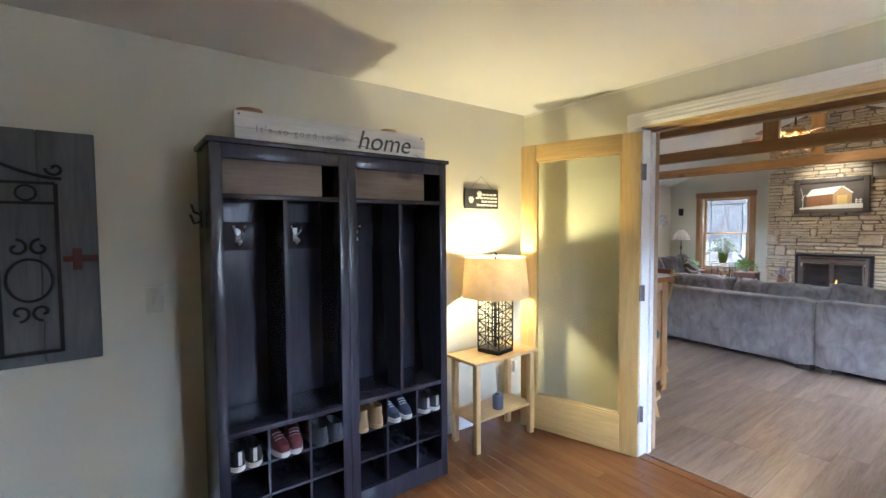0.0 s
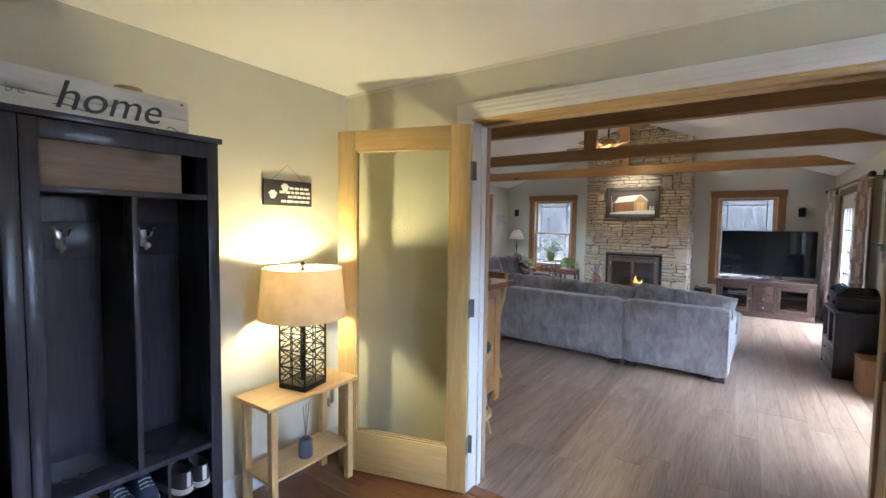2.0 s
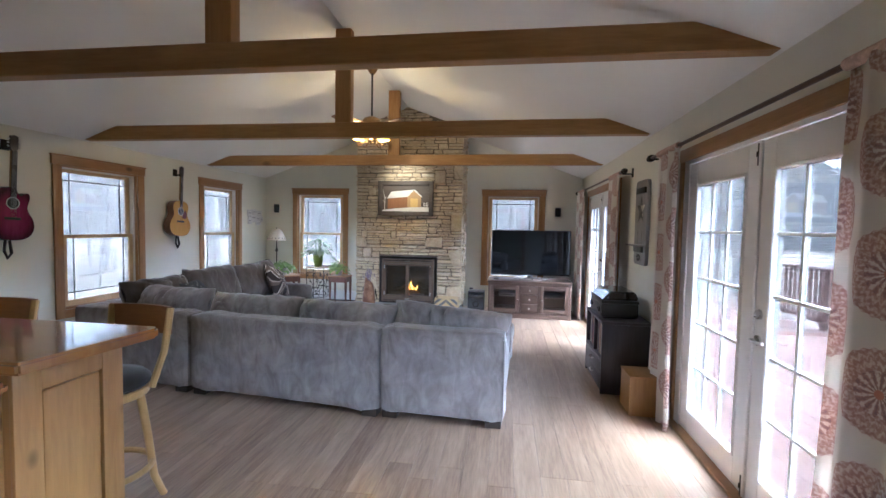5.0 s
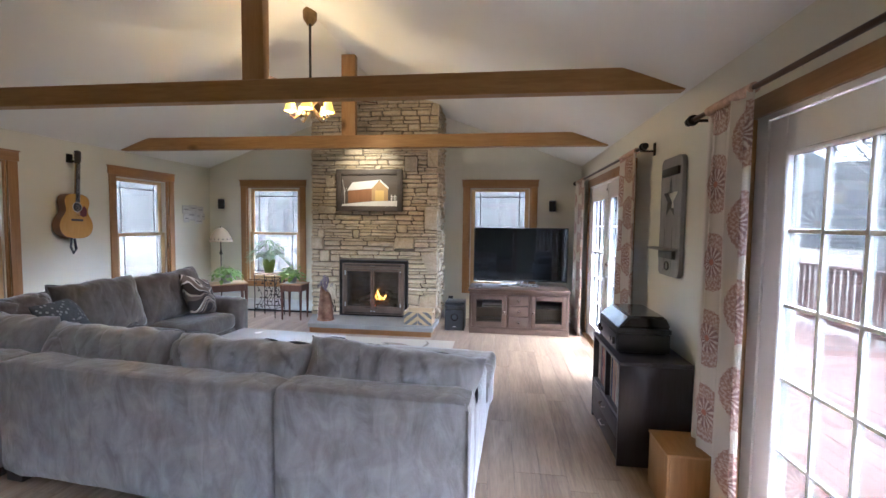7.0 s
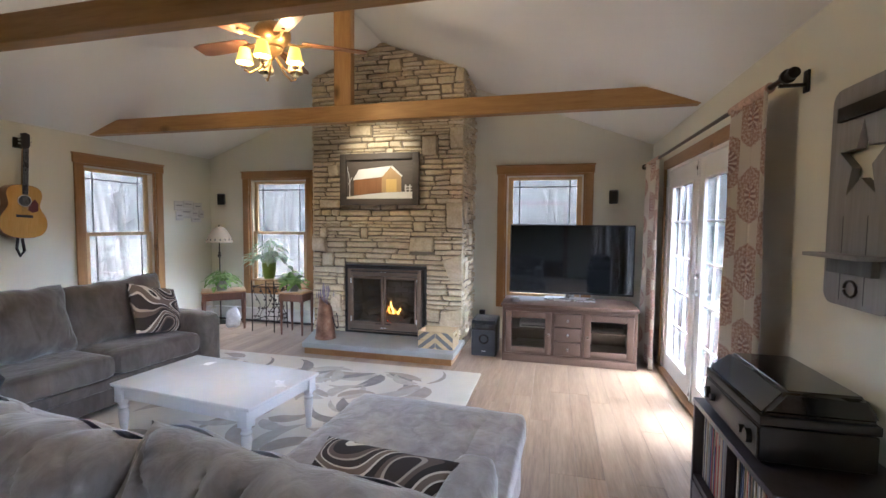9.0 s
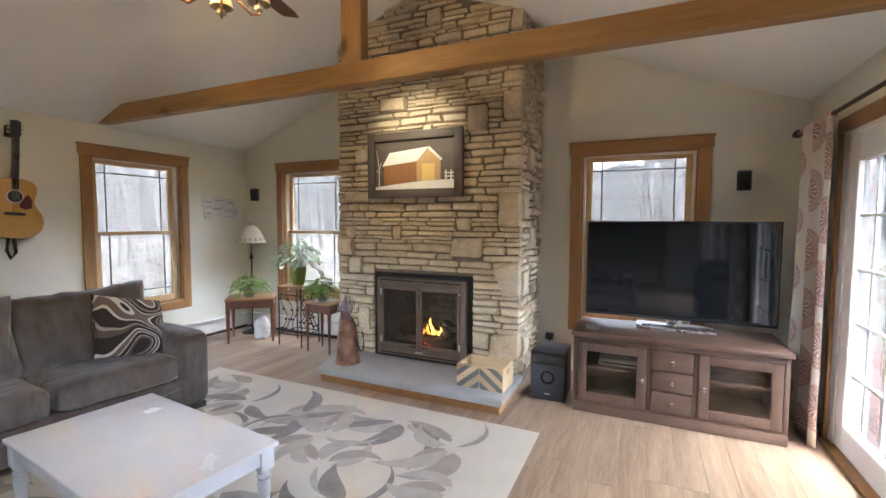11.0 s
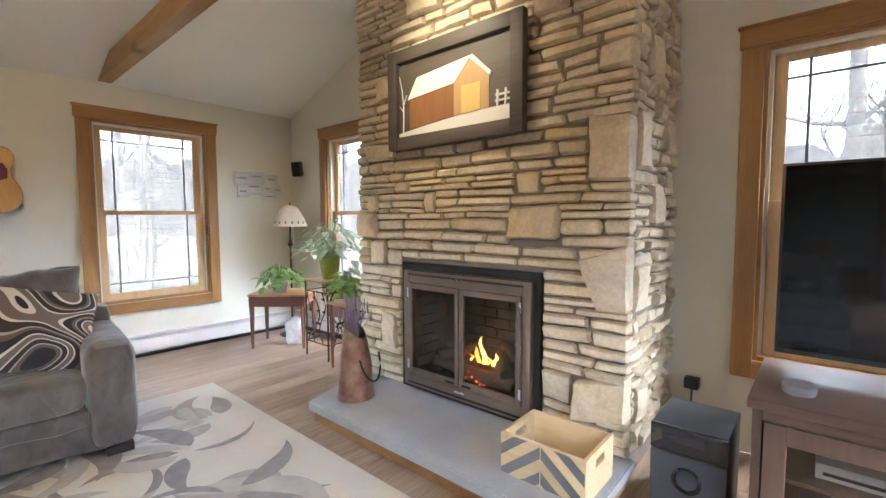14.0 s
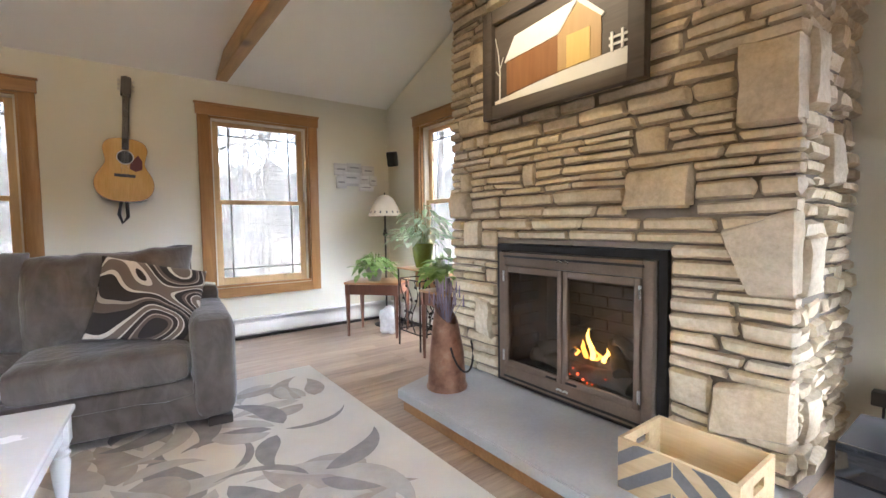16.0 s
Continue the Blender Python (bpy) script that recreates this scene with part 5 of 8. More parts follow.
tagged(pw, "brown, black and cream swirl-patterned throw pillow", "pillow", "swirl throw pillows")
pw = soft("throw_pillow", None, 0.48, 0.16, 0.42, (0, 0, 0), 0, 0, 0, 7.5, 0.008, 0.0, M["paisley"], 2.0)
pw.matrix_world = S @ pose(0.66, 1.60, 0.60, 50, 0, 70)
tagged(pw, "dark paisley throw pillow lying in the sofa corner", "pillow")
pw = soft("throw_pillow", None, 0.46, 0.16, 0.42, (0, 0, 0), 0, 0, 0, 3.9, 0.008, 0.0, M["paisley"], 2.0)
pw.matrix_world = S @ pose(0.95, 2.52, 0.66, -30, 0, 20)
tagged(pw, "dark paisley throw pillow against the back cushions", "pillow")

# ---- rug ----
M["rug"] = plain("cream_wool_pile", (0.58, 0.54, 0.46), 0.95, var=0.08, scale=3, fine=220, relief=0.5)
M["rug_a"] = plain("slate_grey_pile", (0.23, 0.215, 0.195), 0.95, var=0.22, scale=12, fine=220, relief=0.5)
M["rug_b"] = plain("taupe_pile", (0.34, 0.30, 0.25), 0.95, var=0.18, scale=12, fine=220, relief=0.5)
M["rug_c"] = plain("silver_grey_pile", (0.41, 0.375, 0.325), 0.95, var=0.14, scale=12, fine=220, relief=0.5)
rug = thing("rug", "cream wool rug with grey and taupe scrolling leaves", "rug")
RX0, RX1, RY0, RY1 = 6.75, 9.43, 1.06, 4.22
part("carpet", one(RX0, RX1, RY0, RY1, 0.0, 0.010, 0.004), M["rug"], rug)
lr = random.Random(23)
LEAVES = []


def leaf(bm, x, y, ang, ln, wd, curl):
    """A curved pointed leaf lying flat."""
    left, right = [], []
    px, py, a = x, y, ang
    n = 10
    for k in range(n + 1):
        t = k / n
        w = wd * math.sin(math.pi * min(1, t * 1.02) ** 0.75) ** 0.9 * (1 - 0.15 * t)
        left.append((px - w * math.sin(a), py + w * math.cos(a)))
        right.append((px + w * 0.55 * math.sin(a), py - w * 0.55 * math.cos(a)))
        px, py, a = px + ln / n * math.cos(a), py + ln / n * math.sin(a), a + curl / n
    ok = all(RX0 + 0.02 < u < RX1 - 0.02 and RY0 + 0.02 < v < RY1 - 0.02 for u, v in left + right)
    if not ok:
        return
    LEAVES.append(1)
    hgt = 0.0108 + 0.00006 * len(LEAVES)
    lo, hi = [bm.verts.new((u, v, hgt)) for u, v in left], [bm.verts.new((u, v, hgt)) for u, v in right]
    for k in range(n):
        bm.faces.new((lo[k], lo[k + 1], hi[k + 1], hi[k]))


beds = {"rug_a": bmesh.new(), "rug_b": bmesh.new(), "rug_c": bmesh.new()}
spray = [(9.2, 2.0, 3.4), (9.15, 2.6, 2.9), (8.45, 2.15, 0.3), (8.6, 2.95, 3.6), (9.2, 3.55, 2.2), (8.15, 3.7, 5.5), (7.9, 1.35, 0.8), (9.0, 1.5, 2.2), (8.75, 2.35, 1.2), (8.95, 3.25, 2.6), (9.15, 3.95, 3.6), (8.2, 3.1, 0.6), (8.25, 1.75, 2.4), (7.5, 2.2, 1.0), (7.3, 3.4, 0.2), (8.5, 3.75, 4.2), (8.55, 1.3, 1.4), (7.0, 1.6, 1.2), (8.9, 2.75, 5.0), (8.05, 2.5, 3.0)]
for i, (x, y, a) in enumerate(spray):
    key = ("rug_a", "rug_b", "rug_c")[i % 3]
    for k in range(5):
        aa = a + (k - 2) * 0.62 + lr.uniform(-0.15, 0.15)
        leaf(beds[key if k % 2 == 0 else ("rug_c" if key != "rug_c" else "rug_b")], x + 0.07 * math.cos(aa), y + 0.07 * math.sin(aa), aa, lr.uniform(0.32, 0.52), lr.uniform(0.06, 0.105), lr.choice((-1, 1)) * lr.uniform(0.9, 2.0))
    leaf(beds[key], x, y, a + math.pi, 0.45, 0.03, 1.8)
for key, bm in beds.items():
    tagged(part("leaf_motif", bm, M[key], rug, smooth=0), kind="stuff")

# ---- coffee table ----
M["table_white"] = plain("white_satin_paint", (0.66, 0.66, 0.65), 0.25, var=0.04, scale=4, relief=0.02)
ct = thing("coffee_table", "white painted coffee table with turned legs", "table", "", pose(7.735, 2.605, 0.0165, 0, 0, -5.5) @ Matrix.Diagonal((1.0, 1.0, 0.92, 1.0)))
part("tabletop", one(-0.335, 0.335, -0.575, 0.575, 0.395, 0.42, 0.006), M["table_white"], ct)
for s in (-1, 1):
    part("apron", one(s * 0.30 - 0.01, s * 0.30 + 0.01, -0.49, 0.49, 0.31, 0.395), M["table_white"], ct)
    part("apron", one(-0.27, 0.27, s * 0.525 - 0.01, s * 0.525 + 0.01, 0.31, 0.395), M["table_white"], ct)
for sx in (-1, 1):
    for sy in (-1, 1):
        x, y = sx * 0.29, sy * 0.515
        bm = one(x - 0.035, x + 0.035, y - 0.035, y + 0.035, 0.28, 0.395, 0.003)
        lathe(bm, [(0, 0), (0.018, 0), (0.022, 0.02), (0.017, 0.045), (0.024, 0.10), (0.032, 0.20), (0.026, 0.225), (0.034, 0.24), (0.026, 0.255), (0.033, 0.28), (0, 0.28)], 18, (x, y, 0))
        part("leg", bm, M["table_white"], ct)
# ---- fireplace insert ----
M["bronze"] = plain("aged_bronze_iron", (0.16, 0.115, 0.08), 0.5, 0.5, var=0.2, relief=0.12)
M["firebrick"] = plain("pale_firebrick", (0.17, 0.155, 0.135), 0.9, var=0.25, scale=9, relief=0.3)
M["smoke_glass"] = glass("fire_glass", (0.80, 0.78, 0.75), 0.02)
fy0, fy1, fz0, fz1 = FIRE
fp = thing("fireplace_insert", "bronze iron fireplace insert with glass doors and a gas fire", "fireplace")
fx = 10.09
part("surround", box(box(box(one(fx + 0.03, fx + 0.10, fy0 + 0.005, fy0 + 0.045, fz0 + 0.001, fz1 - 0.005), fx + 0.03, fx + 0.10, fy1 - 0.045, fy1 - 0.005, fz0 + 0.001, fz1 - 0.005), fx + 0.03, fx + 0.10, fy0 + 0.045, fy1 - 0.045, fz1 - 0.045, fz1 - 0.005), fx + 0.03, fx + 0.10, fy0 + 0.045, fy1 - 0.045, fz0 + 0.001, fz0 + 0.03), M["black_metal"], fp, "black iron surround")
a0, a1, c0, c1 = fy0 + 0.05, fy1 - 0.05, fz0 + 0.03, fz1 - 0.05
bm = bmesh.new()
for p, q, u, v in ((a0, a0 + 0.05, c0, c1), (a1 - 0.05, a1, c0, c1), (a0 + 0.05, a1 - 0.05, c1 - 0.075, c1), (a0 + 0.05, a1 - 0.05, c0, c0 + 0.085)):
    box(bm, fx, fx + 0.05, p, q, u, v, 0.004)
part("front_frame", bm, M["bronze"], fp)
part("top_vent", one(fx - 0.006, fx, a0 + 0.04, a1 - 0.04, c1 - 0.03, c1 - 0.018, 0.002), M["black_metal"], fp)
part("bottom_vent", one(fx - 0.006, fx, a0 + 0.04, a1 - 0.04, c0 + 0.016, c0 + 0.028, 0.002), M["black_metal"], fp)
mid = (a0 + a1) / 2
for s, p, q in ((1, a0 + 0.052, mid - 0.003), (-1, mid + 0.003, a1 - 0.052)):
    u, v = c0 + 0.088, c1 - 0.078
    bm = bmesh.new()
    for e, f, g, h in ((p, p + 0.028, u, v), (q - 0.028, q, u, v), (p + 0.028, q - 0.028, v - 0.035, v), (p + 0.028, q - 0.028, u, u + 0.035)):
        box(bm, fx - 0.012, fx + 0.012, e, f, g, h, 0.004)
    dr = part("glass_door", bm, M["bronze"], fp)
    part("pane", one(fx - 0.002, fx + 0.002, p + 0.028, q - 0.028, u + 0.035, v - 0.035), M["smoke_glass"], dr).visible_shadow = False
    hz = u + 0.06
    hx = q - 0.06 if s > 0 else p + 0.06
    part("door_handle", cyl(bmesh.new(), (fx - 0.02, hx - 0.03, u + 0.018), (fx - 0.02, hx + 0.03, u + 0.018), 0.006, n=10), M["black_metal"], dr)
    hy = p if s > 0 else q
    for zz in (u + 0.06, v - 0.06):
        part("hinge", cyl(bmesh.new(), (fx - 0.014, hy, zz - 0.03), (fx - 0.014, hy, zz + 0.03), 0.007, n=10), M["steel"], dr)
for zz in (c0 + 0.05, c1 - 0.035):
    bm = bmesh.new()
    for s in (-1, 1):
        tube(bm, [(fx - 0.008, mid + s * 0.005, zz), (fx - 0.012, mid + s * 0.02, zz + 0.008), (fx - 0.008, mid + s * 0.035, zz)], 0.005, 6)
    part("ornament", bm, M["steel"], fp)
# firebox
bm = bmesh.new()
box(bm, 10.52, 10.55, fy0 + 0.05, fy1 - 0.05, fz0, fz1 - 0.03)
box(bm, fx + 0.10, 10.52, fy0 + 0.02, fy0 + 0.05, fz0, fz1 - 0.03)
box(bm, fx + 0.10, 10.52, fy1 - 0.05, fy1 - 0.02, fz0, fz1 - 0.03)
box(bm, fx + 0.10, 10.52, fy0 + 0.05, fy1 - 0.05, fz1 - 0.06, fz1 - 0.03)
part("firebox", bm, M["mortar"], fp)
part("firebox_floor", one(fx + 0.055, 10.52, fy0 + 0.05, fy1 - 0.05, fz0 + 0.03, fz0 + 0.10), M["black_metal"], fp)
br = random.Random(4)
for r in range(9):
    z = fz0 + 0.12 + 0.068 * r
    for k in range(5):
        y = fy0 + 0.06 + 0.19 * k + (0.095 if r % 2 else 0)
        if y + 0.18 < fy1 - 0.05:
            part("brick", one(10.505, 10.52, y, y + 0.18, z, z + 0.06, 0.003, 1), M["firebrick"], fp)
    for s, yy in ((1, fy1 - 0.05), (-1, fy0 + 0.05)):
        for k in range(2):
            x = fx + 0.11 + 0.19 * k + (0.06 if r % 2 else 0)
            if x + 0.17 < 10.50:
                part("brick", one(x, x + 0.17, *sorted((yy, yy - s * 0.012)), z, z + 0.06, 0.003, 1), M["firebrick"], fp)
M["log"] = plain("charred_log", (0.12, 0.10, 0.08), 0.95, var=0.5, scale=14, fine=60, relief=0.8)
for p0, p1, r in (((10.24, 2.05, 0.27), (10.30, 2.72, 0.29), 0.05), ((10.40, 2.0, 0.30), (10.38, 2.66, 0.31), 0.055), ((10.22, 2.1, 0.34), (10.44, 2.28, 0.42), 0.04), ((10.24, 2.62, 0.34), (10.42, 2.40, 0.44), 0.042), ((10.30, 2.0, 0.40), (10.36, 2.22, 0.47), 0.035)):
    bm = bmesh.new()
    q0, q1 = Vector(p0), Vector(p1)
    pts = [q0.lerp(q1, t / 8) + Vector((0.008 * math.sin(t * 2), 0, 0.01 * math.sin(t * 1.3))) for t in range(9)]
    tube(bm, pts, r, 12, 0.85)
    for v in bm.verts:
        v.co += Vector((noise.noise(v.co * 30), noise.noise(v.co * 30 + Vector((9, 0, 0))), noise.noise(v.co * 30 + Vector((0, 9, 0))))) * 0.008
    part("log", bm, M["log"], fp, "charred ceramic log")
part("grate", box(box(one(10.2, 10.45, 2.05, 2.07, 0.235, 0.255), 10.2, 10.45, 2.62, 2.64, 0.235, 0.255), 10.2, 10.22, 2.0, 2.7, 0.235, 0.25), M["black_metal"], fp)
M["flame"] = glow("gas_flame", (1.0, 0.34, 0.04), 0.03)
M["flame_in"] = glow("flame_core", (1.0, 0.50, 0.08), 0.05)
M["ember"] = glow("glowing_ember", (1.0, 0.12, 0.03), 0.02)


def flame(y, h, w, lean, material):
    bm = bmesh.new()
    pr = []
    for k in range(9):
        t = k / 8
        r = w * (math.sin(math.pi * min(1, 0.25 + 0.75 * t)) ** 0.8) * (1 - t * 0.35)
        pr.append((10.26 + 0.01 * math.sin(t * 5), y + lean * t * t + 0.012 * math.sin(t * 6 + y * 40), 0.36 + 0.85 * h * t, max(r, 0.001)))
    rings = [[bm.verts.new((x + 0.5 * r * math.cos(2 * math.pi * i / 10), yy + r * math.sin(2 * math.pi * i / 10), z)) for i in range(10)] for x, yy, z, r in pr]
    for a, b in zip(rings, rings[1:]):
        for i in range(10):
            bm.faces.new((a[i], a[(i + 1) % 10], b[(i + 1) % 10], b[i]))
    part("flame", bm, material, fp, "yellow gas flame")


flame(2.30, 0.20, 0.019, 0.01, M["flame_in"])
flame(2.335, 0.12, 0.018, 0.02, M["flame"])
flame(2.215, 0.10, 0.016, -0.02, M["flame_in"])
flame(2.26, 0.08, 0.015, 0.0, M["flame"])
flame(2.38, 0.06, 0.012, 0.015, M["flame"])
for k in range(9):
    bm = bmesh.new()
    bmesh.ops.create_icosphere(bm, subdivisions=1, radius=br.uniform(0.004, 0.010), matrix=Matrix.Translation((10.19 + br.uniform(0, 0.06), br.uniform(2.08, 2.5), 0.255 + br.uniform(-0.01, 0.05))))
    part("ember", bm, M["ember"], fp)

# ---- barn picture ----
M["frame_wood"] = wood("dark_frame_wood", (0.055, 0.042, 0.032), (0.11, 0.088, 0.068), 1, 0.6, grain=8)
M["barn_dark"] = wood("red_brown_inlay", (0.20, 0.085, 0.03), (0.30, 0.14, 0.055), 2, 0.45, grain=5)
M["barn_light"] = wood("tan_inlay", (0.40, 0.25, 0.10), (0.50, 0.33, 0.15), 2, 0.45, grain=5)
M["barn_door"] = wood("yellow_inlay", (0.62, 0.42, 0.12), (0.70, 0.50, 0.18), 2, 0.4, grain=5)
M["barn_snow"] = plain("white_inlay", (0.74, 0.72, 0.66), 0.6, var=0.06)
py0, py1, pz0, pz1 = 1.90, 2.875, 1.675, 2.275
pic = thing("barn_picture", "inlaid wooden picture of a snowy barn in a dark frame", "picture")
px = 10.045
part("backing", one(px + 0.012, px + 0.03, py0 + 0.03, py1 - 0.03, pz0 + 0.03, pz1 - 0.03), M["frame_wood"], pic, "dark brown sky board")
fwid = 0.075
part("frame_side", one(px - 0.018, px + 0.034, py0, py0 + fwid, pz0, pz1, 0.004), M["frame_wood"], pic)
part("frame_side", one(px - 0.018, px + 0.034, py1 - fwid, py1, pz0, pz1, 0.004), M["frame_wood"], pic)
part("frame_rail", one(px - 0.016, px + 0.034, py0 + fwid, py1 - fwid, pz0, pz0 + fwid, 0.004), M["frame_wood"], pic)
part("frame_rail", one(px - 0.016, px + 0.034, py0 + fwid, py1 - fwid, pz1 - fwid, pz1, 0.004), M["frame_wood"], pic)


def inlay(name, poly, material, proud):
    """Pieces as (u, v) from the picture's left lower corner, u to the right."""
    part(name, prism(bmesh.new(), [(py1 - u, pz0 + v) for u, v in poly], px + 0.012 - proud, px + 0.012, "x"), material, pic)


inlay("snow_ground", [(0.075, 0.075), (0.90, 0.075), (0.90, 0.155), (0.60, 0.15), (0.30, 0.125), (0.075, 0.10)], M["barn_snow"], 0.004)
inlay("barn_side", [(0.17, 0.118), (0.52, 0.146), (0.52, 0.33), (0.17, 0.30)], M["barn_dark"], 0.005)
inlay("barn_front", [(0.52, 0.146), (0.76, 0.152), (0.76, 0.33), (0.645, 0.445), (0.52, 0.33)], M["barn_light"], 0.006)
inlay("barn_door", [(0.575, 0.148), (0.705, 0.152), (0.705, 0.30), (0.575, 0.30)], M["barn_door"], 0.009)
inlay("snow_roof", [(0.155, 0.295), (0.525, 0.325), (0.64, 0.452), (0.235, 0.415)], M["barn_snow"], 0.0085)
inlay("snow_eave", [(0.635, 0.435), (0.648, 0.455), (0.778, 0.335), (0.765, 0.322)], M["barn_snow"], 0.0095)
bm = tube(bmesh.new(), [(px + 0.008, py1 - 0.115, pz0 + 0.105), (px + 0.008, py1 - 0.118, pz0 + 0.25), (px + 0.008, py1 - 0.105, pz0 + 0.36), (px + 0.008, py1 - 0.082, pz0 + 0.45)], 0.0045, 6, 0.5)
tube(bm, [(px + 0.008, py1 - 0.117, pz0 + 0.23), (px + 0.008, py1 - 0.088, pz0 + 0.265)], 0.003, 6)
tube(bm, [(px + 0.008, py1 - 0.117, pz0 + 0.27), (px + 0.008, py1 - 0.145, pz0 + 0.33)], 0.003, 6)
part("tree_inlay", bm, M["barn_snow"], pic)
bm = one(px + 0.004, px + 0.01, py1 - 0.89, py1 - 0.80, pz0 + 0.175, pz0 + 0.185)
box(bm, px + 0.004, px + 0.01, py1 - 0.89, py1 - 0.80, pz0 + 0.205, pz0 + 0.215)
for q in (0.815, 0.865):
    box(bm, px + 0.002, px + 0.009, py1 - q - 0.006, py1 - q + 0.006, pz0 + 0.152, pz0 + 0.235)
part("fence_inlay", bm, M["barn_snow"], pic)

# ---- things on the hearth ----
M["copper"], n, l, b = mat("aged_copper", 0.38, 0.9)
v = coords(n, l)
l.new(ramp(n, l, noise_tex(n, l, v, 9, 6, 0.65), [(0.3, (0.16, 0.085, 0.055)), (0.55, (0.34, 0.19, 0.12)), (0.75, (0.46, 0.33, 0.22))]), b.inputs["Base Color"])
vs = thing("copper_scuttle", "tall aged copper coal scuttle holding dried lavender", "vase", "", pose(9.795, 2.945, 0.132, 0, 0, 15))
bm = lathe(bmesh.new(), [(0, 0), (0.118, 0), (0.12, 0.012), (0.112, 0.03), (0.098, 0.22), (0.078, 0.36), (0.066, 0.43), (0.061, 0.43), (0.073, 0.36), (0.09, 0.22), (0.10, 0.04), (0, 0.03)], 32)
for w in bm.verts:
    if w.co.z > 0.3:
        w.co.z += 0.9 * (w.co.z - 0.3) * (w.co.y / 0.08) * 0.6
part("body", bm, M["copper"], vs)
part("handle", tube(bmesh.new(), [(0.10 * math.sin(t * math.pi / 10 - 1.4), -0.105 - 0.03 * math.sin(t * math.pi / 10), 0.27 - 0.16 * math.sin(t * math.pi / 10)) for t in range(11)], 0.006, 8), M["black_metal"], vs)
M["lavender"] = plain("dried_lavender", (0.25, 0.21, 0.26), 0.95, var=0.3)
bm = bmesh.new()
lr2 = random.Random(8)
for k in range(34):
    t, r = lr2.uniform(0, 6.28), lr2.uniform(0.02, 0.11)
    tip = Vector((r * math.cos(t), r * math.sin(t), lr2.uniform(0.50, 0.63)))
    tube(bm, [(0.02 * math.cos(t), 0.02 * math.sin(t), 0.38), tip], 0.0018, 4)
    tube(bm, [tip - Vector((0, 0, 0.05)), tip + Vector((0, 0, 0.02))], 0.006, 5, 0.4)
tagged(part("dried_lavender", bm, M["lavender"], vs, "dried grey lavender stems"), kind="stuff")

M["crate_pine"] = wood("pale_crate_pine", (0.46, 0.33, 0.16), (0.62, 0.48, 0.28), 1, 0.55, knots=4, grain=7, tone=0.15)
M["crate_grey"] = plain("grey_painted_stripe", (0.15, 0.145, 0.14), 0.7, var=0.2)
cb = thing("wooden_crate", "open pine crate with grey chevron stripes", "box", "", pose(9.685, 1.405, 0.132))
cw, cl, chh = 0.29, 0.385, 0.185
part("side_board", one(0, 0.014, 0, cl, 0, chh, 0.002), M["crate_pine"], cb)
part("side_board", one(cw - 0.014, cw, 0, cl, 0, chh, 0.002), M["crate_pine"], cb)
for y in (0, cl - 0.014):
    bm = bmesh.new()
    for a, b, c, d in ((0.014, 0.10, 0, chh), (cw - 0.10, cw - 0.014, 0, chh), (0.10, cw - 0.10, 0, 0.115), (0.10, cw - 0.10, 0.15, chh)):
        box(bm, a, b, y, y + 0.014, c, d)
    part("end_board", bm, M["crate_pine"], cb)
part("bottom_board", one(0.014, cw - 0.014, 0.014, cl - 0.014, 0, 0.012), M["crate_pine"], cb)
for s in (-1, 1):
    for k in range(4):
        bm = bmesh.new()
        for q in range(10):
            t0, t1 = q / 10, (q + 1) / 10
            ym = cl / 2 + s * 0.003
            y0, y1 = ym + s * (cl / 2 - 0.006) * t0, ym + s * (cl / 2 - 0.006) * t1
            clip = lambda z: min(max(z, 0.004), chh - 0.004)
            apex = 0.02 + 0.105 * k
            a0, a1, b0, b1 = (clip(z) for z in (apex - 0.15 * t0, apex - 0.15 * t1, apex + 0.05 - 0.15 * t0, apex + 0.05 - 0.15 * t1))
            if max(b0 - a0, b1 - a1) > 0.002:
                prism(bm, [(y0, a0), (y1, a1), (y1, max(b1, a1 + 0.0005)), (y0, max(b0, a0 + 0.0005))], -0.0025, 0.0, "x")
        if bm.verts:
            part("stripe", bm, M["crate_grey"], cb, smooth=0)
        else:
            bm.free()

# ---- television wall ----
M["walnut"] = wood("dark_walnut", (0.046, 0.025, 0.016), (0.080, 0.047, 0.030), 2, 0.38, grain=7, coat=0.1, tone=0.08)
M["walnut_h"] = wood("dark_walnut_level", (0.046, 0.025, 0.016), (0.080, 0.047, 0.030), 1, 0.35, grain=7, coat=0.15, tone=0.08)
ts = thing("tv_stand", "dark walnut media cabinet with glass doors and three drawers", "cabinet", "", pose(9.945, -0.435, 0))
sw, sd, sh = 1.355, 0.56, 0.62
# y grows to the north; the front faces west at x = 0
part("top_board", one(-0.02, sd + 0.01, -0.015, sw + 0.015, sh - 0.035, sh, 0.005), M["walnut_h"], ts)
part("side_panel", one(0, sd, 0, 0.03, 0, sh - 0.035, 0.003), M["walnut"], ts)
part("side_panel", one(0, sd, sw - 0.03, sw, 0, sh - 0.035, 0.003), M["walnut"], ts)
part("back_panel", one(sd - 0.012, sd, 0.03, sw - 0.03, 0.05, sh - 0.035), M["walnut"], ts)
part("plinth", one(-0.012, sd - 0.012, 0.0, sw, 0.0, 0.075, 0.004), M["walnut_h"], ts)
part("bottom_board", one(0.0, sd - 0.012, 0.03, sw - 0.03, 0.075, 0.095), M["walnut_h"], ts)
part("top_rail", one(0.0, 0.02, 0.03, sw - 0.03, sh - 0.075, sh - 0.035, 0.002), M["walnut_h"], ts)
dw0, dw1 = 0.545, 0.81
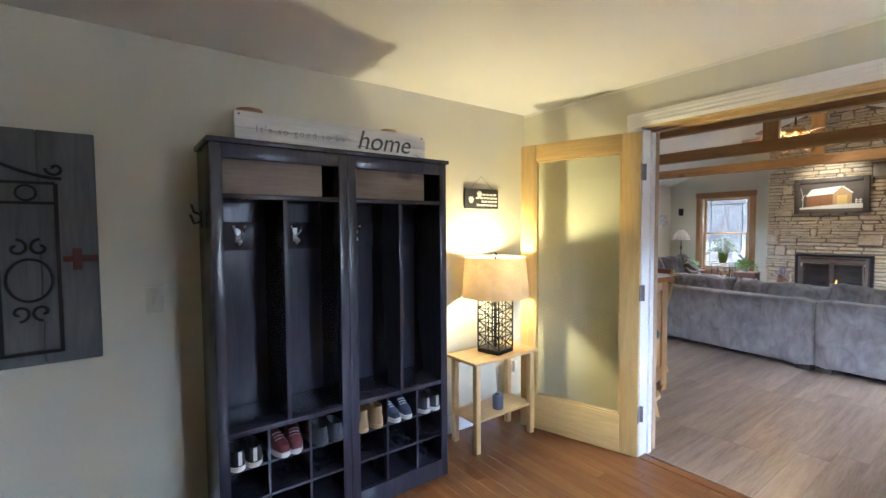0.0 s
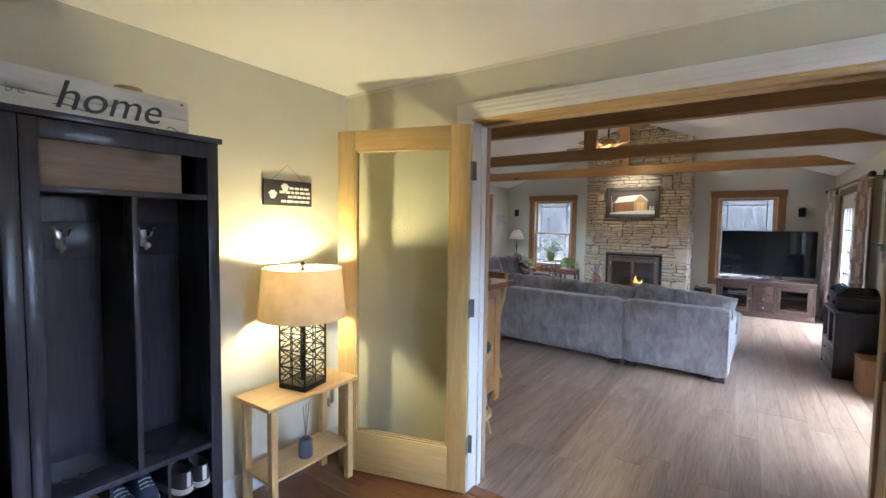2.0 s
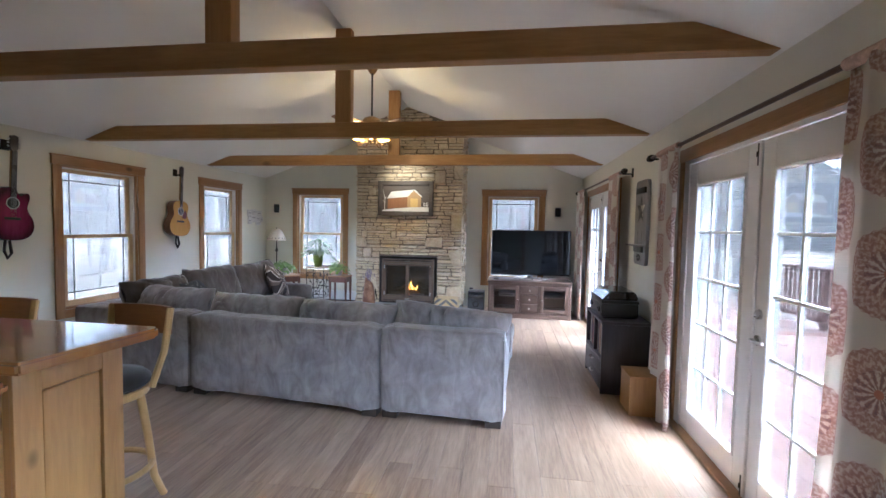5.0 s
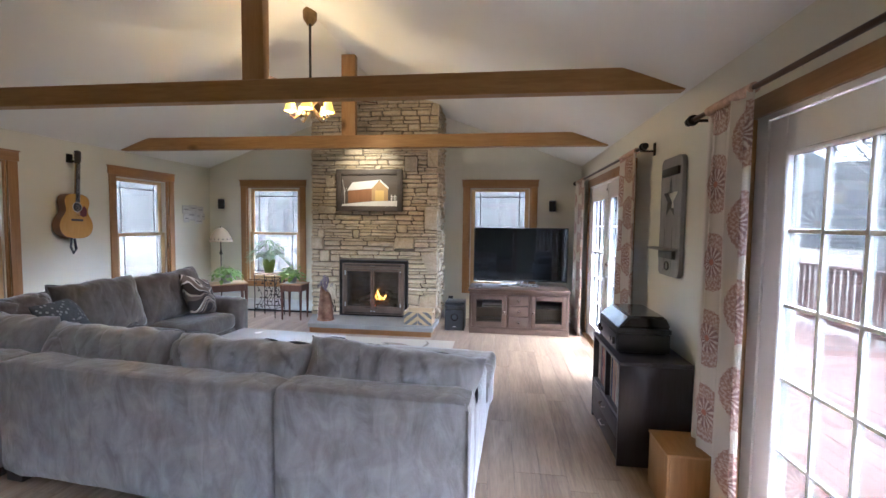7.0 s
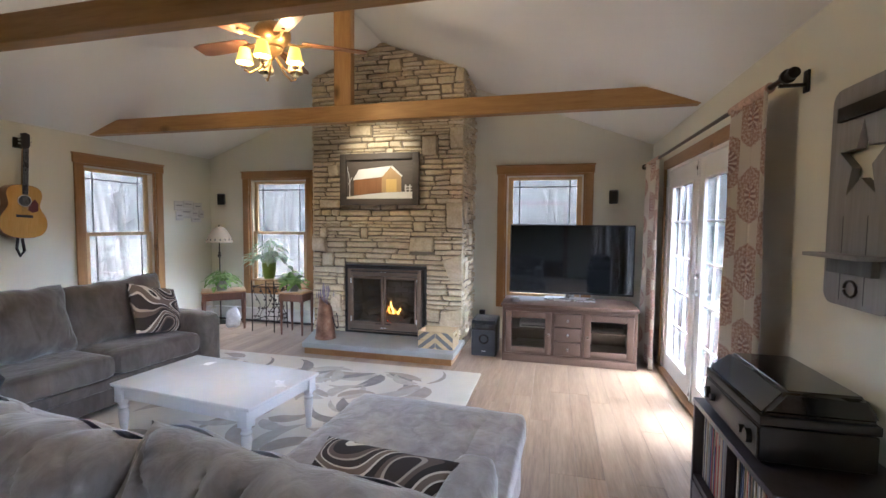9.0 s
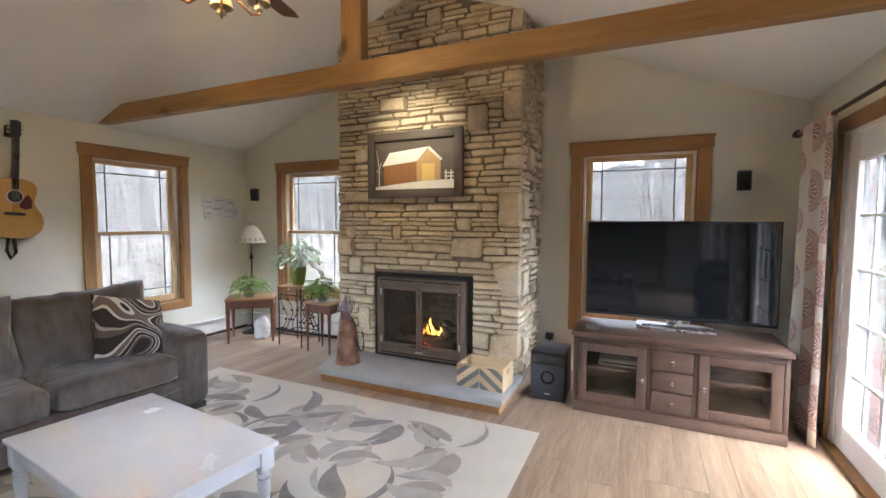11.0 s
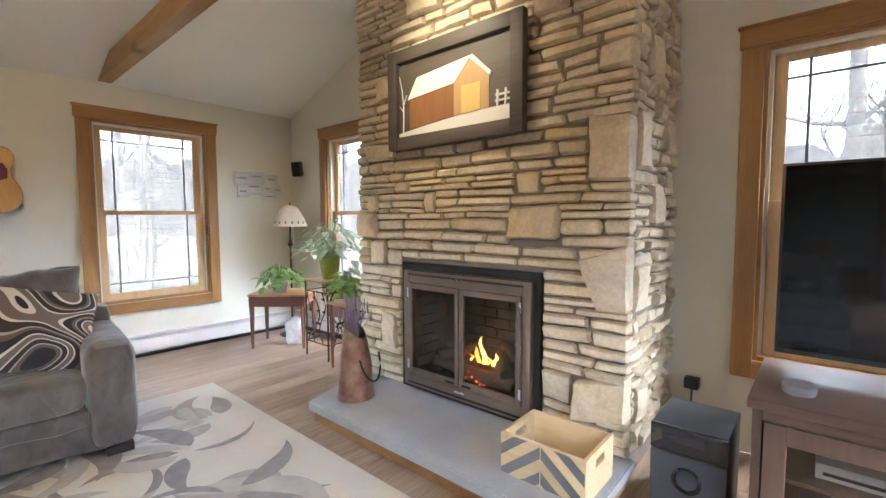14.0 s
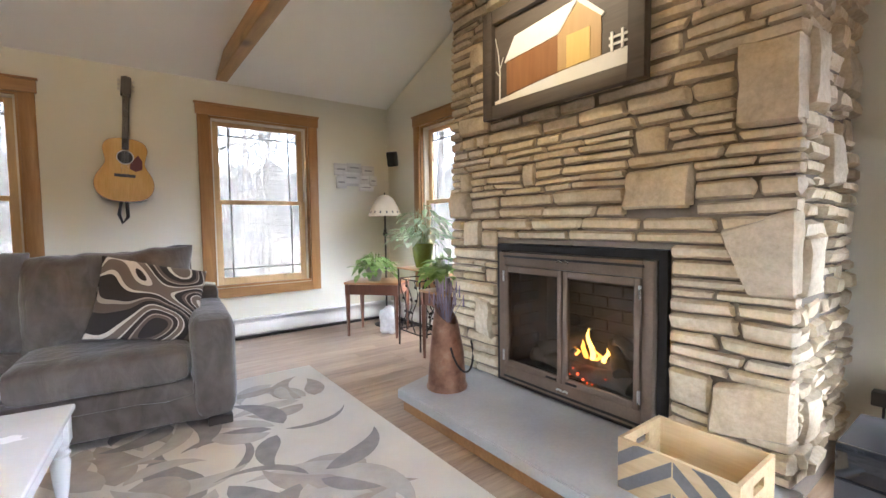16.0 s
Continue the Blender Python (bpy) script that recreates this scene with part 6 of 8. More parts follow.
for y in (dw0 - 0.028, dw1 + 0.003):
    part("divider", one(0.0, sd - 0.012, y, y + 0.025, 0.095, sh - 0.035, 0.002), M["walnut"], ts)
for k in range(3):
    z = 0.098 + 0.150 * k
    dwr = part("drawer", one(-0.008, 0.012, dw0, dw1, z, z + 0.143, 0.004), M["walnut_h"], ts)
    part("knob", lathe(bmesh.new(), [(0.005, 0), (0.006, 0.012), (0.016, 0.018), (0.015, 0.028), (0, 0.032)], 16), M["steel"], dwr, "brushed nickel knob").matrix_basis = pose(-0.008, (dw0 + dw1) / 2, z + 0.07, 0, -90, 0)
for p, q, kn in ((0.034, dw0 - 0.032, 1), (dw1 + 0.032, sw - 0.034, -1)):
    z0, z1 = 0.098, sh - 0.078
    bm = bmesh.new()
    for e, f, g, h in ((p, p + 0.065, z0, z1), (q - 0.065, q, z0, z1), (p + 0.065, q - 0.065, z1 - 0.065, z1), (p + 0.065, q - 0.065, z0, z0 + 0.065)):
        box(bm, -0.008, 0.014, e, f, g, h, 0.004)
    dr = part("glass_door", bm, M["walnut"], ts)
    part("pane", one(0.0, 0.004, p + 0.065, q - 0.065, z0 + 0.065, z1 - 0.065), M["smoke_glass"], dr).visible_shadow = False
    part("knob", lathe(bmesh.new(), [(0.005, 0), (0.006, 0.012), (0.016, 0.018), (0.015, 0.028), (0, 0.032)], 16), M["steel"], dr, "brushed nickel knob").matrix_basis = pose(-0.008, q - 0.03 if kn > 0 else p + 0.03, 0.31, 0, -90, 0)
    part("inner_shelf", one(0.03, sd - 0.02, p, q, 0.335, 0.35), M["walnut_h"], ts)


def device(name, x0, x1, y0, y1, z, h, material, label):
    root = thing(name, label, "electronics", "", pose(9.945 + x0, -0.435 + y0, z))
    part("case", one(0, x1 - x0, 0, y1 - y0, 0, h, 0.004), material, root)
    part("front_strip", one(-0.002, 0.0, 0.02, y1 - y0 - 0.02, h * 0.3, h * 0.5), M["black_plastic"], root)


device("game_console", 0.10, 0.38, 0.88, 1.18, 0.3505, 0.055, plain("white_plastic", (0.6, 0.6, 0.6), 0.4), "white game console behind the cabinet glass")
device("disc_player", 0.08, 0.40, 0.86, 1.22, 0.0955, 0.06, M["black_plastic"], "black disc player behind the cabinet glass")
device("cable_box", 0.08, 0.34, 0.12, 0.46, 0.3505, 0.05, M["black_plastic"], "black cable box behind the cabinet glass")

tv = thing("television", "large black flat-screen television, switched off", "television", "", pose(10.42, 0.215, sh + 0.0))
tw, th0, th1 = 1.36, 0.055, 0.845
part("panel", one(-0.005, 0.03, -tw / 2, tw / 2, th0, th1, 0.004), M["black_plastic"], tv)
part("screen", one(-0.008, -0.005, -tw / 2 + 0.012, tw / 2 - 0.012, th0 + 0.022, th1 - 0.012), M["screen"], tv, "glossy dark screen")
part("rear_housing", one(0.03, 0.075, -tw / 2 + 0.2, tw / 2 - 0.2, th0 + 0.05, th1 - 0.15, 0.02), M["black_plastic"], tv)
part("neck", one(0.0, 0.03, -0.05, 0.05, 0.012, th0 + 0.02, 0.004), M["steel"], tv)
bm = bmesh.new()
for a, b, c, d in ((-0.16, -0.13, -0.275, 0.275), (0.06, 0.09, -0.275, 0.275), (-0.13, 0.06, -0.275, -0.235), (-0.13, 0.06, 0.235, 0.275), (-0.01, 0.04, -0.235, 0.235)):
    box(bm, a, b, c, d, 0.0, 0.013, 0.004)
part("foot", bm, M["steel"], tv, "silver open foot")
bm = lathe(bmesh.new(), [(0, 0), (0.046, 0), (0.05, 0.01), (0.05, 0.03), (0.042, 0.038), (0, 0.04)], 24)
solid("smart_speaker", bm, plain("grey_fabric", (0.18, 0.18, 0.19), 0.9), "small round grey smart speaker on the media cabinet", "speaker", m=pose(10.09, 0.80, sh))

sb = thing("subwoofer", "black subwoofer box with a round port", "speaker", "", pose(10.04, 0.995, 0))
part("case", one(0, 0.32, 0, 0.275, 0.0, 0.40, 0.008), M["black_plastic"], sb)
part("front_panel", one(-0.012, 0.0, 0.0, 0.275, 0.0, 0.285, 0.004), plain("dark_grey_plastic", (0.03, 0.03, 0.033), 0.5), sb)
part("top_panel", one(-0.016, 0.0, 0.0, 0.275, 0.292, 0.40, 0.004), M["gloss_black"], sb)
bm = lathe(bmesh.new(), [(0.034, -0.002), (0.052, 0.0), (0.055, 0.006), (0.045, 0.01), (0.034, -0.01), (0.03, -0.03), (0, -0.03)], 28)
part("port", bm, M["gloss_black"], sb).matrix_basis = pose(-0.013, 0.137, 0.19, 0, -90, 0)
part("badge", one(-0.014, -0.012, 0.115, 0.16, 0.05, 0.058), M["steel"], sb)
bm = one(10.79, 10.85, 0.86 + 0.38, 0.93 + 0.38, 0.30, 0.36, 0.004)
solid("power_adapter", bm, M["black_plastic"], "black power adapter in the wall outlet", "adapter")
solid("cable", tube(bmesh.new(), [(10.80, 1.27, 0.31), (10.78, 1.27, 0.2), (10.74, 1.24, 0.08), (10.6, 1.2, 0.012), (10.45, 1.1, 0.01)], 0.005, 6), M["black_plastic"], "thin black cable on the floor", "cable")

for y, rz in ((5.17, 55), (-0.27, -20)):
    sp = thing("wall_speaker", "small black satellite speaker tilted on a wall bracket", "speaker", "wall speakers", pose(10.76, y, 1.80, 0, -12, rz * 0.6))
    part("case", one(-0.05, 0.04, -0.05, 0.05, -0.08, 0.08, 0.012), M["black_plastic"], sp)
    part("grille", one(-0.056, -0.05, -0.042, 0.042, -0.072, 0.072, 0.002), plain("speaker_cloth", (0.01, 0.01, 0.01), 0.95), sp)
    part("bracket", cyl(bmesh.new(), (0.03, 0, 0), (0.10, 0, 0.0), 0.014, n=12), M["black_plastic"], sp)

# ---- guitars ----
def guitar(x, wood_top, label, cut, side_mat):
    root = thing("guitar", label, "guitar", "guitars on the wall", pose(x, 5.375, 1.29, 0, 3, 0))
    ctrl = [(0.0, 0.0), (0.10, 0.008), (0.175, 0.05), (0.205, 0.13), (0.19, 0.21), (0.145, 0.275), (0.128, 0.32), (0.142, 0.38), (0.152, 0.43), (0.13, 0.485), (0.07, 0.51), (0.0, 0.515)]
    right = list(ctrl)
    if cut:
        right = ctrl[:8] + [(0.155, 0.43), (0.14, 0.47), (0.105, 0.465), (0.07, 0.43), (0.04, 0.46), (0.03, 0.505), (0.0, 0.515)]
    poly = right + [(-u, v) for u, v in ctrl[-2:0:-1]]
    # smooth the outline once
    for _ in range(2):
        nn = []
        for i, p in enumerate(poly):
            q = poly[(i + 1) % len(poly)]
            nn += [(0.75 * p[0] + 0.25 * q[0], 0.75 * p[1] + 0.25 * q[1]), (0.25 * p[0] + 0.75 * q[0], 0.25 * p[1] + 0.75 * q[1])]
        poly = nn
    part("body", prism(bmesh.new(), poly, -0.045, 0.055, "y"), side_mat, root, smooth=50)
    part("top", prism(bmesh.new(), [(u * 0.985, 0.257 + (v - 0.257) * 0.985) for u, v in poly], -0.048, -0.045, "y"), wood_top, root, smooth=0)
    part("sound_hole", cyl(bmesh.new(), (0, -0.0495, 0.36), (0, -0.048, 0.36), 0.05, n=28), M["ink"], root)
    part("rosette", lathe(bmesh.new(), [(0.051, 0), (0.058, 0), (0.058, 0.001), (0.051, 0.001), (0.051, 0)], 28), M["shoe_white"], root).matrix_basis = pose(0, -0.0485, 0.36, 90)
    part("bridge", one(-0.07, 0.07, -0.055, -0.048, 0.20, 0.225, 0.004), M["ink"], root)
    part("neck", one(-0.022, 0.022, -0.05, -0.025, 0.50, 0.86, 0.005), M["slab_wood"], root)
    part("fingerboard", one(-0.024, 0.024, -0.057, -0.05, 0.42, 0.86, 0.002), M["espresso"], root)
    part("headstock", prism(bmesh.new(), [(-0.022, 0.86), (0.022, 0.86), (0.036, 0.89), (0.034, 1.0), (0.0, 1.012), (-0.034, 1.0), (-0.036, 0.89)], -0.048, -0.03, "y"), M["espresso"], root)
    for s in (-1, 1):
        for k in range(3):
            z = 0.90 + 0.035 * k
            part("tuner", cyl(cyl(bmesh.new(), (s * 0.034, -0.04, z), (s * 0.052, -0.04, z), 0.004, n=8), (s * 0.05, -0.04, z - 0.008), (s * 0.05, -0.04, z + 0.008), 0.006, n=8), M["steel"], root)
    bm = bmesh.new()
    for k in range(6):
        q = -0.018 + 0.0072 * k
        tube(bm, [(q * 1.3, -0.058, 0.215), (q, -0.060, 0.86)], 0.0007, 4)
    part("strings", bm, M["steel"], root)
    if not cut:
        part("pickguard", prism(bmesh.new(), [(0.035, 0.32), (0.085, 0.385), (0.115, 0.34), (0.115, 0.27), (0.07, 0.25), (0.03, 0.27)], -0.0495, -0.048, "y"), M["shoe_red"], root)
    part("strap", tube(bmesh.new(), [(-0.02, 0.0, 0.02), (-0.035, -0.01, -0.10), (-0.01, -0.02, -0.17), (0.025, -0.015, -0.12), (0.015, 0.0, 0.0)], 0.013, 6), M["shoe_black"], root, "black guitar strap")
    part("wall_hanger", box(one(-0.035, 0.035, 0.055, 0.073, 0.87, 0.97, 0.004), -0.012, 0.012, -0.028, 0.055, 0.875, 0.895, 0.003), M["black_metal"], root)
    return root


M["spruce"] = wood("amber_spruce", (0.50, 0.27, 0.06), (0.62, 0.38, 0.12), 2, 0.25, grain=10, coat=0.4, tone=0.03)
M["mahog"] = wood("guitar_side", (0.16, 0.07, 0.03), (0.26, 0.12, 0.06), 2, 0.3, grain=8, coat=0.4)
mg, n, l, b = mat("magenta_burst", 0.2)
tc = n.new("ShaderNodeTexCoord")
mp = n.new("ShaderNodeMapping")
mp.inputs["Location"].default_value = (0, 0, -0.24)
mp.inputs["Scale"].default_value = (1.2, 0, 1)
l.new(tc.outputs["Object"], mp.inputs["Vector"])
vl = n.new("ShaderNodeVectorMath")
vl.operation = "LENGTH"
l.new(mp.outputs[0], vl.inputs[0])
cc = ramp(n, l, vl.outputs["Value"], [(0.06, (0.30, 0.03, 0.11)), (0.17, (0.20, 0.015, 0.07)), (0.24, (0.03, 0.006, 0.014))])
l.new(mixc(n, l, 0.25, cc, ramp(n, l, noise_tex(n, l, coords(n, l, (1, 1, 0.2)), 30, 4), [(0.3, (0.08, 0.01, 0.03)), (0.7, (0.34, 0.05, 0.14))])), b.inputs["Base Color"])
b.inputs["Coat Weight"].default_value = 0.5
guitar(8.35, M["spruce"], "natural spruce acoustic guitar hanging on the wall", False, M["mahog"])
guitar(6.16, mg, "magenta burst acoustic guitar with a cutaway hanging on the wall", True, M["ink"])

# paper squares on the wall
wa = thing("wall_art", "cluster of pale whitewashed wooden tiles", "wall art", "", pose(10.19, 5.45, 1.46))
wr = random.Random(3)
for x, z, w, h in ((0.0, 0.16, 0.16, 0.13), (0.15, 0.20, 0.17, 0.10), (0.33, 0.17, 0.15, 0.11), (0.02, 0.02, 0.12, 0.13), (0.10, 0.08, 0.20, 0.12), (0.30, 0.08, 0.12, 0.09), (0.29, 0.0, 0.18, 0.08), (0.42, 0.06, 0.09, 0.11)):
    y = -wr.uniform(0.012, 0.024)
    tl_ = part("tile", one(x, x + w, y, 0.0 + y + 0.01, z, z + h, 0.002), M["white_board"], wa)
    part("writing", one(x + w * 0.2, x + w * 0.8, y - 0.001, y, z + h * 0.45, z + h * 0.58), M["ink_pale"], tl_)
part("backing", one(0.05, 0.45, -0.011, 0.0, 0.05, 0.25), M["white_board"], wa)
# ---- curtains and rods ----
def medallion():
    m, n, l, b = mat("medallion_curtain", 0.9)
    uv = n.new("ShaderNodeUVMap")
    sx = n.new("ShaderNodeSeparateXYZ")
    l.new(uv.outputs[0], sx.inputs[0])
    cw, chh = 0.33, 0.40
    u = math_node(n, l, "DIVIDE", sx.outputs[0], cw)
    col = math_node(n, l, "FLOOR", u)
    odd = math_node(n, l, "MULTIPLY", math_node(n, l, "MODULO", col, 2.0), 0.5)
    v = math_node(n, l, "ADD", math_node(n, l, "DIVIDE", sx.outputs[1], chh), odd)
    du = math_node(n, l, "MULTIPLY", math_node(n, l, "SUBTRACT", math_node(n, l, "FRACT", u), 0.5), cw)
    dv = math_node(n, l, "MULTIPLY", math_node(n, l, "SUBTRACT", math_node(n, l, "FRACT", v), 0.5), chh)
    r = math_node(n, l, "SQRT", math_node(n, l, "ADD", math_node(n, l, "MULTIPLY", du, du), math_node(n, l, "MULTIPLY", dv, dv)))
    ang = math_node(n, l, "ARCTAN2", dv, du)
    petal = math_node(n, l, "SINE", math_node(n, l, "MULTIPLY", ang, 14.0))
    half = math_node(n, l, "SINE", math_node(n, l, "MULTIPLY", ang, 28.0))
    waver = math_node(n, l, "MULTIPLY", math_node(n, l, "SUBTRACT", noise_tex(n, l, uv.outputs[0], 24, 2), 0.5), 5.0)
    ringw = math_node(n, l, "SINE", math_node(n, l, "ADD", math_node(n, l, "ADD", math_node(n, l, "MULTIPLY", r, 210.0), math_node(n, l, "MULTIPLY", half, 1.5)), waver))
    lace = noise_tex(n, l, uv.outputs[0], 75, 3, 0.6, 1.0)
    mixed = math_node(n, l, "ADD", math_node(n, l, "MULTIPLY", ringw, 0.11), lace)
    rust = ramp(n, l, mixed, [(0.34, (0.41, 0.26, 0.22)), (0.5, (0.51, 0.37, 0.31)), (0.66, (0.66, 0.56, 0.49))])
    rays = math_node(n, l, "ADD", math_node(n, l, "MULTIPLY", petal, 0.17), lace)
    dark = ramp(n, l, rays, [(0.32, (0.30, 0.20, 0.19)), (0.5, (0.44, 0.29, 0.25)), (0.64, (0.70, 0.62, 0.55))])
    inner = math_node(n, l, "LESS_THAN", r, 0.078)
    core = math_node(n, l, "LESS_THAN", r, 0.016)
    body = mixc(n, l, inner, rust, dark)
    body = mixc(n, l, core, body, (0.50, 0.24, 0.18))
    edge = math_node(n, l, "ADD", 0.152, math_node(n, l, "MULTIPLY", half, 0.003))
    disc = math_node(n, l, "LESS_THAN", r, edge)
    cream = ramp(n, l, noise_tex(n, l, uv.outputs[0], 300, 2), [(0.3, (0.66, 0.61, 0.53)), (0.7, (0.74, 0.69, 0.62))])
    c = mixc(n, l, disc, cream, body)
    n.remove(b)
    df2, tl2, ms2 = n.new("ShaderNodeBsdfDiffuse"), n.new("ShaderNodeBsdfTranslucent"), n.new("ShaderNodeMixShader")
    l.new(c, df2.inputs["Color"])
    l.new(c, tl2.inputs["Color"])
    ms2.inputs[0].default_value = 0.3
    l.new(df2.outputs[0], ms2.inputs[1])
    l.new(tl2.outputs[0], ms2.inputs[2])
    l.new(ms2.outputs[0], n["Material Output"].inputs["Surface"])
    return m


M["curtain"] = medallion()
M["rod"] = plain("bronze_rod", (0.07, 0.04, 0.028), 0.35, 0.7)


def curtain(x0, x1, y, top, folds, depth, seed, flare):
    """A hanging panel with soft pleats between x0 and x1, its cloth longer than the gap."""
    root = thing("curtain", "cream curtain panel with rust medallions on a rod", "curtain", "curtain panels")
    bm = bmesh.new()
    uvl = bm.loops.layers.uv.new("UVMap")
    nx, nz = folds * 14, 36
    grid, us = [], []
    for j in range(nz + 1):
        t = j / nz
        z = 0.012 + (top - 0.012) * t
        row, urow, acc, prev = [], [], 0.0, None
        for i in range(nx + 1):
            s = i / nx
            cx, hw = (x0 + x1) / 2, (x1 - x0) / 2
            k = hw * (1 + flare * (1 - t) ** 1.5)
            ph = s * folds * 2 * math.pi + 0.5 * math.sin(3 * s + seed) + 0.25 * (1 - t) * math.sin(5 * s + seed * 2)
            amp = depth * (0.75 + 0.35 * math.sin(seed + 7 * s)) * (0.72 + 0.28 * (1 - t))
            p = Vector((cx + k * (2 * s - 1) + 0.012 * math.sin(ph * 2), y + amp * math.sin(ph) + 0.008 * noise.noise(Vector((s * 6, t * 4, seed))), z))
            if prev is not None:
                acc += math.hypot(p.x - prev.x, p.y - prev.y)
            prev = p
            row.append(bm.verts.new(p))
            urow.append(acc)
        grid.append(row)
        us.append(urow)
    for j in range(nz):
        for i in range(nx):
            f = bm.faces.new((grid[j][i], grid[j][i + 1], grid[j + 1][i + 1], grid[j + 1][i]))
            ref = us[nz // 2]
            for lp, (a, b) in zip(f.loops, ((j, i), (j, i + 1), (j + 1, i + 1), (j + 1, i))):
                lp[uvl].uv = (ref[b] + 4.0 + seed, grid[a][b].co.z + 0.17 * seed)
    me = bpy.data.meshes.new("cloth")
    bm.to_mesh(me)
    bm.free()
    me.shade_smooth()
    me.materials.append(M["curtain"])
    ob = new("cloth", me)
    ob.parent = root
    sol = ob.modifiers.new("thickness", "SOLIDIFY")
    sol.thickness = 0.002
    part("rod_pocket", tube(bmesh.new(), [(x0 + 0.01, y, top + 0.005), ((x0 + x1) / 2, y, top + 0.007), (x1 - 0.01, y, top + 0.005)], 0.024, 10), M["curtain_top"], root)
    return root


M["curtain_top"] = plain("cream_rust_cloth", (0.52, 0.36, 0.28), 0.9, var=0.35, scale=25)
CZ = 2.125
CYL = -0.585
curtain(6.02, 6.47, CYL, CZ, 3, 0.032, 0.4, 0.2)
curtain(3.78, 4.45, CYL, CZ, 3, 0.036, 1.3, 0.22)
curtain(7.70, 8.19, CYL, CZ, 4, 0.034, 2.2, 0.34)
curtain(9.98, 10.55, CYL, CZ, 3, 0.05, 3.1, 0.08)
for a, b in ((3.66, 6.63), (7.70 - 0.12, 10.66)):
    rd = thing("curtain_rod", "bronze curtain rod with dark cylinder finials", "curtain rod", "curtain rods")
    part("rod", cyl(bmesh.new(), (a, CYL, CZ + 0.005), (b, CYL, CZ + 0.005), 0.013, n=14), M["rod"], rd)
    for q, s in ((a, -1), (b, 1)):
        part("finial", lathe(bmesh.new(), [(0, 0), (0.015, 0), (0.017, 0.01), (0.03, 0.014), (0.032, 0.035), (0.02, 0.04), (0.016, 0.055), (0.026, 0.065), (0.024, 0.085), (0, 0.09)], 20), M["black_metal"], rd).matrix_basis = pose(q, CYL, CZ + 0.005, 0, 90 * s, 0)
    for q in (a + 0.05, b - 0.05):
        part("bracket", box(one(q - 0.02, q + 0.02, YS, YS + 0.012, CZ - 0.05, CZ + 0.05, 0.003), q - 0.007, q + 0.007, YS + 0.012, CYL, CZ - 0.022, CZ - 0.008), M["black_metal"], rd)

# ---- star board ----
sbd = thing("star_shelf", "grey wooden wall board with a cut-out star and small shelf", "wall decoration", "", pose(6.985, YS, 1.165))
M["greywash"] = wood("grey_washed_board", (0.20, 0.19, 0.185), (0.30, 0.29, 0.28), 2, 0.75, grain=6, relief=0.2, tone=0.05)
bw, bh = 0.375, 0.83
star = []
for k in range(10):
    r = 0.135 if k % 2 == 0 else 0.055
    t = math.pi / 2 + k * math.pi / 5
    star.append((bw / 2 + r * math.cos(t), 0.54 + r * 1.12 * math.sin(t)))
rd_ = 0.05
outer = []
for cx, cz, a0 in ((bw - rd_, rd_, -90), (bw - rd_, bh - rd_, 0), (rd_, bh - rd_, 90), (rd_, rd_, 180)):
    for k in range(5):
        t = radians(a0 + 22.5 * k)
        outer.append((cx + rd_ * math.cos(t), cz + rd_ * math.sin(t)))


def ring_plate(outer, inner, y0, y1):
    """A plate with a hole, cut where a level line from the hole's first point meets the rim."""
    bm = bmesh.new()
    ov = [bm.verts.new((u, y1, v)) for u, v in outer]
    iv = [bm.verts.new((u, y1, v)) for u, v in inner]
    es = [bm.edges.new((r[k], r[(k + 1) % len(r)])) for r in (ov, iv) for k in range(len(r))]
    bmesh.ops.triangle_fill(bm, use_beauty=True, use_dissolve=False, edges=es)
    geo = bmesh.ops.extrude_face_region(bm, geom=bm.faces[:])
    bmesh.ops.translate(bm, vec=(0, y0 - y1, 0), verts=[g for g in geo["geom"] if isinstance(g, bmesh.types.BMVert)])
    return bm


part("board", ring_plate(outer, star, 0.004, 0.034), M["greywash"], sbd, smooth=0)
for q in (0.137, 0.273):
    part("groove", one(q - 0.002, q + 0.002, 0.034, 0.0345, 0.02, 0.34), M["ink"], sbd)
part("iron_strap", one(0.03, bw - 0.06, 0.034, 0.052, 0.70, 0.755, 0.003), M["black_metal"], sbd, "black iron strap")
part("shelf", one(0.02, bw - 0.02, 0.034, 0.125, 0.185, 0.2, 0.003), M["greywash"], sbd)
part("shelf_rail", one(0.06, bw - 0.06, 0.034, 0.06, 0.125, 0.185, 0.003), M["drift"], sbd)
part("ornament", tube(bmesh.new(), [(0.2 + 0.035 * math.cos(t * 0.55), 0.04, 0.07 + 0.03 * math.sin(t * 0.55)) for t in range(12)], 0.005, 6), M["black_metal"], sbd)

# ---- record shelf with stereo ----
rs = thing("record_shelf", "black-brown shelf of records over two drawers", "shelf", "", pose(6.715, -0.68, 0))
rw, rdp, rh = 0.77, 0.435, 0.668
e = M["espresso"]
part("top_board", one(0, rw, 0, rdp + 0.004, rh - 0.025, rh, 0.003), e, rs)
part("side_panel", one(0, 0.022, 0, rdp, 0, rh - 0.025, 0.002), e, rs)
part("side_panel", one(rw - 0.022, rw, 0, rdp, 0, rh - 0.025, 0.002), e, rs)
part("back_panel", one(0.022, rw - 0.022, 0, 0.01, 0.03, rh - 0.025), e, rs)
part("shelf", one(0.022, rw - 0.022, 0.01, rdp - 0.004, 0.29, 0.312), e, rs)
part("bottom_board", one(0.022, rw - 0.022, 0.01, rdp - 0.02, 0.03, 0.05), e, rs)
